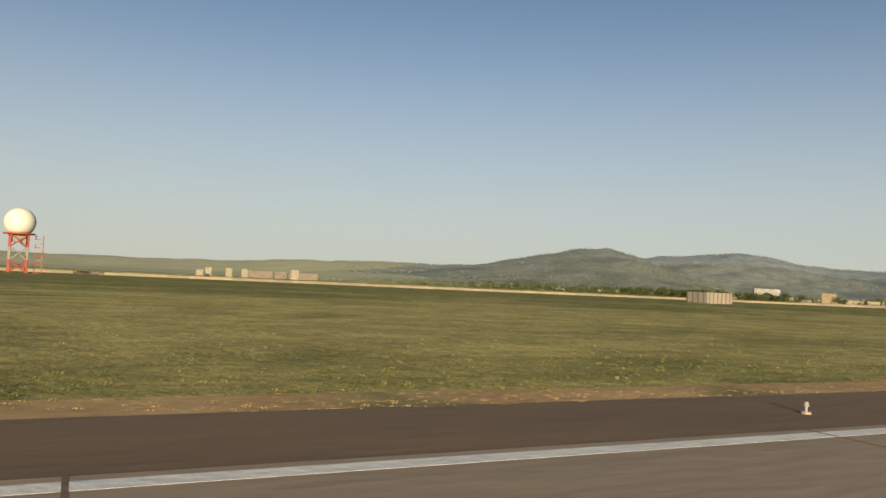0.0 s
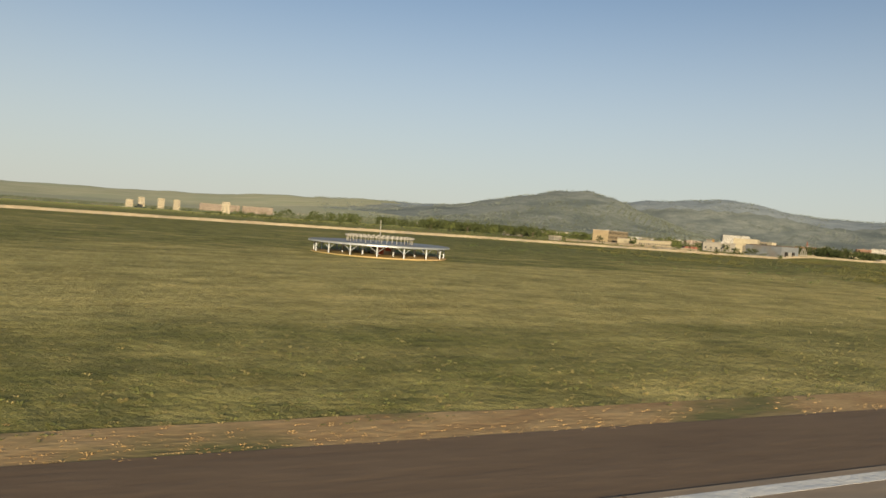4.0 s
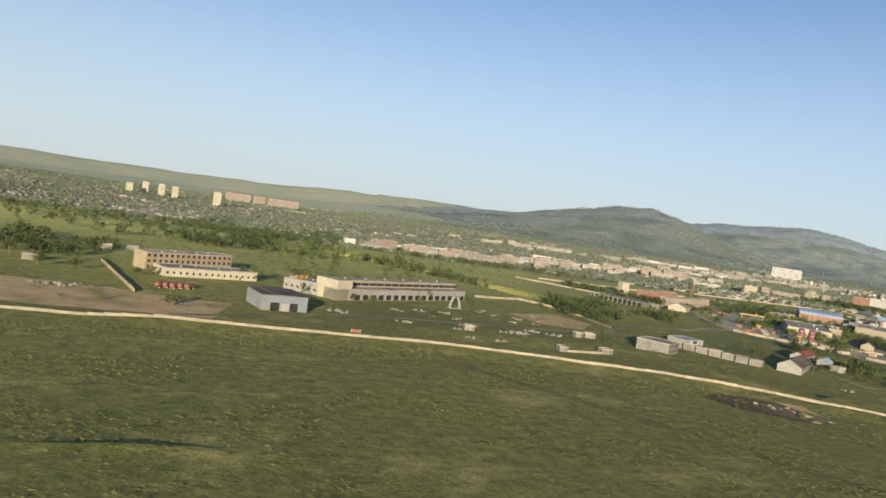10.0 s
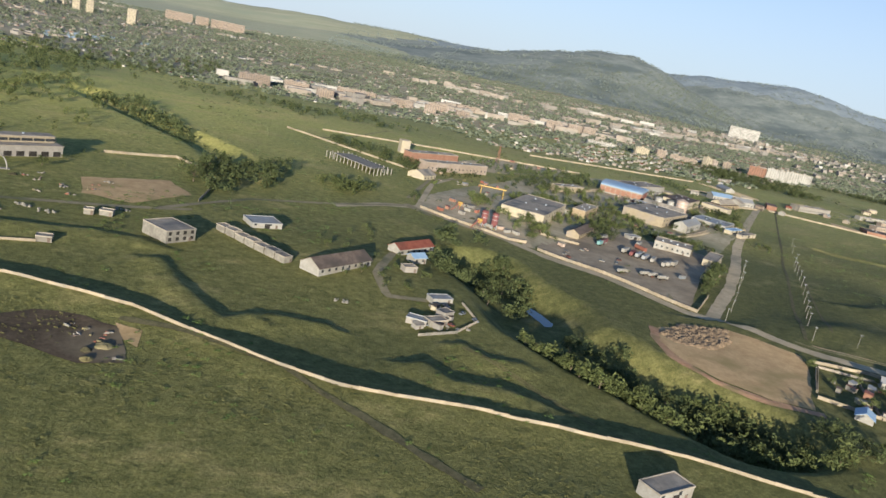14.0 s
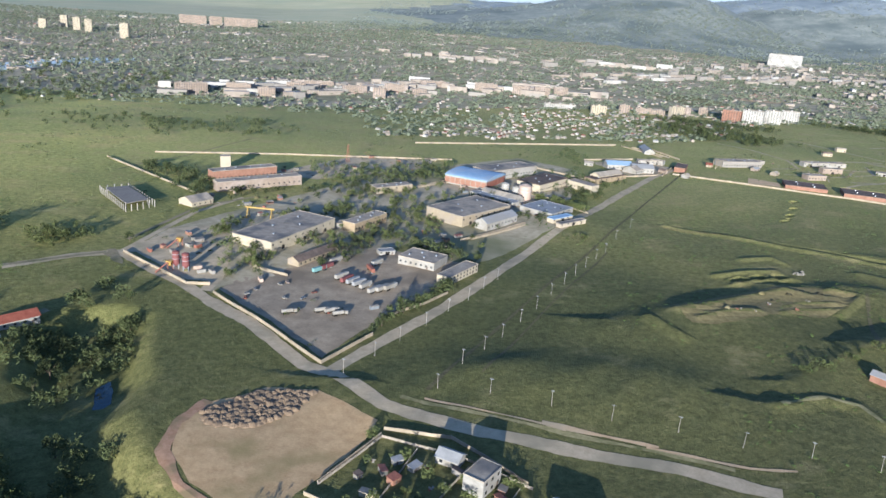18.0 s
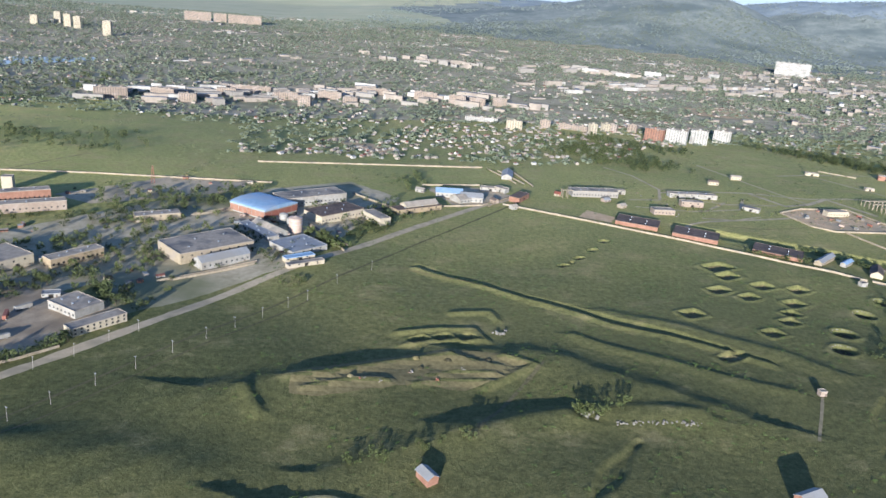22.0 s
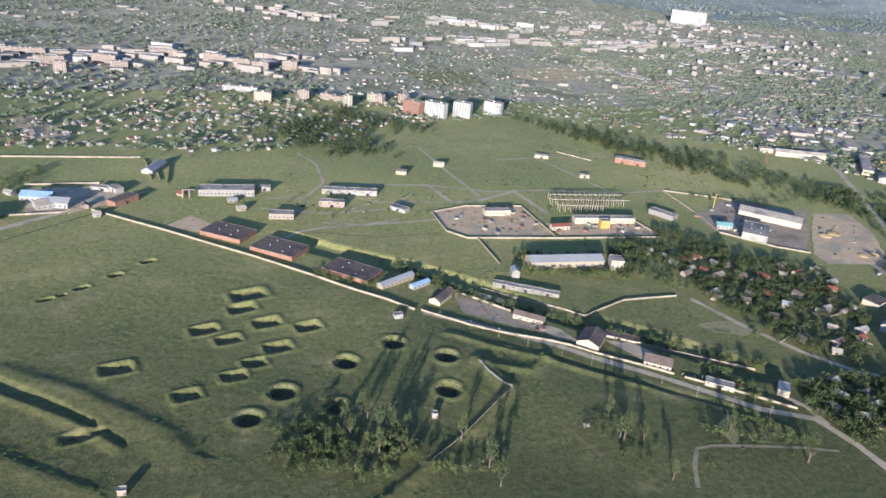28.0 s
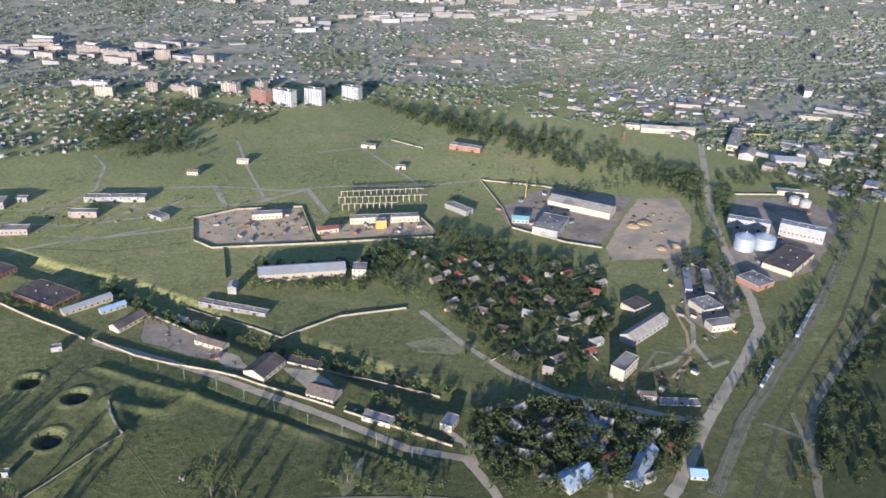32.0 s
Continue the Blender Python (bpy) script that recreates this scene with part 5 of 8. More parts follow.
band("runway", "worn grey concrete runway surface", -700, 900, -32, 15.7, 0.10, "runway", "runway")
band("runway_shoulder", "dark tarmac shoulder beside the runway", -700, 900, 15.7, 21.9, 0.07, "tarmac")
band("runway_edge_line", "broad worn white runway edge line", -700, 900, 14.65, 15.3, 0.104, "paint", "road marking")
for k in range(27):
    band("runway_joint", "dark sealed joint across the runway", -60 + k * 20, -60 + k * 20 + 0.12, -31, 15.7, 0.107, "tarmac", "joint")
strip("verge", "dry reddish soil verge beside the runway shoulder", [(-500, 23.2), (700, 23.2)], 3.6, "earth", 0.05, 3.0)

for k in (-34, 23, 80, 137, 188, 239, 296, 353, 410):
    top = thing("runway_light", "small elevated runway edge light", "runway light", k, 18, z=0.07, group="runway edge lights")
    part("base", rod(bmesh.new(), (0, 0, 0), (0, 0, 0.08), 0.17, 12), "tan", top)
    part("stem", rod(bmesh.new(), (0, 0, 0.08), (0, 0, 0.26), 0.05, 8), "steel", top)
    part("lamp_glass", rod(bmesh.new(), (0, 0, 0.26), (0, 0, 0.42), 0.1, 12, 0.07), "white", top)


def radome(x, y):
    top = thing("radar_tower", "red and white lattice tower with a cream radome", "radar tower", x, y, 8)
    w, h = 3.3, 13.0
    for sx in (-1, 1):
        for sy in (-1, 1):
            for k in range(3):
                part("leg", rod(bmesh.new(), (sx * w * 0.8, sy * w * 0.8, h * k / 3 - (1 if k == 0 else 0)), (sx * w * 0.8, sy * w * 0.8, h * (k + 1) / 3), 0.3, 8), "white" if k == 1 else "red_paint", top)
    for k in range(3):
        a, z0, z1 = w * 0.8, h * k / 3, h * (k + 1) / 3
        for p, q in (((-a, -a), (a, -a)), ((a, -a), (a, a)), ((a, a), (-a, a)), ((-a, a), (-a, -a))):
            bm = rod(rod(bmesh.new(), (*p, z0), (*q, z1), 0.16, 5), (*q, z0), (*p, z1), 0.16, 5)
            part("cross_brace", bm, "white" if k == 1 else "red_paint", top)
    part("platform", rod(bmesh.new(), (0, 0, h), (0, 0, h + 0.5), 4.9, 24), "red_paint", top)
    part("equipment_cabin", boxed((0, 0, h - 2.6, 4, 4, 2.6)), "white", top)
    bm = bmesh.new()
    bmesh.ops.create_uvsphere(bm, u_segments=32, v_segments=20, radius=4.9, matrix=Matrix.Translation((0, 0, h + 4.2)))
    for v in bm.verts:
        v.co.z = max(v.co.z, h + 0.5)
    for f in bm.faces:
        f.smooth = True
    part("radome_shell", bm, "radome", top, "cream spherical radome shell")
    for k in range(9):
        part("stair_flight", boxed((6.2 + (0.5 if k % 2 else -0.5), 0, k * h / 9, 1.8, 0.9, 0.25), (6.2 + (1.1 if k % 2 else -1.1), 0, k * h / 9, 0.25, 0.9, h / 9)), "white" if k % 2 else "red_paint", top)
    for sy in (-0.6, 0.6):
        part("stair_post", rod(bmesh.new(), (7.4, sy, -0.5), (7.4, sy, h), 0.1), "red_paint", top)
    return top


radome(-18, 292)

# fenced box of upright boards, white with a few red ones
top = thing("screen_fence", "square screen fence of white and red upright boards", "fence", 246, 241)
board = unit_mesh("board", boxed((0, 0, -0.3, 0.72, 0.12, 4.9)), "white")
red_board = unit_mesh("red_board", boxed((0, 0, -0.3, 0.72, 0.12, 4.9)), "brick")
for k in range(18):
    for side in (-1, 1):
        shared("board", red_board if k % 3 == 1 else board, top, (k - 8.5) * 0.78, side * 6, 0)
        if k < 15:
            shared("board", red_board if k % 4 == 2 else board, top, side * 7.1, (k - 7) * 0.78, 0, 90)
for z in (0.8, 3.8):
    for py in (-5.85, 5.85):
        part("rail", boxed((0, py, z, 14, 0.12, 0.2)), "steel", top)
for px in (-6.9, 6.9):
    for py in (-5.8, 5.8):
        part("post", boxed((px, py, -0.5, 0.25, 0.25, 5.2)), "steel", top)


def beacon(x, y):
    """A Doppler beacon: a round wire platform on braced posts, a ring of aerials, a cabin under it."""
    top = thing("radio_beacon", "round grey radio beacon platform with a ring of white aerials", "radio beacon", x, y)
    r, h = 13.6, 2.15
    part("ground_pad", rod(bmesh.new(), (0, 0, -0.3), (0, 0, 0.15), r * 0.97, 40), "dirt", top, "bare brown ground pad")
    part("platform", rod(bmesh.new(), (0, 0, h), (0, 0, h + 0.22), r, 48), "grey_metal", top, "grey mesh platform")
    part("platform_rim", rod(bmesh.new(), (0, 0, h - 0.12), (0, 0, h + 0.1), r + 0.15, 48), "steel", top)
    for ring, n in ((0.93, 16), (0.55, 8)):
        for k in range(n):
            a = 6.283 * k / n
            px, py = math.cos(a) * r * ring, math.sin(a) * r * ring
            part("post", rod(bmesh.new(), (px, py, -0.3), (px, py, h), 0.14, 6), "steel", top)
            bm = bmesh.new()
            for da in (-0.13, 0.13):
                rod(bm, (px, py, 0.9), (math.cos(a + da) * r * ring, math.sin(a + da) * r * ring, h), 0.07, 4)
            part("brace", bm, "steel", top)
    cabin = part("cabin", boxed((0, -1, 0, 3.4, 3.0, h)), "white", top, "white equipment cabin under the platform")
    part("cabin_panel", boxed((-0.6, -2.55, 0.2, 1.1, 0.12, 1.7)), "red_paint", cabin)
    part("cabin_panel", boxed((0.9, -2.55, 0.9, 1.2, 0.12, 0.9)), "red_paint", cabin)
    for k in range(40):
        a = 6.283 * k / 40
        px, py = math.cos(a) * 6.4, math.sin(a) * 6.4
        bm = rod(bmesh.new(), (px, py, h + 0.2), (px, py, h + 1.2), 0.06, 5)
        rod(bm, (px, py, h + 1.2), (px, py, h + 1.55), 0.42, 10, 0.34)
        part("aerial", bm, "white", top)
    bm, last = bmesh.new(), None
    for k in range(41):
        a = 6.283 * k / 40
        p = (math.cos(a) * 6.4, math.sin(a) * 6.4, h + 1.25)
        if last:
            rod(bm, last, p, 0.1, 4)
        last = p
    part("aerial_ring", bm, "white", top)
    part("centre_mast", rod(bmesh.new(), (0, 0, h), (0, 0, h + 4.6), 0.09, 6), "white", top)
    return top


beacon(359, 137)

# roads and worn ground
road([(1151, 527), (1193, 547), (1225, 553), (1278, 483), (1319, 419), (1350, 359), (1363, 348), (1386, 307), (1429, 278), (1466, 262), (1513, 240), (1550, 215)], 10, "grey")
road([(1364, 351), (1387, 374), (1434, 420), (1492, 484), (1573, 579), (1705, 719), (1828, 845), (1885, 889)], 9, "grey")
road([(1225, 554), (1253, 621), (1272, 665), (1311, 716)], 5, "grey")
road([(1290, 475), (1297, 498), (1301, 541)], 9, "grey")
road([(745, 364), (790, 385), (851, 423), (910, 429), (1008, 446), (1050, 456), (1030, 451), (1089, 509), (1215, 553)], 5, "pale")
road([(1215, 553), (1228, 530), (1217, 560)], 6, "pale")
road([(1225, 584), (1275, 684), (1324, 721)], 4, "pale")
road([(1199, 448), (1168, 413), (1147, 369), (1146, 341), (1147, 337), (1180, 331)], 5, "pale")
road([(2197, 609), (2264, 572), (2333, 525), (2396, 480), (2441, 443), (2480, 428), (2492, 396), (2499, 355)], 7, "grey")
road([(2479, 631), (2507, 570), (2536, 524), (2568, 490), (2612, 470), (2664, 445)], 6, "grey")
road([(3016, 1124), (2922, 925), (2864, 795), (2829, 692), (2809, 619), (2788, 568), (2749, 525), (2712, 488), (2674, 449), (2657, 431), (2617, 384), (2606, 374)], 9.5, "grey")
road([(2475, 451), (2499, 433), (2533, 434), (2567, 486)], 6, "grey")
road([(2940, 594), (2847, 523), (2764, 452), (2731, 409), (2707, 361)], 6, "pale")
road([(2735, 415), (2721, 430), (2712, 437)], 3.5, "pale")
road([(2041, 519), (2098, 555), (2171, 586), (2213, 550), (2231, 523)], 2.6, "track")
road([(2068, 789), (2116, 812), (2215, 832), (2286, 850)], 5, "grey")
road([(2111, 950), (2181, 965), (2263, 969), (2348, 947), (2420, 959), (2523, 952), (2611, 968)], 5, "grey")
road([(2394, 1101), (2462, 1120), (2568, 1135), (2651, 1146)], 4, "grey")
road([(2462, 1120), (2501, 1020), (2527, 952)], 4, "grey")
road([(2328, 916), (2301, 1032), (2278, 1163)], 4, "grey")
road([(2042, 870), (2116, 856), (2196, 874), (2233, 932)], 4, "grey")
road([(2097, 799), (2177, 785), (2249, 800)], 3, "track")
road([(2401, 591), (2441, 596), (2475, 621)], 3, "track")
road([(2449, 624), (2419, 571), (2399, 556)], 3, "track")
road([(2263, 969), (2282, 901), (2328, 916), (2380, 951), (2402, 866)], 7, "grey")
road([(625, 306), (614, 224), (607, 173), (602, 148), (599, 134), (597, 117)], 3.4, "track")
patch([(627, 260), (636, 260), (643, 251), (643, 235), (635, 232), (629, 245)], "char")
road([(1701, 625), (1809, 557), (1867, 505), (1924, 466)], 3, "track")
road([(1787, 432), (1752, 388), (1720, 346)], 2.6, "mud")
road([(866, 324), (872, 303), (884, 283), (903, 253), (920, 228), (935, 205), (947, 182), (959, 165), (967, 153)], 4.6, "mud")
road([(840, 317), (862, 304), (884, 283)], 3, "track")
road([(1023, 280), (1042, 273), (1066, 255), (1082, 243), (1092, 227), (1105, 210), (1119, 188), (1134, 168)], 3.6, "mud")
road([(1408, 312), (1440, 294), (1472, 277)], 1.6, "sand")
road([(1462, 284), (1490, 270), (1512, 257)], 2.8, "sand")
road([(1506, 258), (1530, 245), (1548, 236), (1569, 230)], 1.8, "sand")
road([(1396, 314), (1450, 285), (1496, 262), (1540, 236)], 3.2, "dry_grass")
road([(1411, 320), (1466, 388), (1563, 501), (1724, 687), (1885, 871)], 2.2, "mud")
road([(1445, 333), (1522, 430), (1621, 548)], 1.6, "mud")
patch([(1226, 556), (1256, 616), (1308, 677), (1370, 733), (1452, 816), (1559, 881), (1670, 939), (1729, 867), (1612, 627), (1508, 529), (1473, 504), (1458, 582), (1390, 516), (1303, 485), (1294, 471), (1300, 537)], "suburb", 0.04, cell=7.0)
patch([(1299, 479), (1333, 418), (1360, 367), (1409, 425), (1459, 474), (1487, 515), (1462, 527), (1434, 551), (1395, 574), (1371, 560), (1343, 511), (1315, 500)], "asphalt")
patch([(1289, 302), (1299, 320), (1329, 335), (1354, 328), (1366, 313), (1381, 294), (1368, 273), (1346, 249), (1329, 229), (1312, 238), (1297, 258), (1288, 279)], "dirt")
patch([(1235, 555), (1277, 494), (1301, 493), (1300, 547), (1275, 621), (1253, 613)], "grey")
patch([(981, 277), (993, 284), (1011, 281), (1026, 272), (1028, 243), (1013, 241), (998, 251), (986, 258)], "char")
patch([(1022, 276), (1032, 270), (1031, 256), (1026, 262)], "dirt")
patch([(606, 418), (637, 436), (715, 432), (726, 420), (777, 417), (765, 363), (685, 359), (617, 358)], "dirt")
patch([(1609, 417), (1660, 437), (1723, 450), (1766, 444), (1776, 430), (1753, 411), (1723, 398), (1692, 403), (1627, 387), (1609, 390)], "track")
patch([(2250, 869), (2296, 888), (2369, 889), (2384, 796), (2332, 790), (2279, 795), (2256, 814)], "sand")
patch([(2388, 834), (2508, 847), (2524, 800), (2393, 796)], "sand")
patch([(2705, 745), (2755, 821), (2806, 888), (2859, 884), (2844, 814), (2799, 737), (2764, 714), (2702, 715)], "sand")
patch([(2231, 651), (2279, 612), (2305, 584), (2300, 568), (2236, 607)], "asphalt")
patch([(2826, 692), (2940, 882), (3020, 876), (3060, 815), (2913, 670), (2854, 650)], "asphalt")
patch([(2688, 930), (2784, 893), (2804, 902), (2741, 805), (2700, 753), (2611, 816), (2610, 868)], "asphalt")
patch([(1647, 1273), (1672, 1299), (1763, 1170), (1756, 1135), (1697, 1161)], "sand")
patch([(1235, 575), (1320, 657), (1291, 516), (1267, 501)], "grey")
patch([(1340, 828), (1456, 934), (1542, 915), (1515, 857), (1388, 796)], "grey")
patch([(2762, 726), (2808, 736), (2819, 679), (2780, 589), (2737, 554), (2728, 595), (2751, 660)], "asphalt")
patch([(982, 506), (1036, 531), (1050, 497), (1016, 457), (987, 466)], "dirt")
road([(1979, 387), (1957, 357), (1938, 332)], 2, "pale")
road([(2246, 477), (2265, 449), (2282, 420), (2293, 392), (2301, 360)], 2.6, "track")
road([(2344, 362), (2353, 384), (2363, 400), (2376, 402), (2407, 399), (2447, 395), (2472, 389)], 3.2, "pale")
road([(2742, 447), (2724, 386), (2706, 360)], 4, "pale")
road([(2087, 1107), (2113, 1052), (2120, 968), (2094, 908), (2048, 905)], 4, "grey")
road([(2119, 930), (2189, 899), (2271, 903)], 3.5, "grey")
road([(2115, 826), (2158, 821), (2206, 841)], 4, "grey")
road([(2149, 870), (2190, 906)], 4, "grey")
road([(1166, 274), (1183, 249), (1199, 212)], 2.4, "track")
road([(2722, 615), (2714, 567), (2697, 526), (2668, 501)], 2.6, "dirt")
road([(2700, 531), (2672, 540), (2647, 514)], 3, "pale")
road([(2572, 510), (2600, 496), (2657, 508), (2728, 525)], 3, "mud")
road([(2470, 462), (2483, 444), (2486, 420)], 5, "grey")
road([(2573, 484), (2550, 448), (2535, 429), (2503, 422)], 3.5, "grey")
road([(2536, 433), (2576, 416), (2567, 379)], 3.5, "grey")
road([(1179, 829), (1201, 862), (1243, 908), (1323, 1041)], 3, "dry_grass")
road([(1301, 323), (1288, 303), (1284, 281), (1293, 257), (1309, 236), (1330, 224)], 5.5, "red_soil")
# Dark sheet beyond the railway, painting poplar shade onto the grass.
patch([(2700, 361), (2790, 470), (2960, 640), (3040, 660), (2760, 352)], "shade_grass", 0.08, cell=12.0)
patch([(2390, 421), (2412, 442), (2407, 418), (2394, 401)], "dry_grass", 0.09)
patch([(2457, 577), (2482, 585), (2511, 581), (2520, 565), (2495, 555), (2468, 562)], "dry_grass", 0.09)
road([(2660, 362), (2725, 437), (2792, 498), (2876, 573), (2997, 699), (3180, 902)], 5, "mud")
road([(2676, 360), (2741, 431), (2808, 491), (2892, 566), (3013, 692)], 4, "track")
patch([(1944, 814), (1965, 844), (1993, 816), (1979, 793)], "sand", 0.09)
road([(2724, 617), (2726, 579), (2711, 547), (2682, 524), (2655, 515)], 4, "grey")
road([(2711, 547), (2710, 512), (2729, 519)], 4, "grey")

# pond and stream
pond([(1241, 364), (1247, 372), (1251, 350), (1259, 331), (1254, 325), (1243, 339)])
pond([(688, 2148), (775, 2351), (965, 2483), (979, 2383), (818, 2159), (734, 1988)])
field_gate(835, 362, 0)

# boundary walls
perimeter_wall([(-420, 350), (0, 346), (300, 345), (500, 343), (620, 340), (720, 342), (806, 341), (868, 339), (910, 334), (934, 328), (976, 316), (1000, 304), (1027, 291), (1054, 266), (1081, 243), (1101, 230), (1121, 222), (1150, 216), (1180, 206), (1202, 196), (1224, 187), (1240, 177), (1256, 166), (1330, 130)])
wall_run([(1296, 471), (1359, 360)], 2.5)
wall_run([(1359, 360), (1393, 393)], 2.5)
wall_run([(1408, 421), (1435, 439), (1456, 458)], 2.2)
wall_run([(1227, 553), (1277, 486), (1293, 485)], 2.5)
wall_run([(695, 553), (726, 424)], 2.2)
wall_run([(987, 595), (1038, 614), (1056, 583), (1066, 543), (1054, 480)], 2.2)
wall_run([(1158, 891), (1285, 703)], 2.2)
wall_run([(1206, 922), (1355, 926), (1497, 918), (1572, 915)], 2.2)
wall_run([(1546, 1032), (1875, 1060)], 2.4)
wall_run([(1917, 1036), (1925, 952)], 2.4)
wall_run([(1858, 854), (1949, 794), (2069, 709), (2148, 643), (2190, 613)], 2.5)
wall_run([(1618, 748), (1653, 662)], 2.4)
wall_run([(1497, 769), (1540, 801)], 2.2)
wall_run([(1496, 577), (1573, 628)], 2.2)
wall_run([(1698, 817), (1828, 845), (1907, 919)], 2.2)
wall_run([(1383, 286), (1413, 274), (1438, 236)], 2.0)
wall_run([(1343, 242), (1369, 219)], 2.0)
wall_run([(1349, 249), (1381, 282)], 2.0)
wall_run([(2196, 613), (2236, 582), (2319, 543), (2393, 495)], 2.2)
wall_run([(2400, 490), (2451, 456), (2473, 441)], 2.2)
wall_run([(2230, 655), (2282, 611)], 2.2)
wall_run([(2368, 554), (2420, 533), (2475, 503)], 2.4)
wall_run([(2266, 663), (2303, 638), (2353, 598), (2403, 627), (2466, 636)], 2.2)
wall_run([(2249, 864), (2256, 804), (2277, 783), (2387, 785), (2372, 891), (2296, 888), (2249, 864)], 2.4)
wall_run([(2277, 783), (2387, 785), (2526, 791), (2511, 847)], 2.4)
wall_run([(2611, 968), (2617, 865), (2613, 809), (2664, 764), (2701, 746)], 2.2)
wall_run([(2611, 968), (2690, 939), (2742, 906)], 2.2)
wall_run([(2945, 892), (3021, 885), (3001, 846)], 2.2)
wall_run([(2289, 782), (2297, 711)], 2.2)
wall_run([(1717, 1047), (1869, 1057)], 2.0)
wall_run([(1881, 1053), (1904, 966)], 2.0)
wall_run([(2511, 1157), (2554, 1112)], 2.0)
stone_wall([(2229, 519), (2233, 505), (2239, 492), (2246, 479)])
wall_run([(2246, 478), (2215, 447), (2194, 425), (2171, 403)], 0.8, "low weathered boundary wall running down the meadow")
stone_wall([(1722, 208), (1765, 264), (1798, 244), (1840, 220)])

# buildings beside the airfield
block("derelict three-storey concrete dormitory with empty window holes", 749, 559, 37, 72, 14, 11.4, "ochre", "slab", rows=3)
block("long low whitewashed workshop with strip windows", 764, 529, 23, 66, 20, 5.6, "cream", "slab", rows=1)
hangar("grey corrugated metal hangar with open doorways", 801, 423, 12, 26, 30, 8.4)
sign_tower("tall yellow and red panelled stair tower", 824, 511, 37, 15, 5, 9.8)
block("concrete gatehouse block beside the long works hall", 835, 502, -42, 41, 16, 7.8, "concrete", "slab", rows=1)
long_hall("long derelict concrete works hall with large openings", 899, 525, 34, 144, 20, 13.3)
arch(937, 502)
tank(738, 452, "rust")
tank(742, 455, "rust")
tank(746, 455, "rust")
tank(750, 458, "rust")
tank(754, 458, "rust")
block("ruined two-storey masonry building with empty windows", 1038, 397, 36, 18, 21, 6.3, "rubble", "slab", rows=2)
block("low white shed with a flat pale roof", 1091, 440, 16, 19, 16, 2.9, "white", "pale_roof")
garage_row([(1065, 420), (1099, 371)])
gabled("long white livestock shed with a dark gable roof", 1125, 372, 37, 42, 14, 3.4, "white", "brown")
block("small ruined hut of pale stone blocks", 913, 407, -10, 6, 5, 2.7, "rubble", "slab")
block("small ruined hut of pale stone blocks", 996, 425, -1, 5, 5, 2.7, "rubble", "slab")
block("small ruined hut of pale stone blocks", 1005, 426, -9, 7, 5, 2.7, "rubble", "slab")
block("small ruined hut at the end of a low foundation", 953, 364, -2, 5, 5, 2.4, "rubble", "slab")
block("small ruined hut at the end of a low foundation", 983, 368, 0, 7, 5, 2.4, "rubble", "slab")
wall_run([(955, 362), (980, 365)], 1.4)
block("small white pump house with a flat roof", 1200, 166, 16, 18, 9, 4.4, "white", "slab")
gabled("pale farm house with a red roof", 1183, 425, 33, 33, 10, 4.2, "white", "red")
gabled("small farm cottage with a blue roof", 1180, 402, 23, 10, 7, 3.9, "white", "blue")
block("small farm outhouse of grey boards", 1169, 380, 12, 8, 6, 3.0, "concrete", "slab")
block("open-fronted farm shelter with a pale roof", 1173, 333, 11, 12, 7, 2.4, "white", "pale_roof")
block("ramshackle shed of grey boards", 1169, 312, 32, 7, 6, 3.4, "concrete", "slab")
block("ramshackle shed of grey boards", 1162, 304, 16, 10, 6, 2.5, "rubble", "slab")
block("ramshackle shed of grey boards", 1153, 305, -31, 10, 6, 2.5, "concrete", "pale_roof")
rubble_heap(943, 413, 7)
rubble_heap(950, 412, 7)
rubble_heap(967, 424, 7)
rubble_heap(875, 412, 6)
rubble_heap(906, 405, 6)
rubble_heap(938, 411, 6)
rubble_heap(948, 413, 6)
rubble_heap(976, 419, 6)

# truck yard and factories
block("large cream warehouse with a flat grey roof", 1348, 592, 50, 86, 39, 8.4, "cream", "slab")
block("small white annex beside the warehouse", 1399, 622, 26, 15, 8, 4.3, "white", "slab")
block("low ochre office with a flat roof", 1419, 624, 46, 48, 13, 8.2, "ochre", "slab", rows=1)
block("broad beige factory hall with a stained flat roof", 1525, 658, 35, 73, 45, 9.3, "beige", "slab")
gabled("white storage shed with a grey metal roof", 1543, 625, 37, 48, 14, 6.9, "white", "pale_roof")
vault_hall("factory hall with rust-red panels and an arched blue roof", 1569, 794, 49, 51, 52, 13.3)
block("white workshop hall with a flat grey roof", 1619, 836, 28, 81, 30, 10.4, "white", "slab", rows=1)
block("cream canteen building with a brown flat roof", 1646, 779, 38, 60, 31, 8.7, "cream", "brown", rows=1)
block("cream canteen wing with strip windows", 1692, 767, -61, 35, 14, 8.2, "cream", "slab", rows=1)
silo(1592, 751, 4.5, 10, "white")
silo(1600, 737, 4.5, 10, "white")
silo(1605, 723, 7, 15, "tan")
block("open canopy shed with a pale metal roof", 1609, 667, 37, 40, 38, 5.2, "white", "pale_roof")
block("long low white store with a pale roof", 1568, 713, -54, 57, 12, 4.3, "white", "pale_roof")
block("small cream roadside kiosk with a blue roof", 1610, 633, 28, 29, 8, 3.5, "cream", "blue")
block("low beige shed among trees", 1464, 750, 22, 44, 14, 6.4, "beige", "slab")
gabled("grey-roofed depot building behind a wall", 1747, 822, 27, 45, 15, 6.7, "cream", "slab")
gabled("white depot building with a blue roof", 1794, 887, -7, 34, 18, 6.4, "white", "blue")
gabled("white depot hall with a pale metal roof", 1820, 869, -9, 28, 18, 6.3, "white", "pale_roof")
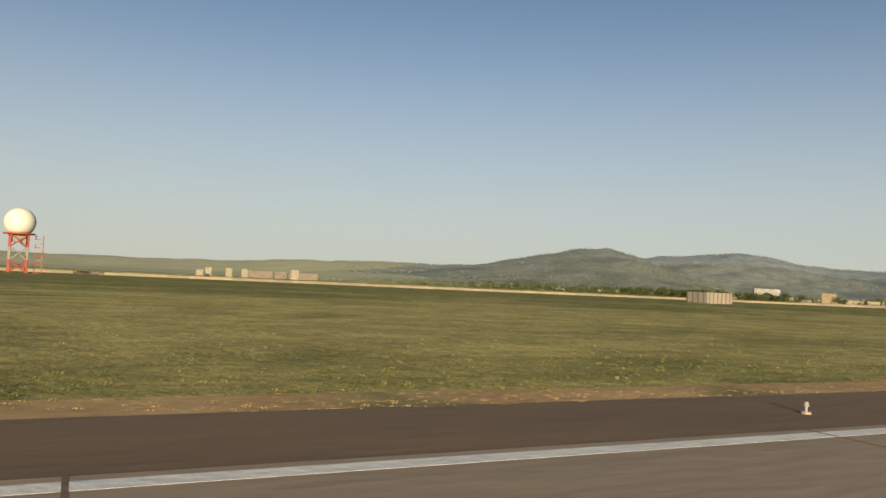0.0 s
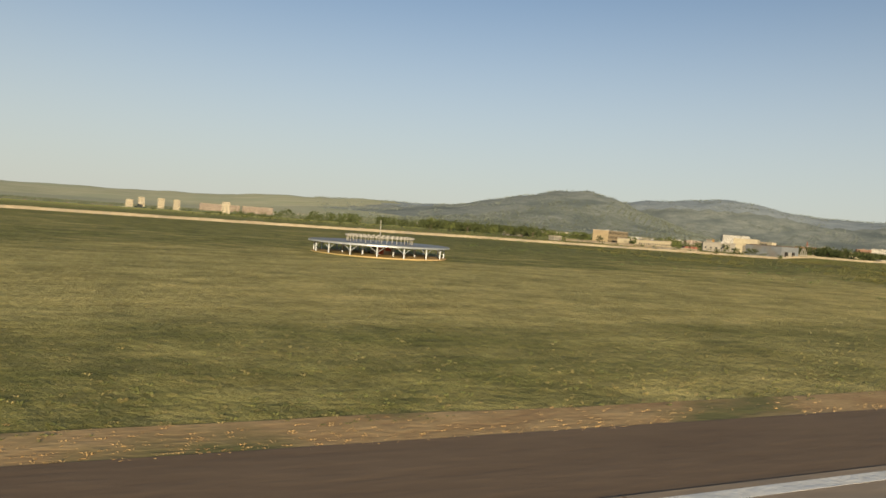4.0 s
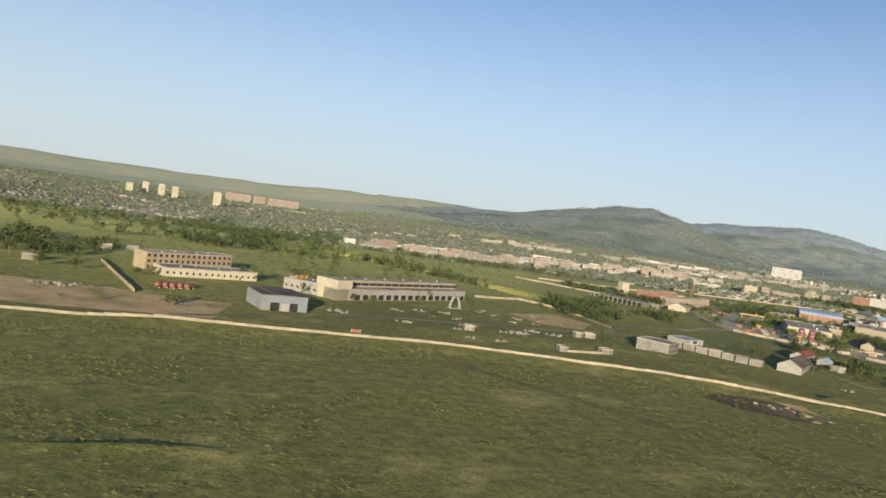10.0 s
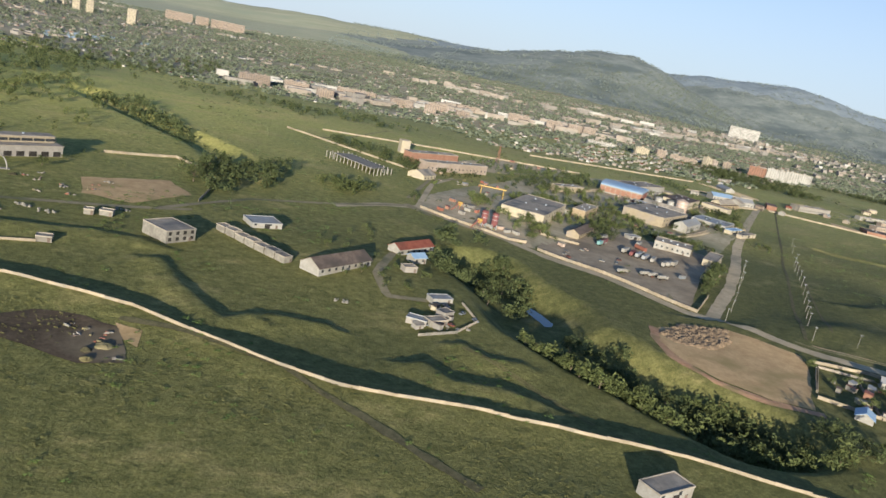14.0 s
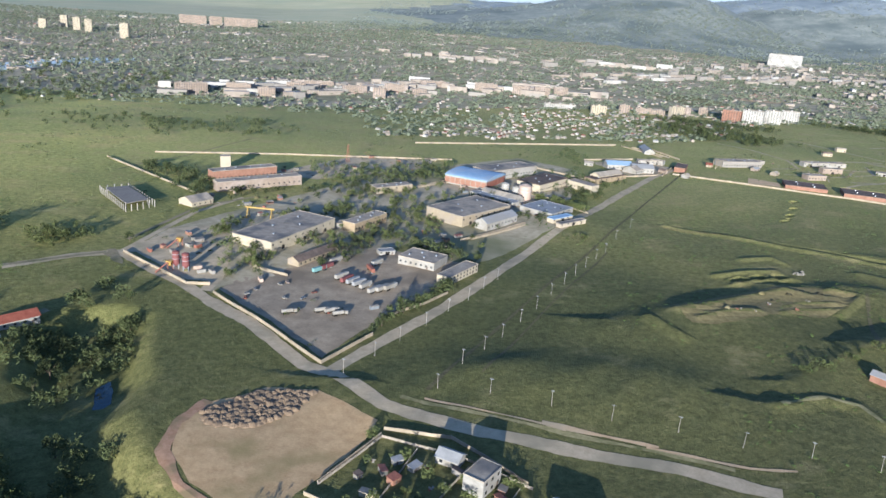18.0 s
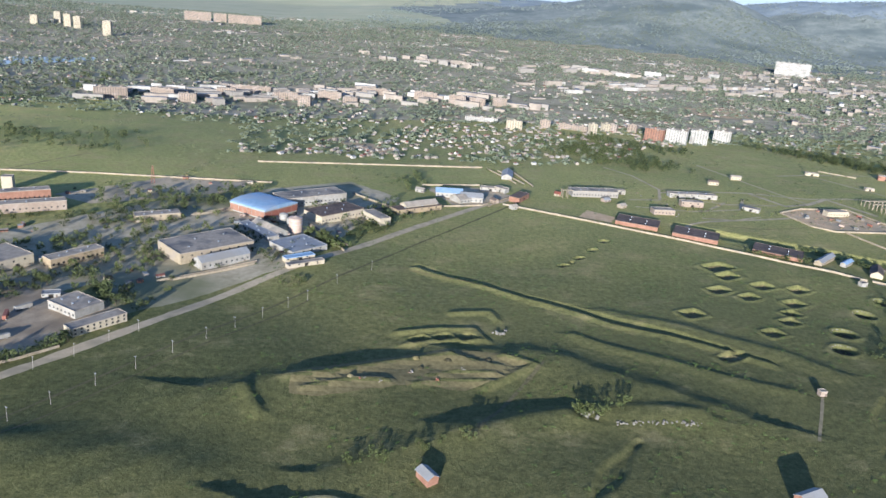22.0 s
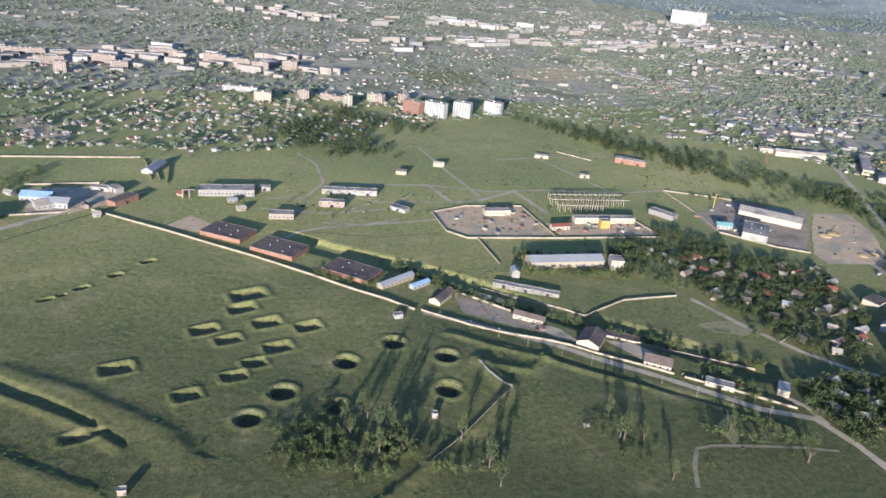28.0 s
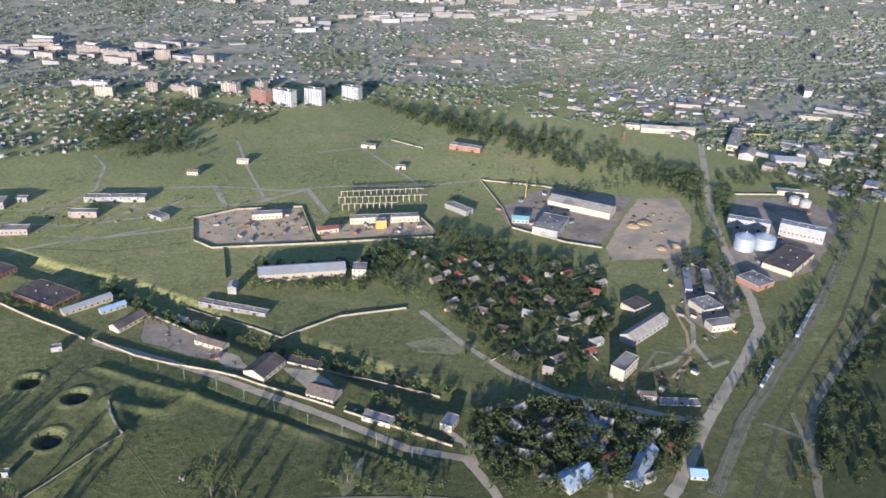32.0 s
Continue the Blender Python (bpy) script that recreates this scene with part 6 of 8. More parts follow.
block("small white flat-roofed depot office", 1871, 919, -48, 18, 10, 5.8, "white", "slab")
gabled("long pale metal shed standing in the meadow", 1901, 1008, 74, 42, 15, 4.5, "white", "pale_roof")
block("small brick gatehouse at the field corner", 1886, 882, 53, 34, 14, 6.3, "brick", "brown")
block("white vehicle depot shed with a grey roof", 1450, 518, -39, 31, 24, 5.9, "white", "slab", rows=1)
block("low lean-to beside the depot shed", 1425, 544, 10, 13, 8, 2.9, "white", "pale_roof")
block("two-storey roadside office with rows of windows", 1471, 490, 44, 41, 11, 5.6, "cream", "slab", rows=2)
trailer(1384, 490, -28, "white")
trailer(1399, 472, -28, "white")
trailer(1404, 463, -28, "white")
trailer(1410, 465, -28, "white")
trailer(1416, 467, -28, "white")
trailer(1383, 523, -28, "white")
trailer(1414, 517, -28, "white")
trailer(1387, 484, -28, "maroon")
trailer(1375, 509, -28, "maroon")
trailer(1391, 481, -28, "steel")
trailer(1395, 477, -28, "steel")
trailer(1369, 504, -28, "teal")
trailer(1407, 503, -150, "rust")
tank_truck(1344, 429, 15)
tank_truck(1365, 431, 15)
tank_truck(1371, 430, 15)
tank_truck(1376, 425, 15)
gantry_crane(1327, 646, -20)
silo(1268, 516, 2.6, 13, "maroon")
silo(1275, 511, 2.6, 13, "maroon")
hopper(1266, 567)
hopper(1264, 514)
block("long red-brick mill building with a lit cream front", 1326, 761, 23, 91, 14, 9.5, "pink", "slab", rows=1)
block("second long mill building with a dark flat roof", 1310, 796, 25, 72, 14, 11.8, "brick", "slab", rows=1)
block("square concrete tower of the mill", 1290, 843, 5, 11, 10, 14.7, "cream", "slab")
gabled("small pale storehouse beside the track", 1269, 693, 43, 24, 19, 4.4, "cream", "slab")
colonnade([(1179, 732), (1212, 662), (1234, 681), (1203, 742)])
lattice_tower(1433, 891, 22)
lattice_tower(2883, 1129, 20)
lattice_tower(2696, 1358, 20)

gabled("long low shed with a dull brown roof", 1367, 536, 45, 46, 11, 3.6, "beige", "brown")
rubble_heap(2293, 435, 9)
gantry_row([(1950, 898), (1965, 899)], 11)
wall_run([(1322, 520), (1346, 498)], 2.2)
wall_run([(1507, 581), (1572, 623)], 2.2)

wall_run([(1620, 745), (1657, 680)], 2.6)
wall_run([(1495, 764), (1548, 797)], 2.6)
wall_run([(1671, 879), (1712, 824), (1693, 807)], 2.4)
wall_run([(1766, 934), (1847, 946)], 2.4)
wall_run([(1837, 843), (1885, 902)], 2.4)
wall_run([(1554, 786), (1592, 743)], 2.4)
wall_run([(1895, 1043), (1915, 963)], 2.2)
wall_run([(1606, 618), (1633, 637)], 2.2)
block("long ochre depot building with a dark flat roof", 1743, 815, 27, 62, 16, 5.5, "ochre", "brown")
gabled("small hall with a grey metal roof", 1812, 868, 30, 34, 20, 5, "white", "slab")
block("low pale office beside the depot yard", 1857, 923, -12, 28, 10, 4.5, "white", "slab")
gabled("long grey-roofed store between the factory halls", 1579, 721, -52, 46, 13, 4.5, "white", "slab")
block("low yellow-fronted kiosk at the factory gate", 1616, 619, 26, 36, 6, 3.2, "cream", "slab")
patch([(1769, 924), (1842, 934), (1881, 901), (1833, 848), (1795, 835)], "grey")
patch([(1527, 773), (1550, 785), (1602, 699), (1603, 621), (1564, 689)], "grey", 0.09)
yard_clutter([(1532, 768), (1549, 779), (1593, 697), (1596, 637), (1563, 698)], 9, 51, "ckjl")
rubble_heap(834, 428, 8)
rubble_heap(841, 426, 7)
rubble_heap(687, 421, 7)
rubble_heap(695, 425, 7)
rubble_heap(680, 422, 6)
rubble_heap(689, 641, 5)
block("small ruined hut of pale stone blocks", 658, 516, 12, 9, 6, 3.2, "rubble", "slab")
block("small ruined hut of pale stone blocks", 707, 655, 12, 9, 6, 3.2, "rubble", "slab")
block("small ruined hut of pale stone blocks", 688, 643, 12, 9, 6, 3.2, "rubble", "slab")

# settlement beside the pit
block("white two-storey cubic house with a flat roof", 1417, 237, 43, 15, 10, 7.9, "white", "slab", rows=2)
gabled("low cottage with a pale patched roof", 1408, 256, -41, 11, 8, 3.6, "white", "pale_roof")
gabled("small shed with a light blue metal roof", 1353, 223, 40, 10, 8, 2.4, "white", "blue")
gabled("long cottage with a rusty red roof", 1390, 213, -36, 22, 10, 2.9, "white", "red")
gabled("small outhouse with a rusty red roof", 1413, 210, -32, 6, 7, 2.4, "white", "red")
gabled("long farm building with a white roof", 1451, 212, -49, 23, 9, 3.0, "white", "pale_roof")
gabled("cottage with a dark red roof", 1417, 199, 6, 11, 16, 3.3, "white", "red")

# meadow with earthworks
gabled("small red-brick hut with a pale broken roof", 1684, 304, 27, 7, 11, 4.4, "brick", "pale_roof")
gabled("derelict long brick shed with a pale broken roof", 1890, 273, 18, 16, 8, 6.0, "brick", "pale_roof")
block("tiny brick meter hut at the end of a path", 1978, 387, 3, 5, 4, 3.7, "pink", "slab")
block("tiny white transformer hut on the meadow", 2180, 451, -4, 4, 4, 4.0, "white", "slab")
block("tiny white transformer hut on the meadow", 2172, 598, 13, 8, 5, 4.0, "white", "slab")
square_pit(2039, 646, 30, 21, 3.0, 20)
square_pit(2035, 619, 22, 16, 3.0, 20)
square_pit(2006, 583, 21, 15, 3.0, 20)
square_pit(2027, 565, 19, 13, 3.0, 20)
square_pit(2057, 592, 22, 15, 3.0, 20)
square_pit(2092, 586, 20, 14, 3.0, 20)
square_pit(2067, 554, 21, 14, 3.0, 20)
square_pit(2049, 531, 17, 12, 3.0, 20)
square_pit(2035, 512, 18, 12, 3.0, 20)
square_pit(2003, 487, 18, 13, 3.0, 20)
square_pit(1948, 524, 22, 15, 3.0, 20)
square_pit(1868, 639, 12, 7, 2.4, 35)
square_pit(1879, 647, 8, 5, 2.4, 35)
square_pit(1892, 661, 13, 8, 2.4, 35)
square_pit(1916, 687, 13, 8, 2.4, 35)
square_pit(1940, 718, 14, 8, 2.4, 35)
square_pit(1701, 471, 14, 11, 2.8, 20)
square_pit(1720, 473, 14, 11, 2.8, 20)
square_pit(1738, 474, 14, 11, 2.8, 20)
square_pit(1942, 444, 24, 11, 2.6, 20)
round_pit(2163, 555, 9.5, 3.0)
round_pit(2121, 528, 9.5, 3.0)
round_pit(2204, 529, 9.3, 3.0)
round_pit(2071, 488, 10.2, 3.0)
round_pit(2197, 484, 9.6, 3.0)
round_pit(2111, 467, 9.5, 3.0)
round_pit(2048, 457, 9.6, 3.0)
round_pit(2146, 420, 9.8, 3.0)
rubble_heap(1765, 485, 9)
rubble_heap(1795, 364, 9)
road([(1601, 285), (1618, 288), (1634, 289), (1648, 280), (1647, 262)], 3.0, "dry_grass")
rubble_bank([(1810, 354), (1867, 349)])

# yard clutter
yard_clutter([(2712, 750), (2755, 812), (2800, 870), (2850, 872), (2838, 814), (2796, 745), (2764, 722)], 16, 41, "sskj")
yard_clutter([(2254, 861), (2297, 881), (2369, 882), (2382, 803), (2332, 796), (2278, 800)], 46, 1, "cjlsj")
yard_clutter([(2389, 831), (2507, 841), (2518, 807), (2393, 802)], 26, 2, "cjksl")
yard_clutter([(2609, 864), (2686, 924), (2737, 892), (2666, 771), (2614, 815)], 24, 3, "cjlsk")
yard_clutter([(2929, 863), (3014, 818), (2888, 673), (2831, 678)], 18, 4, "cjkl")
yard_clutter([(2234, 651), (2277, 614), (2302, 584), (2260, 601)], 9, 5, "kjl")
yard_clutter([(2288, 593), (2327, 565), (2354, 542), (2346, 531), (2288, 576)], 8, 6, "kjl")
yard_clutter([(2397, 510), (2438, 488), (2460, 462), (2432, 469), (2400, 493)], 8, 7, "kjl")
yard_clutter([(1304, 479), (1333, 422), (1359, 372), (1405, 426), (1366, 484), (1322, 497)], 12, 8, "ckkk")
yard_clutter([(1240, 549), (1276, 499), (1299, 498), (1297, 541), (1272, 605)], 16, 9, "cjsl")
yard_clutter([(1433, 573), (1478, 622), (1507, 588), (1464, 536)], 12, 10, "cjkl")
yard_clutter([(1592, 739), (1662, 730), (1635, 679), (1583, 682)], 12, 11, "cjkl")
yard_clutter([(1274, 725), (1373, 753), (1379, 677), (1307, 648)], 16, 12, "jslc")
yard_clutter([(1153, 316), (1183, 331), (1186, 299), (1150, 294)], 12, 13, "jlk")
yard_clutter([(1353, 245), (1381, 274), (1433, 233), (1405, 209), (1371, 217)], 22, 14, "ljl")
yard_clutter([(1615, 405), (1657, 424), (1721, 444), (1763, 437), (1766, 423), (1709, 407), (1628, 393)], 10, 18, "jjs")
yard_clutter([(2766, 740), (2826, 692), (2788, 588), (2741, 540), (2701, 558), (2731, 638)], 22, 19, "cljkl")
yard_clutter([(2602, 493), (2637, 497), (2675, 525), (2691, 506), (2663, 479), (2616, 481)], 14, 20, "jlk")
yard_clutter([(1459, 960), (1548, 945), (1559, 861), (1448, 823)], 14, 21, "jsl")
yard_clutter([(1315, 840), (1394, 878), (1445, 851), (1386, 766), (1352, 815)], 12, 22, "jls")
yard_clutter([(875, 467), (917, 489), (996, 522), (1026, 482), (967, 435), (901, 412)], 16, 23, "jsj")
yard_clutter([(1006, 273), (1025, 267), (1025, 244), (1015, 242)], 9, 24, "jsj")
yard_clutter([(1537, 774), (1601, 765), (1580, 693), (1547, 737)], 10, 15, "ljkc")
yard_clutter([(2027, 956), (2186, 936), (2213, 848), (2068, 823)], 16, 16, "jsj")
yard_clutter([(2505, 473), (2568, 476), (2643, 439), (2597, 386), (2503, 399)], 14, 17, "jls")
rubble_heap(882, 461, 5)
rubble_heap(900, 467, 5)
rubble_heap(919, 469, 5)
rubble_heap(977, 475, 5)
rubble_heap(998, 499, 5)
rubble_heap(900, 375, 5)
rubble_heap(919, 374, 5)
rubble_heap(1121, 325, 5)
rubble_heap(1170, 325, 5)
rubble_heap(1169, 298, 5)
rubble_heap(1012, 439, 5)
rubble_heap(961, 427, 5)
garden_fence([(1349, 248), (1381, 280), (1410, 261), (1439, 233)])
garden_fence([(1395, 267), (1364, 222)])
garden_fence([(1415, 250), (1375, 206)])
garden_fence([(1433, 233), (1399, 195)])
garden_fence([(1149, 289), (1169, 293), (1185, 307), (1185, 331)])
garden_fence([(2496, 723), (2530, 659), (2551, 584), (2573, 520)])
garden_fence([(2565, 737), (2586, 653), (2602, 578), (2616, 532)])
garden_fence([(2506, 618), (2556, 645), (2633, 672), (2677, 693)])
garden_fence([(2525, 542), (2581, 580), (2654, 602)])

# power poles
power_pole(1370, 346, 9)
power_pole(1390, 365, 9)
power_pole(1408, 384, 9)
power_pole(1429, 406, 9)
power_pole(1449, 428, 9)
power_pole(1468, 447, 9)
power_pole(1485, 467, 9)
power_pole(1501, 484, 9)
power_pole(1417, 321, 9.5)
power_pole(1437, 346, 9.5)
power_pole(1456, 366, 9.5)
power_pole(1473, 384, 9.5)
power_pole(1492, 405, 9.5)
power_pole(1511, 426, 9.5)
power_pole(1530, 448, 9.5)
power_pole(1549, 470, 9.5)
power_pole(1567, 491, 9.5)
power_pole(1585, 512, 9.5)
power_pole(1604, 533, 9.5)
power_pole(1619, 547, 9.5)
power_pole(1644, 579, 9.5)
power_pole(1676, 614, 9.5)
power_pole(1443, 311, 9.5)
power_pole(1472, 297, 9.5)
power_pole(1499, 282, 9.5)
power_pole(1528, 267, 9.5)
power_pole(1555, 252, 9.5)
power_pole(1583, 238, 9.5)
power_pole(1609, 223, 9.5)
power_pole(2210, 595, 9)
power_pole(2234, 575, 9)
power_pole(2257, 561, 9)
power_pole(2279, 545, 9)
power_pole(2305, 529, 9)
power_pole(2326, 514, 9)
power_pole(2349, 499, 9)
power_pole(2373, 479, 9)
power_pole(2397, 464, 9)
power_pole(2420, 449, 9)
power_pole(2443, 433, 9)

# barracks row and walled compounds
barrack("long red-brick barrack with a dark flat roof", 2011, 790, 60, 33, 50, 4.4)
barrack("long red-brick barrack with a dark flat roof", 2066, 748, 58, 34, 51, 4.3)
barrack("long red-brick barrack with a dark flat roof", 2138, 694, 54, 31, 52, 4.2)
gabled("row of sheds with pale metal roofs", 2179, 669, 37, 44, 8, 4.6, "beige", "pale_roof")
gabled("small shed with a blue plastic roof", 2202, 663, 35, 23, 6, 4.0, "white", "blue")
gabled("cream service building with a brown roof", 2220, 638, 52, 31, 12, 4.3, "cream", "brown")
gabled("brown-roofed garage in the courtyard", 2295, 594, -33, 29, 9, 4.2, "cream", "brown")
gabled("workshop with a broad dark brown roof", 2340, 551, -36, 20, 28, 4.9, "cream", "brown")
gabled("colonnaded hall with a dark roof", 2386, 512, -30, 23, 16, 4.3, "cream", "brown")
block("cream two-storey house with a pale flat roof", 2475, 464, 56, 14, 9, 5.9, "cream", "pale_roof", rows=1)
gabled("long pale barrack with a broad pale gable roof", 2371, 714, 3, 85, 20, 7.4, "beige", "pale_roof")
block("pale three-storey end block of the barrack", 2428, 707, -10, 14, 16, 10.5, "cream", "slab", rows=3)
gabled("small white house with a pale roof", 2306, 685, -6, 8, 12, 7.1, "white", "pale_roof")
block("long roofless grey stone ruin", 2309, 652, -25, 67, 8, 4.0, "rubble", "slab")
block("low cream building inside a walled compound", 2332, 862, 4, 34, 10, 6.6, "cream", "slab", rows=1)
block("long cream building inside a walled compound", 2467, 840, 1, 81, 10, 7.4, "cream", "slab", rows=1)
block("square yellow tower building in a yard", 2461, 823, 2, 12, 8, 10.0, "yellow", "slab")
gabled("small cream shed with a red roof", 2400, 816, 10, 24, 8, 5.0, "cream", "red")
gantry_row([(2417, 897), (2526, 898)], 9)
gantry_row([(2420, 875), (2487, 875)], 9)
gantry_row([(2421, 919), (2526, 923)], 8)
block("long ruined grey concrete hall", 2000, 919, 2, 66, 20, 8.0, "concrete", "slab", rows=1)
block("long grey shed on the meadow", 2152, 929, -4, 70, 12, 6.0, "white", "slab")
block("low pink brick storehouse", 2127, 882, -5, 31, 10, 7.2, "pink", "slab")
block("low pink brick storehouse", 2067, 842, -2, 28, 14, 6.1, "pink", "slab", rows=1)
block("white cottage on the meadow", 2045, 935, -4, 15, 8, 5.2, "white", "slab")
block("low ruined building by the path", 2210, 871, -41, 22, 12, 4.3, "white", "slab")
block("long narrow grey concrete store", 2561, 865, 36, 13, 36, 6.0, "concrete", "slab")
gabled("long factory shed with a grey sheet roof", 2717, 860, 53, 30, 80, 8.0, "cream", "slab")
block("white hall with a flat grey roof", 2658, 802, 56, 48, 30, 9.3, "white", "slab")
gabled("green-roofed shed in the works yard", 2628, 826, -14, 20, 10, 5.2, "white", "teal")
tower_crane(2656, 902)
sand_heap(2762, 803, 11)
sand_heap(2780, 810, 11)
sand_heap(2769, 740, 8)
sand_heap(2789, 745, 8)
patch([(2290, 592), (2319, 572), (2330, 548), (2309, 557)], "grey")
patch([(2354, 553), (2379, 547), (2398, 518), (2380, 512)], "grey")
block("ruined low brick building in the green field", 2618, 1101, -30, 49, 12, 7.5, "brick", "slab")
block("small pale hut in the green field", 2473, 1121, -18, 22, 8, 4.7, "cream", "slab")
block("small pale hut in the green field", 2509, 1022, -13, 14, 7, 4.4, "cream", "slab")
gabled("small garden house beside the green field", 2231, 1016, -12, 15, 7, 5.0, "cream", "brown")
gabled("small garden house beside the green field", 2293, 1058, -12, 16, 7, 5.2, "cream", "slab")
block("narrow grey yard store between the walls", 2268, 639, -36, 29, 8, 3.3, "concrete", "slab")
block("low flat-roofed garage row in the courtyard", 2370, 558, -29, 31, 10, 3.5, "cream", "brown")
block("low flat-roofed store beside the road", 2424, 476, -32, 23, 9, 3.6, "cream", "slab")

# grain silos and works by the railway
grain_silo(2865, 731)
grain_silo(2888, 728)
block("tall white grain elevator building", 2901, 784, -29, 48, 12, 12.0, "white", "pale_roof")
block("white mill building with a flat roof", 2951, 752, -38, 49, 14, 16.0, "white", "pale_roof", rows=1)
block("dark-roofed low hall of the works", 2896, 692, 37, 68, 32, 6.0, "cream", "brown")
block("brick shed with a dark roof beside the road", 2831, 650, 22, 26, 27, 5.7, "brick", "slab")
silo(3019, 845, 7, 9, "white")
silo(3011, 857, 7, 9, "white")
block("small grey house near the road", 2748, 571, 6, 24, 12, 6.9, "cream", "slab", rows=1)
block("grey sheds beside the road", 2753, 607, 14, 24, 22, 6.0, "cream", "slab")
gabled("long grey-roofed shed with a lit side wall", 2674, 571, 34, 58, 14, 6.6, "white", "slab")
block("cream two-storey house with a brown roof", 2684, 614, 27, 23, 17, 5.9, "cream", "brown", rows=1)
block("cream two-storey house with a flat roof", 2631, 514, 42, 27, 12, 11.2, "cream", "slab", rows=2)
gabled("long shed with a pale bluish metal roof", 2598, 402, 50, 44, 11, 4.2, "white", "ice_blue")
block("rambling grey-roofed building among trees", 2572, 434, -16, 20, 24, 3.5, "cream", "pale_roof")
gabled("small blue-roofed garage by the road", 2634, 391, -13, 11, 9, 3.4, "white", "blue")
block("white bus shelter on the verge", 2637, 478, -16, 9, 5, 3.4, "white", "slab")
block("long grey hall of the railway works", 3075, 1121, 55, 110, 17, 9, "cream", "slab")
gabled("white-fronted store of the railway works", 3053, 1045, 52, 38, 22, 8, "white", "slab")
gabled("broad white store with a pale roof", 3099, 1010, -14, 44, 26, 8, "white", "pale_roof")
block("grey hall with a dull flat roof", 3168, 1033, 70, 66, 18, 9, "cream", "slab")
gabled("long cream depot with a grey roof", 2983, 1180, -14, 90, 14, 8, "cream", "slab")
block("small cream office of the depot", 2933, 1207, -14, 26, 12, 8, "cream", "slab")
block("long low workshop near the tracks", 3311, 1253, -20, 60, 15, 7, "beige", "slab")
block("low yard office beside the silos", 3026, 886, -20, 40, 12, 6, "cream", "slab")
block("long narrow row of grey stores", 2778, 652, 68, 52, 9, 5, "concrete", "slab")
block("row of parked tank trailers under a pale canopy", 2760, 660, 68, 48, 7, 4, "white", "pale_roof")
gabled("broad ramshackle house with a pale patched roof", 2548, 398, 30, 26, 16, 4, "white", "ice_blue")
block("rambling pale-roofed workshop among trees", 2577, 444, 20, 22, 26, 4, "white", "pale_roof")
block("concrete foundation slab in the grass", 2659, 470, -10, 32, 9, 0.5, "concrete", "slab")
gabled("small rust-roofed hut on the verge", 2637, 480, -8, 12, 9, 3, "cream", "brown")
gantry_crane(3127, 1131, -14)
railway([(3318, 1078), (3157, 910), (2974, 707), (2853, 581), (2769, 506), (2702, 445), (2657, 395), (2637, 372)])
wagon_row([(2734, 478), (2771, 514)])
wagon_row([(2811, 546), (2873, 607)])

# apartment blocks
flats("pink concrete apartment block with rows of windows", 1185, 1722, 20, 68, 13, 23.6, "pink")
flats("pink concrete apartment block with rows of windows", 1286, 1775, -20, 58, 13, 20.3, "pink")
flats("pink concrete apartment block with rows of windows", 1345, 1732, 3, 38, 13, 18.7, "pink")
flats("pink concrete apartment block with rows of windows", 1416, 1854, 0, 44, 13, 18.7, "pink")
flats("pink concrete apartment block with rows of windows", 1461, 1947, 0, 108, 13, 13.7, "pink")
flats("pink concrete apartment block with rows of windows", 1555, 1830, 6, 59, 13, 17.4, "pink")
flats("pink concrete apartment block with rows of windows", 1602, 1737, -17, 29, 13, 23.5, "pink")
flats("pink concrete apartment block with rows of windows", 1663, 1858, -19, 59, 13, 17.8, "pink")
flats("pink concrete apartment block with rows of windows", 1708, 1796, 1, 34, 13, 14.5, "pink")
flats("pink concrete apartment block with rows of windows", 1777, 1953, 1, 65, 13, 15.8, "pink")
flats("pink concrete apartment block with rows of windows", 1904, 1884, -22, 59, 13, 18.5, "pink")
flats("pink concrete apartment block with rows of windows", 1971, 1802, -24, 42, 13, 22.4, "pink")
flats("pink concrete apartment block with rows of windows", 2012, 1763, -12, 38, 13, 23.6, "pink")
flats("pink concrete apartment block with rows of windows", 2077, 1801, -11, 35, 13, 19.7, "pink")
flats("pink concrete apartment block with rows of windows", 2104, 1497, -16, 22, 13, 16.9, "pink")
flats("pink concrete apartment block with rows of windows", 2164, 1488, -35, 62, 13, 10.4, "pink")
flats("pink concrete apartment block with rows of windows", 2251, 1487, -36, 19, 13, 15.9, "pink")
flats("pink concrete apartment block with rows of windows", 2301, 1499, -37, 19, 13, 16.1, "pink")
flats("long low bright white apartment block", 1980, 1560, -14, 70, 13, 9.4, "town_pale")
flats("tall orange-red brick apartment tower", 2305, 1397, -43, 37, 16, 25.4, "brick")
flats("bright white high apartment block", 2346, 1382, -40, 41, 16, 27.8, "town_pale")
flats("bright white high apartment block", 2399, 1390, -29, 34, 16, 28.2, "town_pale")
flats("bright white high apartment block", 2468, 1421, -34, 35, 16, 25.1, "town_pale")
flats("huge bright white slab building on the far hillside", 3873, 3322, -33, 156, 30, 59.9, "town_pale")
flats("slim cream concrete apartment tower", 2184, 1429, 9, 14, 12, 23.4, "cream")
flats("slim cream concrete apartment tower", 2236, 1488, 11, 18, 12, 17.1, "cream")
flats("slim cream concrete apartment tower", 2027, 1461, -12, 32, 12, 18.6, "cream")
flats("slim cream concrete apartment tower", 2407, 1394, -17, 13, 12, 18.9, "cream")
flats("distant slim cream apartment tower", 486, 3422, -5, 29, 16, 36.1, "cream")
flats("distant slim cream apartment tower", 541, 3540, -6, 27, 16, 47.6, "cream")
flats("distant slim cream apartment tower", 612, 3429, -3, 27, 16, 48.8, "cream")
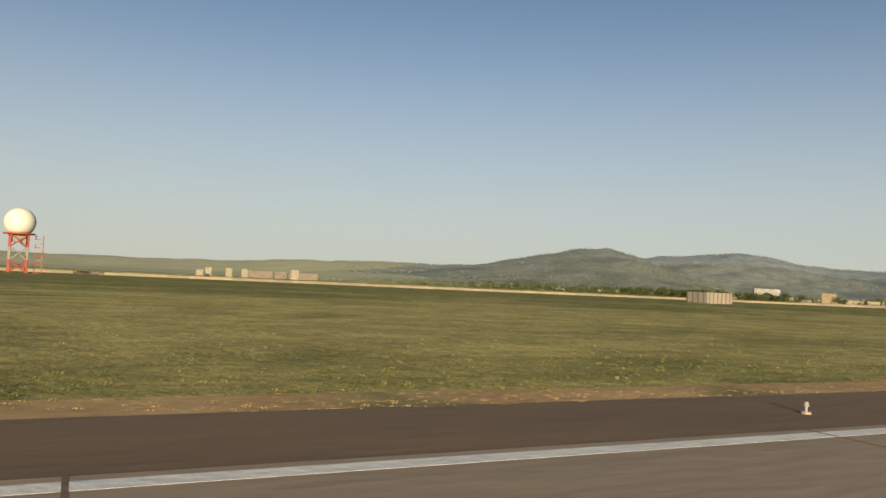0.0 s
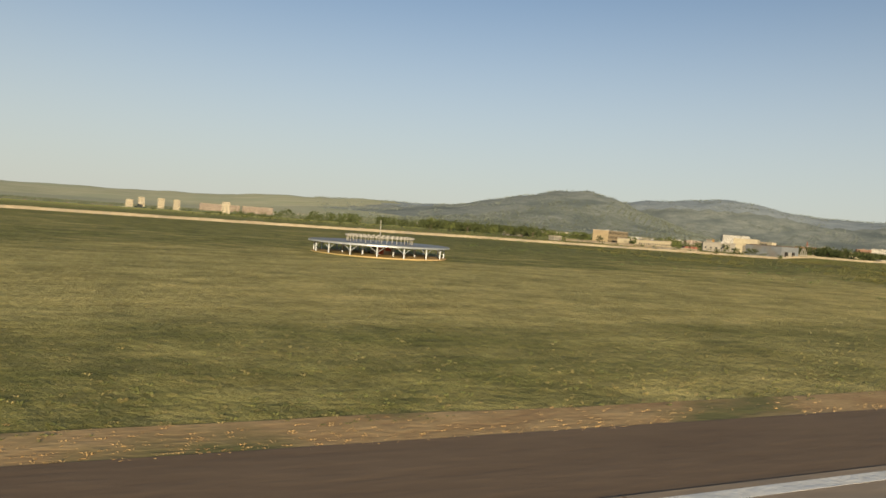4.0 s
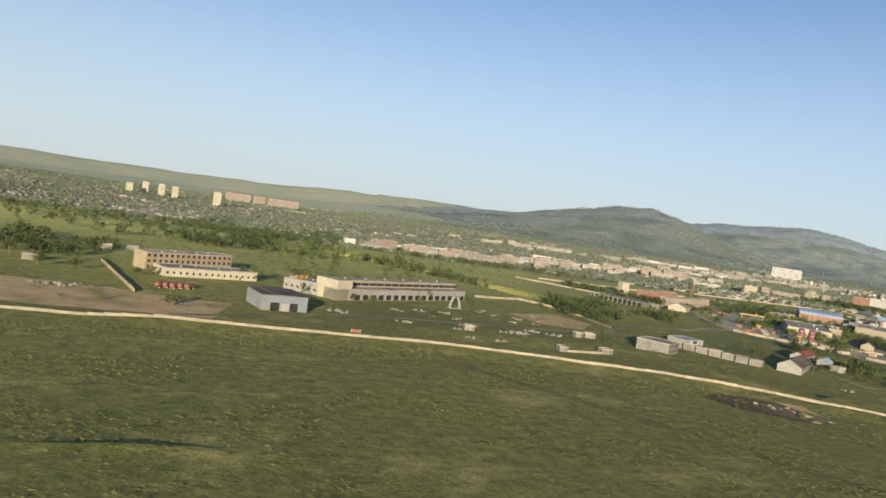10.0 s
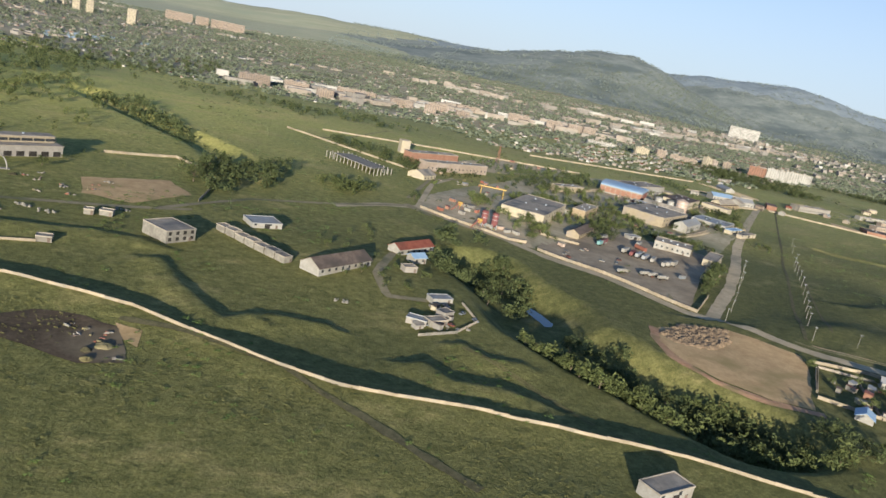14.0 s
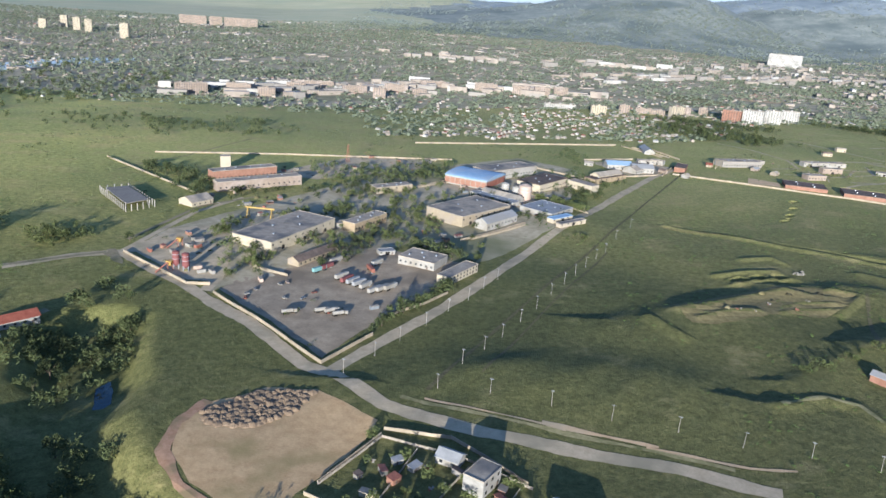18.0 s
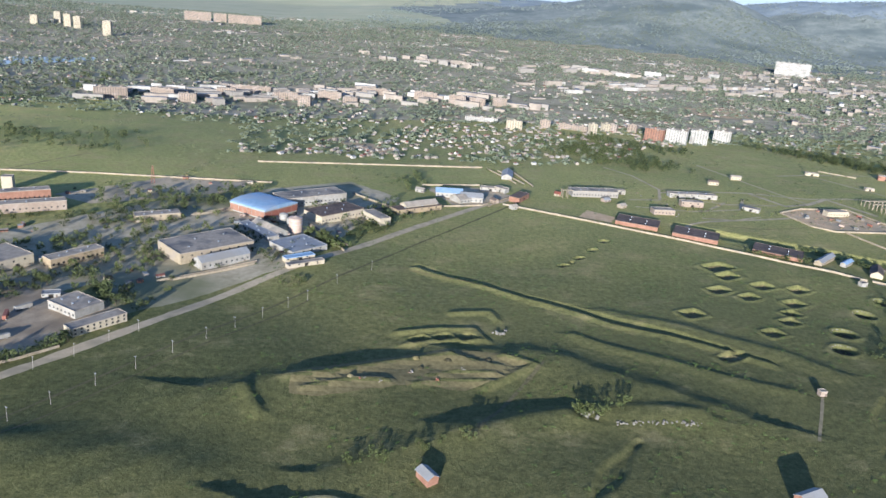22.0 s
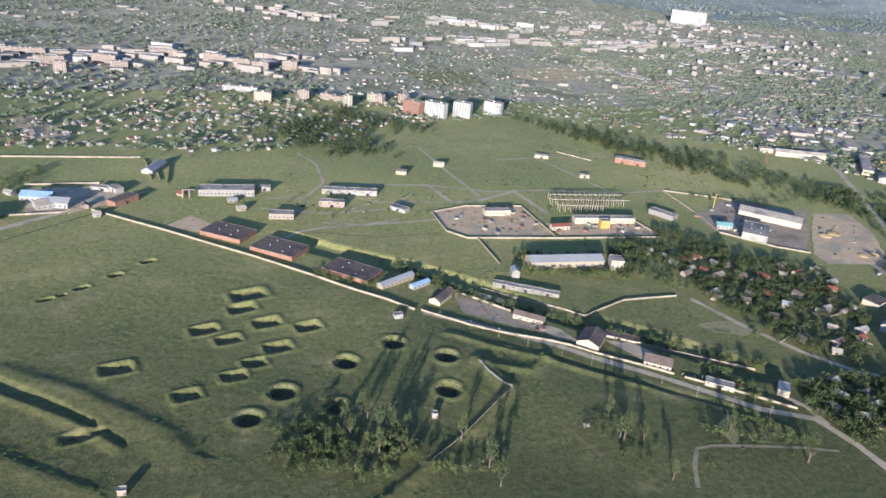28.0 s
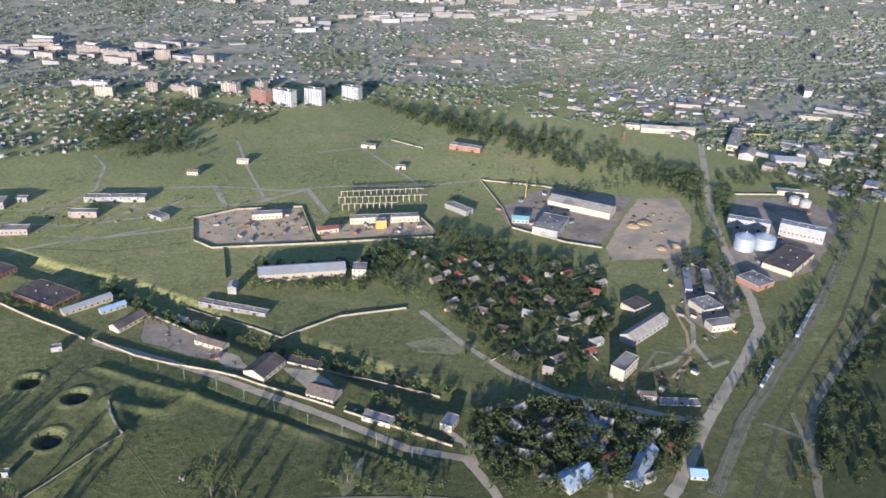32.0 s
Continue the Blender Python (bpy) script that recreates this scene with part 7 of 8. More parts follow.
flats("distant slim cream apartment tower", 668, 3361, 4, 26, 16, 48.1, "cream")
flats("distant slim cream apartment tower", 836, 3146, -11, 32, 16, 55.2, "cream")
flats("distant long pink apartment slab", 984, 4485, 0, 142, 14, 45.0, "pink")
flats("distant long pink apartment slab", 1104, 4476, 3, 69, 14, 45.0, "pink")
flats("distant long pink apartment slab", 1239, 4461, 1, 179, 14, 45.0, "pink")

# far streets
road([(1395, 2011), (1639, 2063), (1913, 2076), (2208, 2115), (2547, 2236), (2935, 2331), (3382, 2439), (3903, 2562)], 26, "grey")
patch([(2659, 1984), (2852, 2040), (2846, 1899), (2731, 1801), (2626, 1842)], "sand", 0.4, cell=20.0)
patch([(2999, 1866), (3108, 1893), (3062, 1685), (2942, 1631)], "sand", 0.4, cell=20.0)
patch([(2360, 1854), (2536, 1904), (2529, 1720), (2379, 1684)], "dry_grass", 0.4, cell=20.0)
road([(3016, 1124), (3123, 1308), (3404, 1725), (3732, 2213)], 10, "grey")
road([(3259, 1466), (3617, 1796), (3897, 1954)], 8, "grey")
# ---- trees, village and town ----


def crown_arrays(clumps, leaves, leaf, tall=1.0, seed=0):
    """Triangles of an uneven leafy crown about one unit wide: leaf sprays gathered round scattered clumps."""
    rnd = np.random.RandomState(seed)
    a, v = rnd.uniform(0, 6.283, clumps), rnd.uniform(-0.55, 1, clumps)
    r = 0.36 * np.sqrt(1 - (v * 0.8) ** 2) * rnd.uniform(0.55, 1.15, clumps)
    mid = np.stack([np.cos(a) * r, np.sin(a) * r, 0.62 * tall + v * 0.36 * tall], -1)
    mid = np.repeat(mid, leaves, 0) + rnd.normal(0, 0.085, (clumps * leaves, 3))
    way = rnd.normal(0, 1, (clumps * leaves, 2, 3))
    way /= np.linalg.norm(way, axis=-1, keepdims=True)
    s = leaf * rnd.uniform(0.6, 1.4, (clumps * leaves, 1))
    tri = np.stack([mid - way[:, 0] * s, mid + way[:, 0] * s * 0.7 + way[:, 1] * s * 0.5, mid + way[:, 1] * s], 1)
    return tri


CROWNS = [crown_arrays(15, 26, 0.085, 1.0, k) for k in range(4)]
MIDDLE = [crown_arrays(13, 13, 0.115, 1.0, 10 + k) for k in range(4)]
SMALL = [crown_arrays(9, 11, 0.125, 0.95, 20 + k) for k in range(4)]
TINY = [crown_arrays(5, 5, 0.20, 0.9, 40 + k) for k in range(4)]
POPLAR = [crown_arrays(16, 24, 0.07, 1.0, 60 + k) * np.array([0.42, 0.42, 1.25]) for k in range(2)]


def leafy_mesh(name, tris, mat):
    me = bpy.data.meshes.new(name)
    n = len(tris)
    me.from_pydata(tris.reshape(-1, 3).tolist(), [], np.arange(n * 3).reshape(n, 3).tolist())
    me.materials.append(M[mat])
    return me


def trunk_mesh():
    bm = rod(bmesh.new(), (0, 0, -0.06), (0, 0, 0.5), 0.035, 7, 0.018)
    for k in range(5):
        a = k * 1.26
        rod(bm, (0, 0, 0.24 + 0.05 * k), (math.cos(a) * 0.22, math.sin(a) * 0.22, 0.5 + 0.06 * k), 0.014, 5, 0.005)
    bmesh.ops.scale(bm, vec=(U, U, U), verts=bm.verts)
    return mesh_of("tree", bm, "bark")


TRUNK = trunk_mesh()
CROWN_MESH = {kind: [leafy_mesh("crown", t * U, mat) for t in src] for kind, src, mat in (("leaf", CROWNS, "leaf"), ("dark_leaf", CROWNS, "dark_leaf"), ("poplar", POPLAR, "dark_leaf"))}
TREE_LABEL = {"leaf": "bushy tree with fresh green leaves", "dark_leaf": "dense dark green broadleaf tree", "poplar": "tall slim poplar casting a long shadow"}


def tree(x, y, size, kind, k):
    ob = new("tree", TRUNK)
    tagged(ob, TREE_LABEL[kind], "tree", "trees of the meadow and village")
    place(ob, x, y, turn=k * 77)
    ob.scale = (size * 1.15, size * 1.15, size)
    crown = new("crown", CROWN_MESH[kind][k % len(CROWN_MESH[kind])])
    crown.parent = ob
    return ob


def grove(ring, n, kind, size, things):
    """Trees inside an outline: the first ones as trees of their own, the rest as one thicket."""
    rnd = random.Random(int(ring[0][0] + 3 * ring[0][1]) + n)
    spots, things = scatter(ring, n, rnd, size * 0.45), int(things * 0.66)
    for k, (x, y) in enumerate(spots[:things]):
        tree(x, y, size * rnd.uniform(0.7, 1.3), kind, k)
    rest = spots[things:]
    if rest:
        tris = []
        for x, y in rest:
            s, a = size * rnd.uniform(0.7, 1.35), rnd.uniform(0, 6.283)
            t = (MIDDLE if things > 5 else SMALL)[rnd.randrange(4)] * s * np.array([1.15, 1.15, 1.0])
            turn = np.array([[math.cos(a), math.sin(a), 0], [-math.sin(a), math.cos(a), 0], [0, 0, 1]])
            tris.append((t @ turn + np.array([x, y, ground_at(x, y) - 0.14 * s])) * U)
        tagged(new("thicket", leafy_mesh("thicket", np.concatenate(tris), "leaf" if kind == "leaf" else "dark_leaf")), "dense green thicket of trees and bushes", "trees", kind="stuff")


def village(ring, n):
    rnd = random.Random(n * 5)
    for k, (x, y) in enumerate(scatter(ring, n, rnd, 13)):
        roof = ("pale_roof", "slab", "red", "slab", "brown", "brown", "slab", "slab")[rnd.randrange(8)]
        tone = {"pale_roof": "pale metal", "slab": "grey", "red": "red", "blue": "light blue", "brown": "brown"}[roof]
        gabled(f"small whitewashed village house with a {tone} roof", x, y, rnd.choice((20, 25, 110, 115, -30)), rnd.uniform(8, 12), rnd.uniform(6.5, 8.5), rnd.uniform(3.0, 4.5), rnd.choice(("white", "beige", "beige", "pink")), roof, "house", "house")


def soil_heaps(ring, n):
    rnd = random.Random(3)
    for k, (x, y) in enumerate(scatter(ring, n, rnd, 2.7)):
        tagged(heap("soil_heap", "dumped heap of pale brown soil", x, y, rnd.uniform(2.4, 3.8), rnd.uniform(0.9, 1.6), "spoil", k), group="dumped soil heaps")



# trees and bushes
grove([(1202, 448), (1228, 487), (1257, 457), (1253, 389), (1239, 357), (1227, 335), (1204, 346), (1186, 390)], 48, "dark_leaf", 8.8, 15)
grove([(1201, 292), (1211, 292), (1245, 247), (1269, 220), (1295, 196), (1311, 181), (1271, 182), (1255, 206), (1235, 220), (1218, 246)], 38, "leaf", 8.4, 18)
grove([(1260, 290), (1269, 252), (1291, 227), (1320, 209), (1333, 184), (1292, 184), (1268, 213), (1245, 251), (1229, 310)], 42, "dark_leaf", 8.4, 15)
grove([(673, 1768), (840, 2246), (927, 1077), (905, 900), (829, 882)], 105, "dark_leaf", 11.6, 0)
grove([(951, 915), (982, 915), (1041, 772), (1056, 708), (1017, 757)], 51, "dark_leaf", 10.2, 0)
grove([(1042, 588), (1086, 632), (1130, 624), (1106, 544), (1057, 508)], 51, "dark_leaf", 10.2, 6)
grove([(1145, 604), (1201, 600), (1167, 560)], 21, "leaf", 8.7, 0)
grove([(557, 688), (619, 697), (700, 660), (668, 541), (590, 605)], 60, "dark_leaf", 8.7, 0)
grove([(704, 814), (807, 942), (845, 846), (764, 736)], 45, "dark_leaf", 10.2, 0)
grove([(828, 648), (895, 595), (967, 589), (905, 497), (824, 460)], 18, "leaf", 7.2, 4)
grove([(1302, 534), (1347, 657), (1381, 697), (1472, 771), (1537, 774), (1471, 588), (1407, 559), (1371, 562), (1330, 509)], 120, "leaf", 6.6, 27)
grove([(1392, 395), (1396, 403), (1458, 471), (1460, 463)], 27, "dark_leaf", 8.0, 9)
grove([(1615, 728), (1660, 679), (1646, 662), (1618, 700)], 30, "leaf", 7.2, 6)
grove([(1380, 876), (1445, 851), (1567, 894), (1538, 806), (1434, 768), (1388, 796)], 60, "dark_leaf", 8.7, 0)
grove([(1193, 858), (1249, 835), (1288, 760), (1269, 715), (1212, 805)], 45, "dark_leaf", 8.0, 0)
grove([(1578, 804), (1714, 874), (1740, 844), (1721, 784), (1633, 741)], 36, "dark_leaf", 7.2, 0)
grove([(1439, 581), (1472, 570), (1502, 535), (1492, 515), (1467, 529)], 24, "dark_leaf", 8.0, 6)
grove([(1358, 273), (1377, 284), (1436, 237), (1464, 213), (1437, 178), (1366, 192), (1349, 236)], 36, "leaf", 4.8, 14)
grove([(2471, 766), (2564, 758), (2676, 706), (2660, 602), (2616, 532), (2575, 497), (2530, 541), (2501, 619), (2484, 687)], 330, "dark_leaf", 7.0, 43)
grove([(2471, 766), (2564, 758), (2676, 706), (2660, 602), (2616, 532), (2575, 497), (2530, 541), (2501, 619), (2484, 681)], 130, "dark_leaf", 7.6, 10)
grove([(2181, 719), (2253, 649), (2381, 562), (2485, 507), (2484, 500), (2381, 554), (2254, 639), (2184, 702)], 69, "dark_leaf", 7.2, 12)
grove([(2415, 516), (2471, 477), (2453, 444), (2428, 469)], 16, "leaf", 6.5, 6)
grove([(2502, 480), (2565, 482), (2658, 441), (2604, 375), (2493, 390), (2485, 443)], 150, "dark_leaf", 8.7, 24)
grove([(2700, 367), (2760, 440), (2868, 542), (3004, 665), (2772, 355)], 80, "dark_leaf", 6.6, 14)
grove([(2442, 783), (2510, 774), (2484, 687), (2433, 680)], 51, "dark_leaf", 8.7, 7)
grove([(2314, 703), (2428, 678), (2432, 666), (2315, 687)], 24, "leaf", 6.5, 4)
grove([(2524, 819), (2598, 767), (2581, 749), (2518, 784)], 39, "dark_leaf", 8.0, 0)
grove([(2896, 996), (2953, 993), (2871, 830), (2861, 888), (2825, 932)], 90, "dark_leaf", 8.7, 0)
grove([(2919, 904), (2963, 923), (2901, 827), (2877, 811)], 45, "dark_leaf", 7.2, 0)
grove([(3172, 980), (3351, 1115), (3188, 908), (3027, 748), (2899, 622)], 90, "dark_leaf", 8.7, 0)
grove([(2519, 1330), (2590, 1194), (2689, 1073), (2766, 969), (2779, 1145), (2685, 1292)], 135, "dark_leaf", 10.2, 0)
grove([(2038, 1239), (2122, 1310), (2240, 1151), (2231, 1079), (2149, 1100)], 90, "dark_leaf", 10.2, 0)
grove([(2104, 1420), (2207, 1389), (2334, 1260), (2250, 1229), (2159, 1274)], 75, "dark_leaf", 10.2, 0)
grove([(2064, 422), (2111, 450), (2161, 434), (2167, 394), (2124, 372), (2065, 377)], 12, "dark_leaf", 5.5, 12)
grove([(2095, 451), (2166, 437), (2144, 396), (2093, 400)], 9, "poplar", 12, 9)
grove([(2378, 420), (2432, 433), (2468, 414), (2457, 394), (2392, 403)], 21, "leaf", 6.5, 7)
grove([(1788, 371), (1834, 380), (1827, 367), (1789, 359)], 15, "leaf", 5.8, 4)
grove([(1636, 322), (1688, 337), (1728, 347), (1720, 337), (1641, 313)], 21, "leaf", 4.3, 4)
grove([(1573, 862), (1636, 874), (1612, 778), (1555, 622), (1512, 588), (1509, 660)], 40, "dark_leaf", 6.5, 0)
grove([(1690, 817), (1721, 784), (1785, 823), (1737, 772), (1635, 679)], 40, "dark_leaf", 6.5, 0)
grove([(961, 1192), (1050, 1318), (1219, 1198), (1297, 1085), (1213, 1018), (1061, 1088)], 60, "dark_leaf", 8, 0)
grove([(1106, 1244), (1347, 1238), (1407, 1053), (1285, 1008)], 50, "dark_leaf", 8, 0)
grove([(632, 1192), (808, 1456), (911, 897), (796, 917), (683, 881)], 30, "dark_leaf", 8, 0)
tree(796, 410, 6.4, "leaf", 0)
tree(858, 482, 4.8, "dark_leaf", 1)
tree(889, 534, 12.8, "leaf", 2)
tree(911, 526, 8.0, "dark_leaf", 3)
tree(925, 532, 8.0, "dark_leaf", 1)
tree(957, 523, 6.4, "leaf", 2)
tree(798, 535, 9.6, "leaf", 0)
tree(789, 538, 8.0, "dark_leaf", 1)
tree(622, 680, 11.2, "leaf", 0)
tree(653, 558, 9.6, "dark_leaf", 1)
tree(638, 557, 8.0, "leaf", 2)
tree(667, 491, 8.0, "dark_leaf", 3)
tree(683, 539, 6.4, "leaf", 0)
tree(613, 586, 9.6, "dark_leaf", 1)
tree(595, 584, 8.0, "leaf", 2)
tree(601, 477, 8.0, "dark_leaf", 3)
tree(599, 515, 6.4, "leaf", 0)
tree(601, 638, 8.0, "dark_leaf", 1)
tree(729, 504, 6.4, "leaf", 2)
tree(722, 497, 4.8, "dark_leaf", 3)
tree(634, 318, 3.5, "leaf", 0)
tree(642, 311, 4.8, "dark_leaf", 1)
tree(663, 299, 3.2, "leaf", 2)
tree(1270, 656, 6.4, "leaf", 2)
tree(1228, 577, 8.0, "dark_leaf", 1)
tree(1522, 713, 5, "leaf", 0)
tree(1515, 650, 4, "dark_leaf", 1)
tree(1577, 693, 5, "leaf", 0)
tree(1376, 630, 5, "dark_leaf", 1)
tree(1438, 558, 6, "leaf", 0)
tree(1440, 613, 5, "dark_leaf", 1)
tree(1473, 536, 5, "leaf", 2)
tree(1420, 658, 6, "dark_leaf", 3)
tree(1365, 697, 5, "leaf", 0)
tree(1455, 551, 5, "dark_leaf", 1)
tree(1508, 557, 6, "leaf", 2)
tree(1507, 580, 5, "dark_leaf", 3)
tree(1691, 783, 5, "leaf", 0)
tree(1636, 705, 5, "dark_leaf", 1)
tree(1609, 678, 4, "leaf", 2)
tree(1708, 757, 5, "dark_leaf", 3)
tree(1437, 721, 5, "leaf", 0)
tree(1406, 731, 6, "dark_leaf", 1)
tree(1332, 648, 5, "leaf", 2)
tree(1308, 622, 5, "dark_leaf", 3)
tree(1297, 605, 5, "leaf", 0)
tree(1320, 622, 5, "dark_leaf", 1)
grove([(2686, 365), (2730, 415), (2829, 499), (2924, 574), (2740, 385)], 46, "dark_leaf", 5.4, 14)
grove([(2704, 474), (2749, 516), (2830, 584), (2928, 683), (2932, 669), (2822, 554), (2727, 471)], 60, "dark_leaf", 5, 8)
grove([(2769, 740), (2808, 722), (2803, 608), (2774, 590), (2751, 636), (2756, 699)], 46, "dark_leaf", 6, 10)
grove([(2317, 740), (2432, 739), (2437, 722), (2318, 721)], 40, "leaf", 6, 10)
grove([(2320, 697), (2434, 691), (2436, 677), (2320, 682)], 36, "dark_leaf", 6, 8)
grove([(2095, 702), (2167, 669), (2161, 654), (2102, 681)], 30, "leaf", 5, 6)
grove([(2217, 664), (2270, 628), (2266, 619), (2219, 648)], 24, "leaf", 5, 6)
grove([(2614, 946), (2757, 905), (2817, 932), (2914, 995), (2809, 955), (2696, 958)], 60, "dark_leaf", 5, 0)
grove([(2052, 442), (2105, 447), (2125, 414), (2116, 394), (2066, 399)], 34, "dark_leaf", 5.5, 12)
grove([(2165, 406), (2216, 404), (2217, 385), (2164, 390)], 14, "leaf", 5, 4)
grove([(2776, 1223), (2869, 1100), (2919, 952), (2894, 896), (2829, 1025), (2756, 1157)], 70, "dark_leaf", 8, 0)
grove([(2035, 928), (2231, 942), (2249, 845), (2086, 836)], 26, "leaf", 4.5, 6)
grove([(1090, 436), (1164, 462), (1198, 419), (1172, 346), (1130, 342)], 22, "leaf", 4, 6)
grove([(811, 863), (942, 830), (979, 636), (898, 571)], 26, "leaf", 4.5, 4)

grove([(1285, 608), (1311, 658), (1309, 540), (1299, 513), (1292, 543)], 26, "leaf", 6, 6)
grove([(1299, 513), (1331, 547), (1340, 524), (1311, 479)], 16, "leaf", 5.5, 4)
grove([(1372, 749), (1448, 796), (1549, 898), (1545, 835), (1439, 734), (1374, 705)], 70, "dark_leaf", 6.5, 4)
grove([(1403, 673), (1482, 724), (1497, 675), (1449, 626), (1412, 625)], 34, "leaf", 6, 6)
grove([(1371, 546), (1430, 607), (1447, 591), (1391, 521), (1367, 508)], 34, "dark_leaf", 6, 8)
grove([(1450, 615), (1493, 662), (1488, 599), (1454, 569)], 20, "leaf", 5.5, 4)
grove([(1599, 675), (1665, 740), (1632, 668), (1582, 618)], 14, "dark_leaf", 6, 3)
grove([(1274, 815), (1312, 742), (1372, 749), (1299, 706)], 30, "dark_leaf", 6, 0)
grove([(1203, 293), (1208, 308), (1245, 245), (1253, 222), (1239, 216)], 30, "leaf", 8.5, 14)
grove([(1268, 250), (1281, 248), (1294, 232), (1289, 223), (1272, 230)], 22, "leaf", 8, 8)
grove([(2484, 544), (2512, 583), (2549, 566), (2529, 528)], 10, "leaf", 5, 4)
grove([(2487, 478), (2573, 482), (2605, 446), (2582, 377), (2532, 383), (2479, 425)], 90, "leaf", 7.0, 16)
grove([(2645, 454), (2675, 451), (2633, 405), (2599, 380), (2607, 424)], 34, "dark_leaf", 6.5, 6)
grove([(2072, 439), (2110, 440), (2163, 418), (2150, 382), (2107, 391), (2079, 401)], 40, "leaf", 5.5, 14)
tree(2131, 451, 13, "poplar", 0)
tree(2138, 436, 16, "poplar", 1)
tree(2145, 430, 19, "poplar", 2)
tree(2157, 433, 13, "poplar", 3)
tree(2194, 422, 16, "poplar", 4)
tree(2207, 393, 19, "poplar", 5)
tree(2312, 443, 13, "poplar", 6)
tree(2311, 417, 16, "poplar", 7)
tree(2312, 413, 19, "poplar", 8)
tree(2327, 412, 13, "poplar", 9)
tree(2210, 374, 16, "poplar", 10)
tree(2127, 456, 19, "poplar", 11)
tree(2330, 371, 13, "poplar", 12)
tree(2398, 416, 16, "poplar", 13)
tree(2439, 379, 19, "poplar", 14)

grove([(2058, 458), (2099, 479), (2143, 450), (2173, 403), (2083, 414)], 46, "dark_leaf", 4.6, 8)
grove([(2278, 444), (2310, 445), (2338, 423), (2331, 386), (2298, 394)], 26, "dark_leaf", 4.4, 6)
grove([(2484, 1406), (2604, 1361), (2709, 1191), (2814, 1080), (2940, 994), (2890, 896), (2777, 980), (2678, 1073), (2583, 1230)], 190, "dark_leaf", 9, 0)
grove([(2853, 831), (2880, 829), (2811, 655), (2776, 634)], 40, "dark_leaf", 7, 5)
grove([(2962, 968), (3090, 985), (3164, 932), (3125, 879), (3029, 918), (2936, 914)], 70, "dark_leaf", 8, 0)
grove([(3351, 1725), (3404, 1726), (3049, 1128), (3019, 1130)], 40, "dark_leaf", 8, 0)
grove([(3557, 1490), (3697, 1546), (3189, 908), (3165, 909)], 70, "dark_leaf", 8, 0)
grove([(1989, 1292), (2119, 1336), (2175, 1198), (2212, 1098), (2135, 1065), (2035, 1177)], 90, "dark_leaf", 9, 0)
grove([(2435, 769), (2483, 765), (2462, 689), (2423, 693)], 24, "dark_leaf", 7, 6)
grove([(2440, 691), (2484, 687), (2489, 641), (2458, 655)], 16, "leaf", 6, 4)

tree(644, 528, 9, "dark_leaf", 1)
tree(654, 554, 8, "dark_leaf", 2)
tree(622, 686, 7, "dark_leaf", 2)
tree(688, 496, 6, "dark_leaf", 0)
tree(745, 390, 5, "dark_leaf", 0)
tree(748, 398, 5, "dark_leaf", 0)
tree(793, 415, 4.5, "dark_leaf", 1)
grove([(375, 1740), (590, 1087), (700, 1313), (877, 1838), (1169, 2218), (1084, 1748), (774, 850), (683, 786), (568, 850)], 260, "dark_leaf", 11, 0)
grove([(773, 825), (913, 995), (983, 885), (960, 681), (921, 798), (830, 800)], 70, "leaf", 8, 0)
grove([(1589, 588), (1615, 595), (1621, 580), (1601, 562)], 16, "leaf", 3.2, 3)
grove([(1648, 756), (1691, 755), (1704, 731), (1665, 693)], 22, "dark_leaf", 6, 4)
grove([(1539, 719), (1571, 685), (1597, 633), (1576, 636)], 18, "dark_leaf", 6, 4)
grove([(1732, 954), (1767, 1002), (1773, 933), (1744, 893)], 18, "dark_leaf", 7, 3)

# village houses
village([(2482, 751), (2564, 758), (2674, 700), (2657, 602), (2612, 532), (2577, 504), (2532, 550), (2503, 629)], 40)
village([(2505, 476), (2564, 480), (2652, 438), (2603, 380), (2498, 394)], 20)
village([(1750, 900), (1882, 818), (1968, 838), (2081, 879), (2110, 932), (1929, 942)], 7)
soil_heaps([(1298, 313), (1328, 332), (1353, 326), (1343, 308), (1320, 297), (1302, 302)], 104)


# the town beyond the meadows: far too many houses to count
TOWN = [(-1900, 1900), (200, 1750), (850, 1560), (1480, 1400), (1500, 1085), (2080, 1100), (2250, 1300), (2560, 1420), (2860, 1240), (2990, 1150), (3080, 900), (3250, 560), (4300, 500), (6200, 3200), (5200, 5600), (500, 5600), (-2300, 4600)]


def street_noise(x, y):
    return noise.noise((x / 260, y / 260, 0.3)) + 0.5 * noise.noise((x / 90, y / 90, 2.0))


def quarter(x, y):
    """Below -0.2: works and bare lots; above 0.22: gardens and woods; between: streets of houses."""
    return noise.noise((x / 420, y / 300, 9)) + 0.3 * noise.noise((x / 150, y / 110, 12))


def street_way(x, y):
    """Heading of the streets of a quarter."""
    return round(noise.noise((x / 700, y / 700, 5)) * 3) * 0.5 + 0.3


def by_street(x, y, gap, off):
    """The place moved to a line off metres from the nearest of the parallel streets."""
    a = street_way(x, y)
    c, s = math.cos(a), math.sin(a)
    u, v = x * c + y * s, y * c - x * s
    v = round(v / gap) * gap + off
    return u * c - v * s, u * s + v * c


def on_row(row, rnd, spread):
    k = rnd.randrange(len(row) - 1)
    (ax, ay), (bx, by), t = row[k], row[k + 1], rnd.random()
    return ax + (bx - ax) * t + rnd.gauss(0, spread), ay + (by - ay) * t + rnd.gauss(0, spread), math.atan2(by - ay, bx - ax)


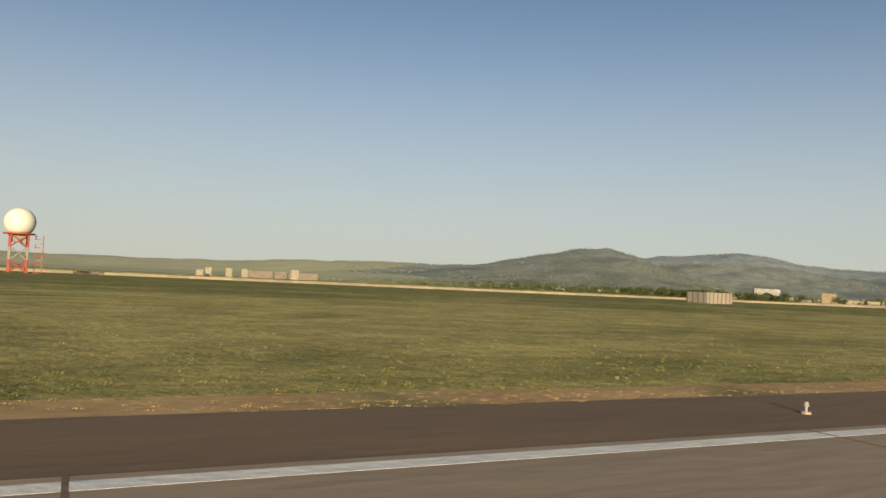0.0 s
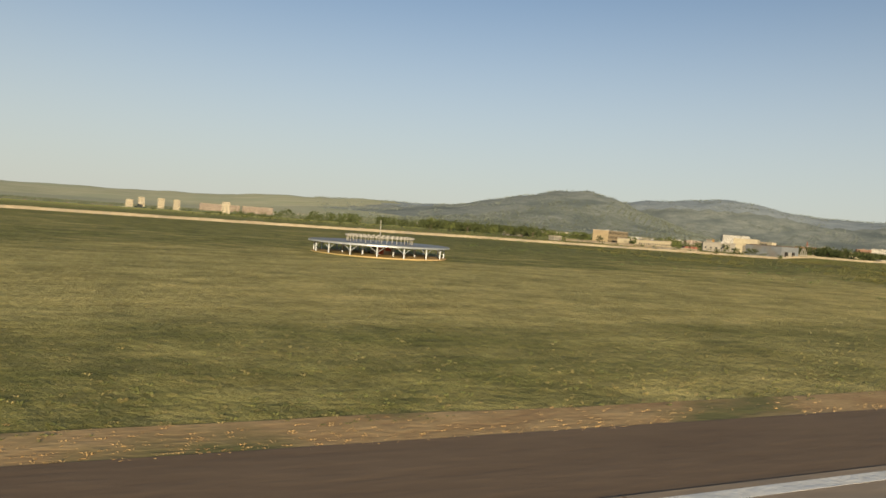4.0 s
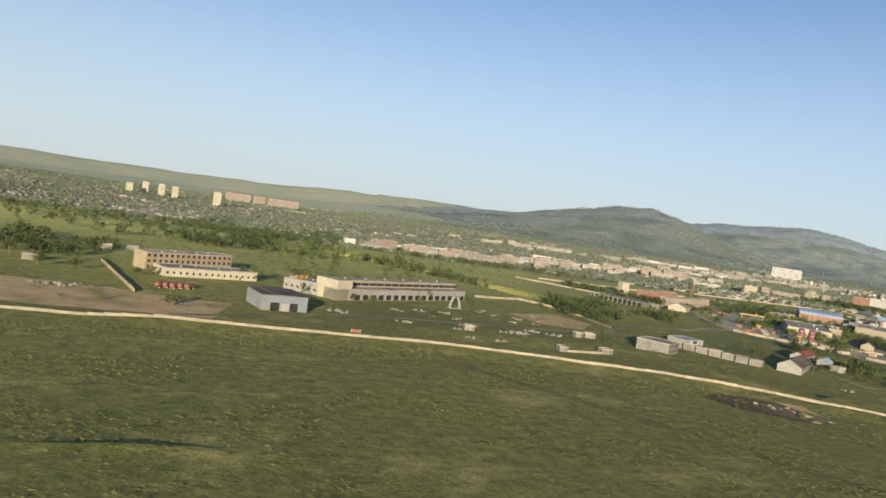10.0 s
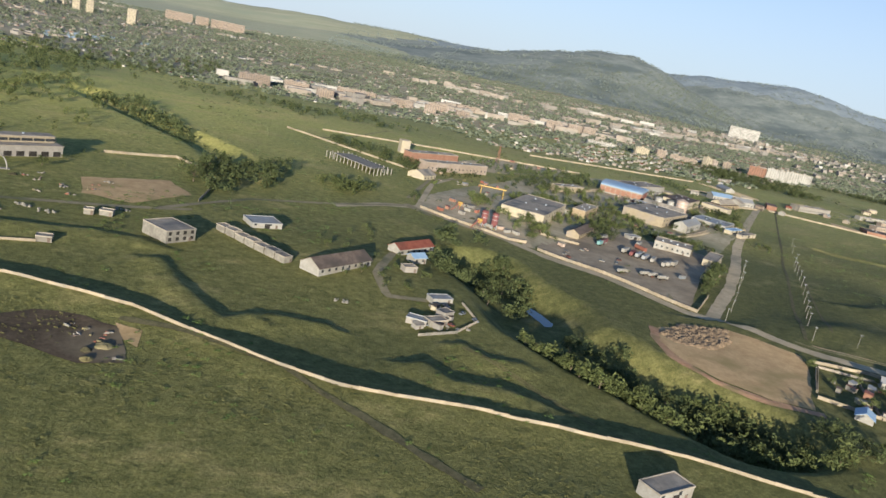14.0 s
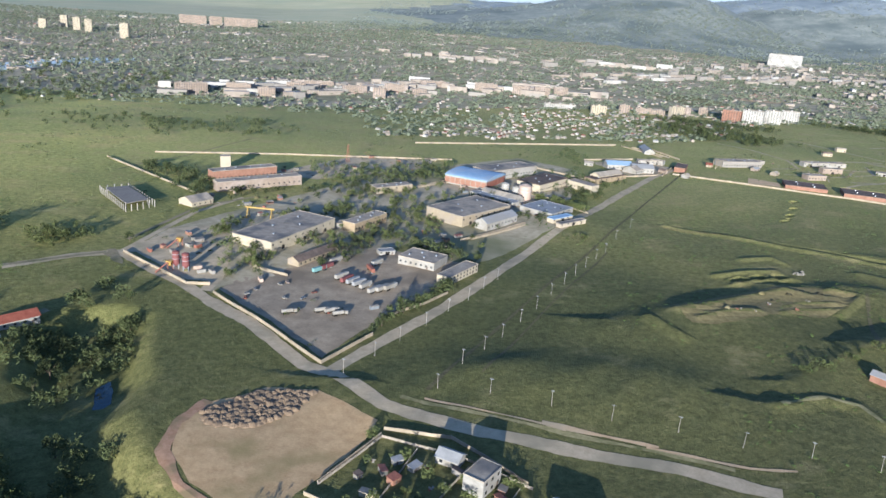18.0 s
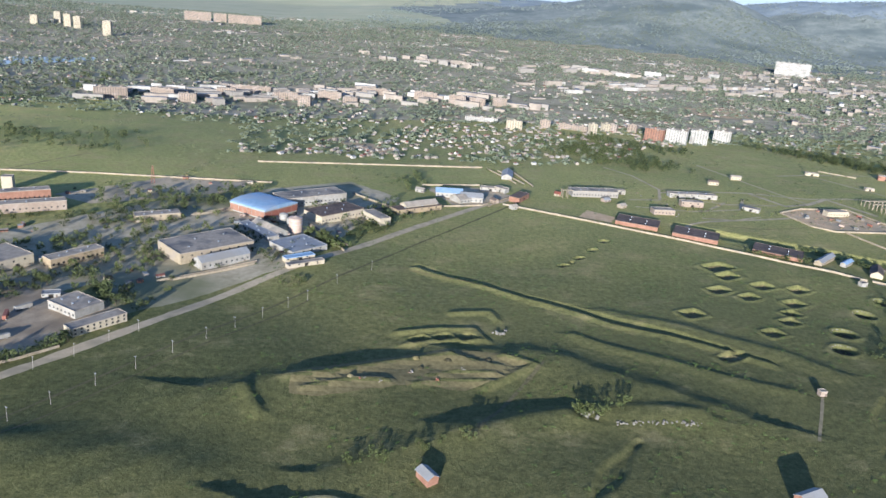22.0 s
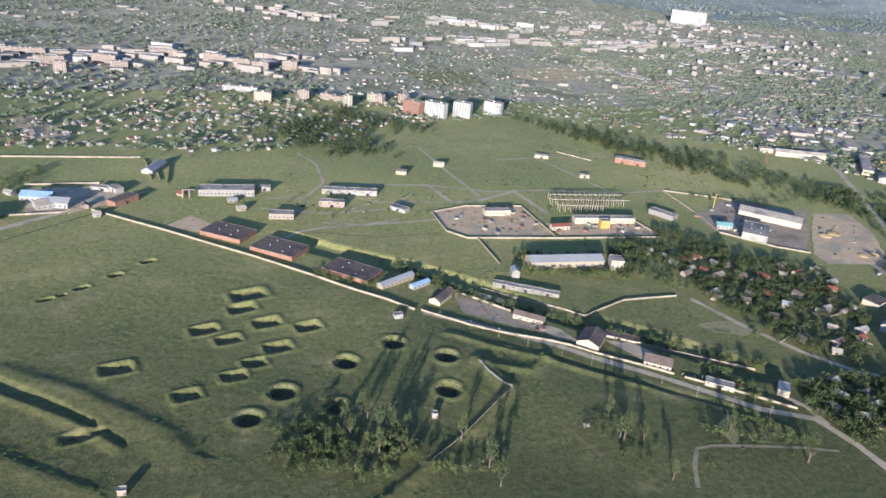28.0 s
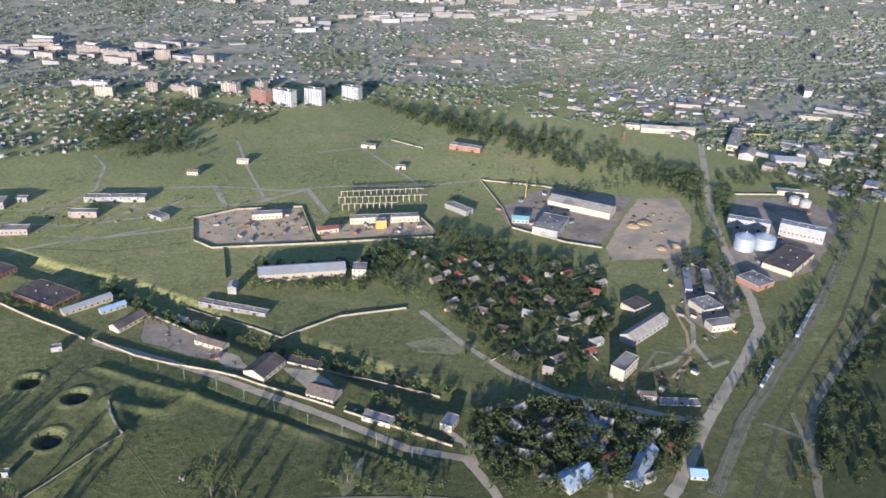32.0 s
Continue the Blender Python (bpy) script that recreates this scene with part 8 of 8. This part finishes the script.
BLOCK_ROWS = [[(1123, 1785), (1309, 1804), (1487, 1891), (1761, 1942), (1970, 1853), (2102, 1790)], [(1865, 2874), (2185, 2723), (2660, 2861), (2860, 2767), (3328, 2984), (3956, 3335)],
              [(2300, 2300), (2811, 2420), (3400, 2560), (3937, 2800)], [(3300, 1900), (3700, 2500), (4200, 3100)]]


def town_houses():
    rnd = random.Random(21)
    cube = np.array([(-1, -1, 0), (1, -1, 0), (1, 1, 0), (-1, 1, 0), (-1, -1, 1), (1, -1, 1), (1, 1, 1), (-1, 1, 1), (-1, 0, 1.45), (1, 0, 1.45)], float)
    flat = cube.copy()
    flat[8:, 2] = 1.0
    faces = ((0, 1, 5, 4), (1, 2, 6, 5), (2, 3, 7, 6), (3, 0, 4, 7), (4, 5, 9, 8), (6, 7, 8, 9), (5, 6, 9), (7, 4, 8))
    walls, roofs = ("town_wall", "concrete", "town_wall", "town_pale"), ("pale_roof", "slab", "red", "brown")
    vs, fs, ms = [], [], []
    made = 0
    while made < 13500:
        x, y = rnd.uniform(-2200, 5800), 1085 + 4300 * rnd.random() ** 1.2
        if made % 30 == 0:
            x, y = rnd.uniform(1500, 2350), rnd.uniform(1085, 1480)
        elif y < 1480 and x < 2560:
            continue
        if made % 3 == 1:
            x, y = rnd.uniform(2900, 4800), rnd.uniform(600, 2600)
        a = street_way(x, y) + rnd.choice((0, 1.571)) + rnd.uniform(-0.06, 0.06)
        if made % 42 == 5:
            x, y, a = on_row(BLOCK_ROWS[(made // 42) % 4], rnd, 65 if (made // 42) % 4 < 3 else 240)
            lx, ly, h, base = rnd.uniform(11, 32), rnd.uniform(6, 7.5), rnd.uniform(8, 17), flat
        else:
            x, y = by_street(x, y, 44, rnd.choice((-10, 10)) + rnd.gauss(0, 2.2))
            if not inside((x, y), TOWN) or street_noise(x, y) < -0.24 - 0.1 * rnd.random() or ground_at(x, y) > 6:
                continue
            q = quarter(x, y)
            if q > 0.22 and rnd.random() < 0.8 or q < -0.33 and rnd.random() < 0.72:
                continue
            if y < 1500 and x < 2560:
                lx, ly, h, base = rnd.uniform(2.4, 4.0), rnd.uniform(2.2, 3.2), rnd.uniform(2.4, 3.6), cube
            elif q < -0.33:
                lx, ly, h, base = rnd.uniform(5, 24), rnd.uniform(4, 10), rnd.uniform(3.5, 8), flat
            elif made % 60 == 0 and y > 1500:
                lx, ly, h, base = rnd.uniform(12, 30), rnd.uniform(5, 7), rnd.uniform(8, 15), flat
            elif made % 30 == 7:
                lx, ly, h, base = rnd.uniform(7, 22), rnd.uniform(4, 10), rnd.uniform(3.5, 6.5), flat
            else:
                lx, ly, h, base = rnd.uniform(2.8, 4.8), rnd.uniform(2.4, 3.6), rnd.uniform(2.4, 3.8), cube
        p = base * np.array([lx, ly, h])
        c, s = math.cos(a), math.sin(a)
        p = np.stack([p[:, 0] * c - p[:, 1] * s + x, p[:, 0] * s + p[:, 1] * c + y, p[:, 2] + ground_at(x, y) - 0.5], -1) * U
        k = len(vs) * 10
        vs.append(p)
        fs += [tuple(k + i for i in f) for f in faces]
        w, r = rnd.choice((0, 0, 1, 1, 2, 2, 3)), 4 + (rnd.choice((0, 1, 1, 1, 2, 3, 3)) if base is cube else rnd.choice((0, 1, 1)))
        ms += [w, w, w, w, r, r, w, w]
        made += 1
    me = bpy.data.meshes.new("town_houses")
    me.from_pydata(np.concatenate(vs).tolist(), [], fs)
    for key in walls + roofs:
        me.materials.append(M[key])
    me.polygons.foreach_set("material_index", np.array(ms, np.int32))
    tagged(new("town_houses", me), "thousands of pale houses and blocks of the distant town", "town", kind="stuff")


def town_trees():
    """Trees in the gardens between the streets, rounder and coarser than those near the meadow."""
    rnd = random.Random(5)
    crowns = [crown_arrays(4, 3, 0.31, 0.9, 80 + k) for k in range(4)]
    tris, made = [], 0
    while made < 60000:
        x, y = rnd.uniform(-2200, 5800), 1085 + 4300 * rnd.random() ** 1.2
        if made % 5 == 1:
            x, y = rnd.uniform(2900, 4800), rnd.uniform(600, 2600)
        if rnd.random() < 0.75:
            x, y = by_street(x, y, 44, 22 + rnd.gauss(0, 5))
        if not inside((x, y), TOWN) or (street_noise(x, y) > 0.4 and rnd.random() < 0.6) or (y < 1500 and x < 2400 and rnd.random() < 0.5):
            continue
        q = quarter(x, y)
        if q < -0.33 and rnd.random() < 0.7 or q < 0.22 and rnd.random() < 0.25:
            continue
        s = rnd.uniform(8, 14) if x < 2700 else rnd.uniform(7, 12.5)
        tris.append((crowns[rnd.randrange(4)] * np.array([s * 1.5, s * 1.5, s * 0.68]) + np.array([x, y, ground_at(x, y) - 1.5])) * U)
        made += 1
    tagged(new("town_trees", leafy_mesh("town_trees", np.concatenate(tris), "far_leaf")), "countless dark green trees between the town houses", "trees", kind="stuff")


def hill_trees():
    """Clumps of wood on the far hillsides."""
    rnd = random.Random(14)
    crowns = [crown_arrays(4, 3, 0.3, 0.9, 90 + k) for k in range(4)]
    tris, tries = [], 0
    while len(tris) < 6000 and tries < 120000:
        tries += 1
        r, az = rnd.uniform(5200, 9000), radians(rnd.uniform(14, 62))
        x, y = 600 + r * math.sin(az), r * math.cos(az)
        z = ground_at(x, y)
        if z < 8 or noise.noise((x / 420, y / 420, 4)) + 0.6 * noise.noise((x / 120, y / 120, 6)) < 0.02:
            continue
        s = rnd.uniform(8, 16)
        tris.append((crowns[rnd.randrange(4)] * np.array([s * 1.7, s * 1.7, s]) + np.array([x, y, z - 2])) * U)
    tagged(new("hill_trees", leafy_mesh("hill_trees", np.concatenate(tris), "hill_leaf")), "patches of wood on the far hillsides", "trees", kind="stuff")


def meadow_bushes():
    rnd = random.Random(9)
    tris = []
    while len(tris) < 1700:
        x, y = rnd.uniform(300, 2700), rnd.uniform(380, 1400)
        if inside((x, y), TOWN) or noise.noise((x / 130, y / 130, 7)) < 0.12 or (1380 < x < 2150 and y < 860):
            continue
        s = rnd.uniform(1.2, 3.6)
        tris.append((TINY[rnd.randrange(4)] * np.array([s * 1.6, s * 1.6, s]) + np.array([x, y, ground_at(x, y) - 0.3])) * U)
    tagged(new("meadow_bushes", leafy_mesh("meadow_bushes", np.concatenate(tris), "leaf")), "low scattered bushes on the meadow", "bushes", kind="stuff")


def weeds():
    rnd = random.Random(31)
    tris = []
    while len(tris) < 7000:
        x, y = rnd.uniform(420, 2300), rnd.uniform(70, 700)
        if len(tris) % 3 == 0:
            x, y = rnd.uniform(700, 2650), rnd.uniform(400, 1050)
        if noise.noise((x / 60, y / 45, 3)) + 0.5 * noise.noise((x / 14, y / 14, 1)) < 0.1 or (1180 < x < 1560 and y > 200):
            continue
        s = rnd.uniform(0.35, 0.8) if x < 1000 else rnd.uniform(0.6, 1.5)
        tris.append((TINY[rnd.randrange(4)] * np.array([s * 2.4, s * 2.4, s]) + np.array([x, y, ground_at(x, y) - 0.25])) * U)
    tagged(new("weeds", leafy_mesh("weeds", np.concatenate(tris), "grass_blade")), "tufts of tall weeds scattered over the grass", "weeds", kind="stuff")


def rough_grass():
    """Rank yellow-green tussocks of the unmown meadow before the wall."""
    rnd = random.Random(77)
    blades = [crown_arrays(4, 3, 0.24, 0.8, 120 + k) for k in range(4)]
    tris = []
    while len(tris) < 9000:
        x, y = rnd.uniform(480, 1260), rnd.uniform(60, 330)
        if y > ground_edge(x) or noise.noise((x / 42, y / 30, 11)) + 0.6 * noise.noise((x / 11, y / 9, 2)) < 0.12:
            continue
        s = rnd.uniform(0.35, 0.95)
        tris.append((blades[rnd.randrange(4)] * np.array([s * 2.4, s * 2.4, s]) + np.array([x, y, ground_at(x, y) - 0.12])) * U)
    tagged(new("rough_grass", leafy_mesh("rough_grass", np.concatenate(tris), "tussock")), "rank yellow-green tussocks of the unmown meadow", "grass", kind="stuff")


def ground_edge(x):
    """The foot of the perimeter wall."""
    return float(np.interp(x, (400, 930, 1030, 1120, 1260), (338, 326, 288, 220, 160)))


def verge_tufts():
    """Dry tufts on the soil verge and longer mixed grass behind it, all catching the low sun."""
    rnd = random.Random(8)
    blades = [crown_arrays(3, 3, 0.3, 0.9, 100 + k) for k in range(4)]
    for name, mat, label, count, y0, reach, lo, hi in (("verge_tufts", "straw_orange", "dry orange tufts along the edge of the tarmac", 11000, 21.7, 1.5, 0.045, 0.11),
                                                       ("grass_tufts", "straw", "pale straw tufts in the airfield grass", 8000, 25.0, 12.0, 0.06, 0.14),
                                                       ("green_tufts", "tuft_green", "fresh green tufts in the airfield grass", 9000, 24.0, 8.0, 0.06, 0.15)):
        tris = []
        while len(tris) < count:
            x, y = rnd.uniform(-60, 470), y0 + abs(rnd.gauss(0, reach))
            if noise.noise((x / 9, y / 4, y0)) < -0.15:
                continue
            s = rnd.uniform(lo, hi)
            tris.append((blades[rnd.randrange(4)] * np.array([s * 2.6, s * 1.6, s]) + np.array([x, y, ground_at(x, y) - 0.02])) * U)
        tagged(new(name, leafy_mesh(name, np.concatenate(tris), mat)), label, "grass", kind="stuff")


verge_tufts()
rough_grass()
weeds()
town_houses()
town_trees()
meadow_bushes()
hill_trees()
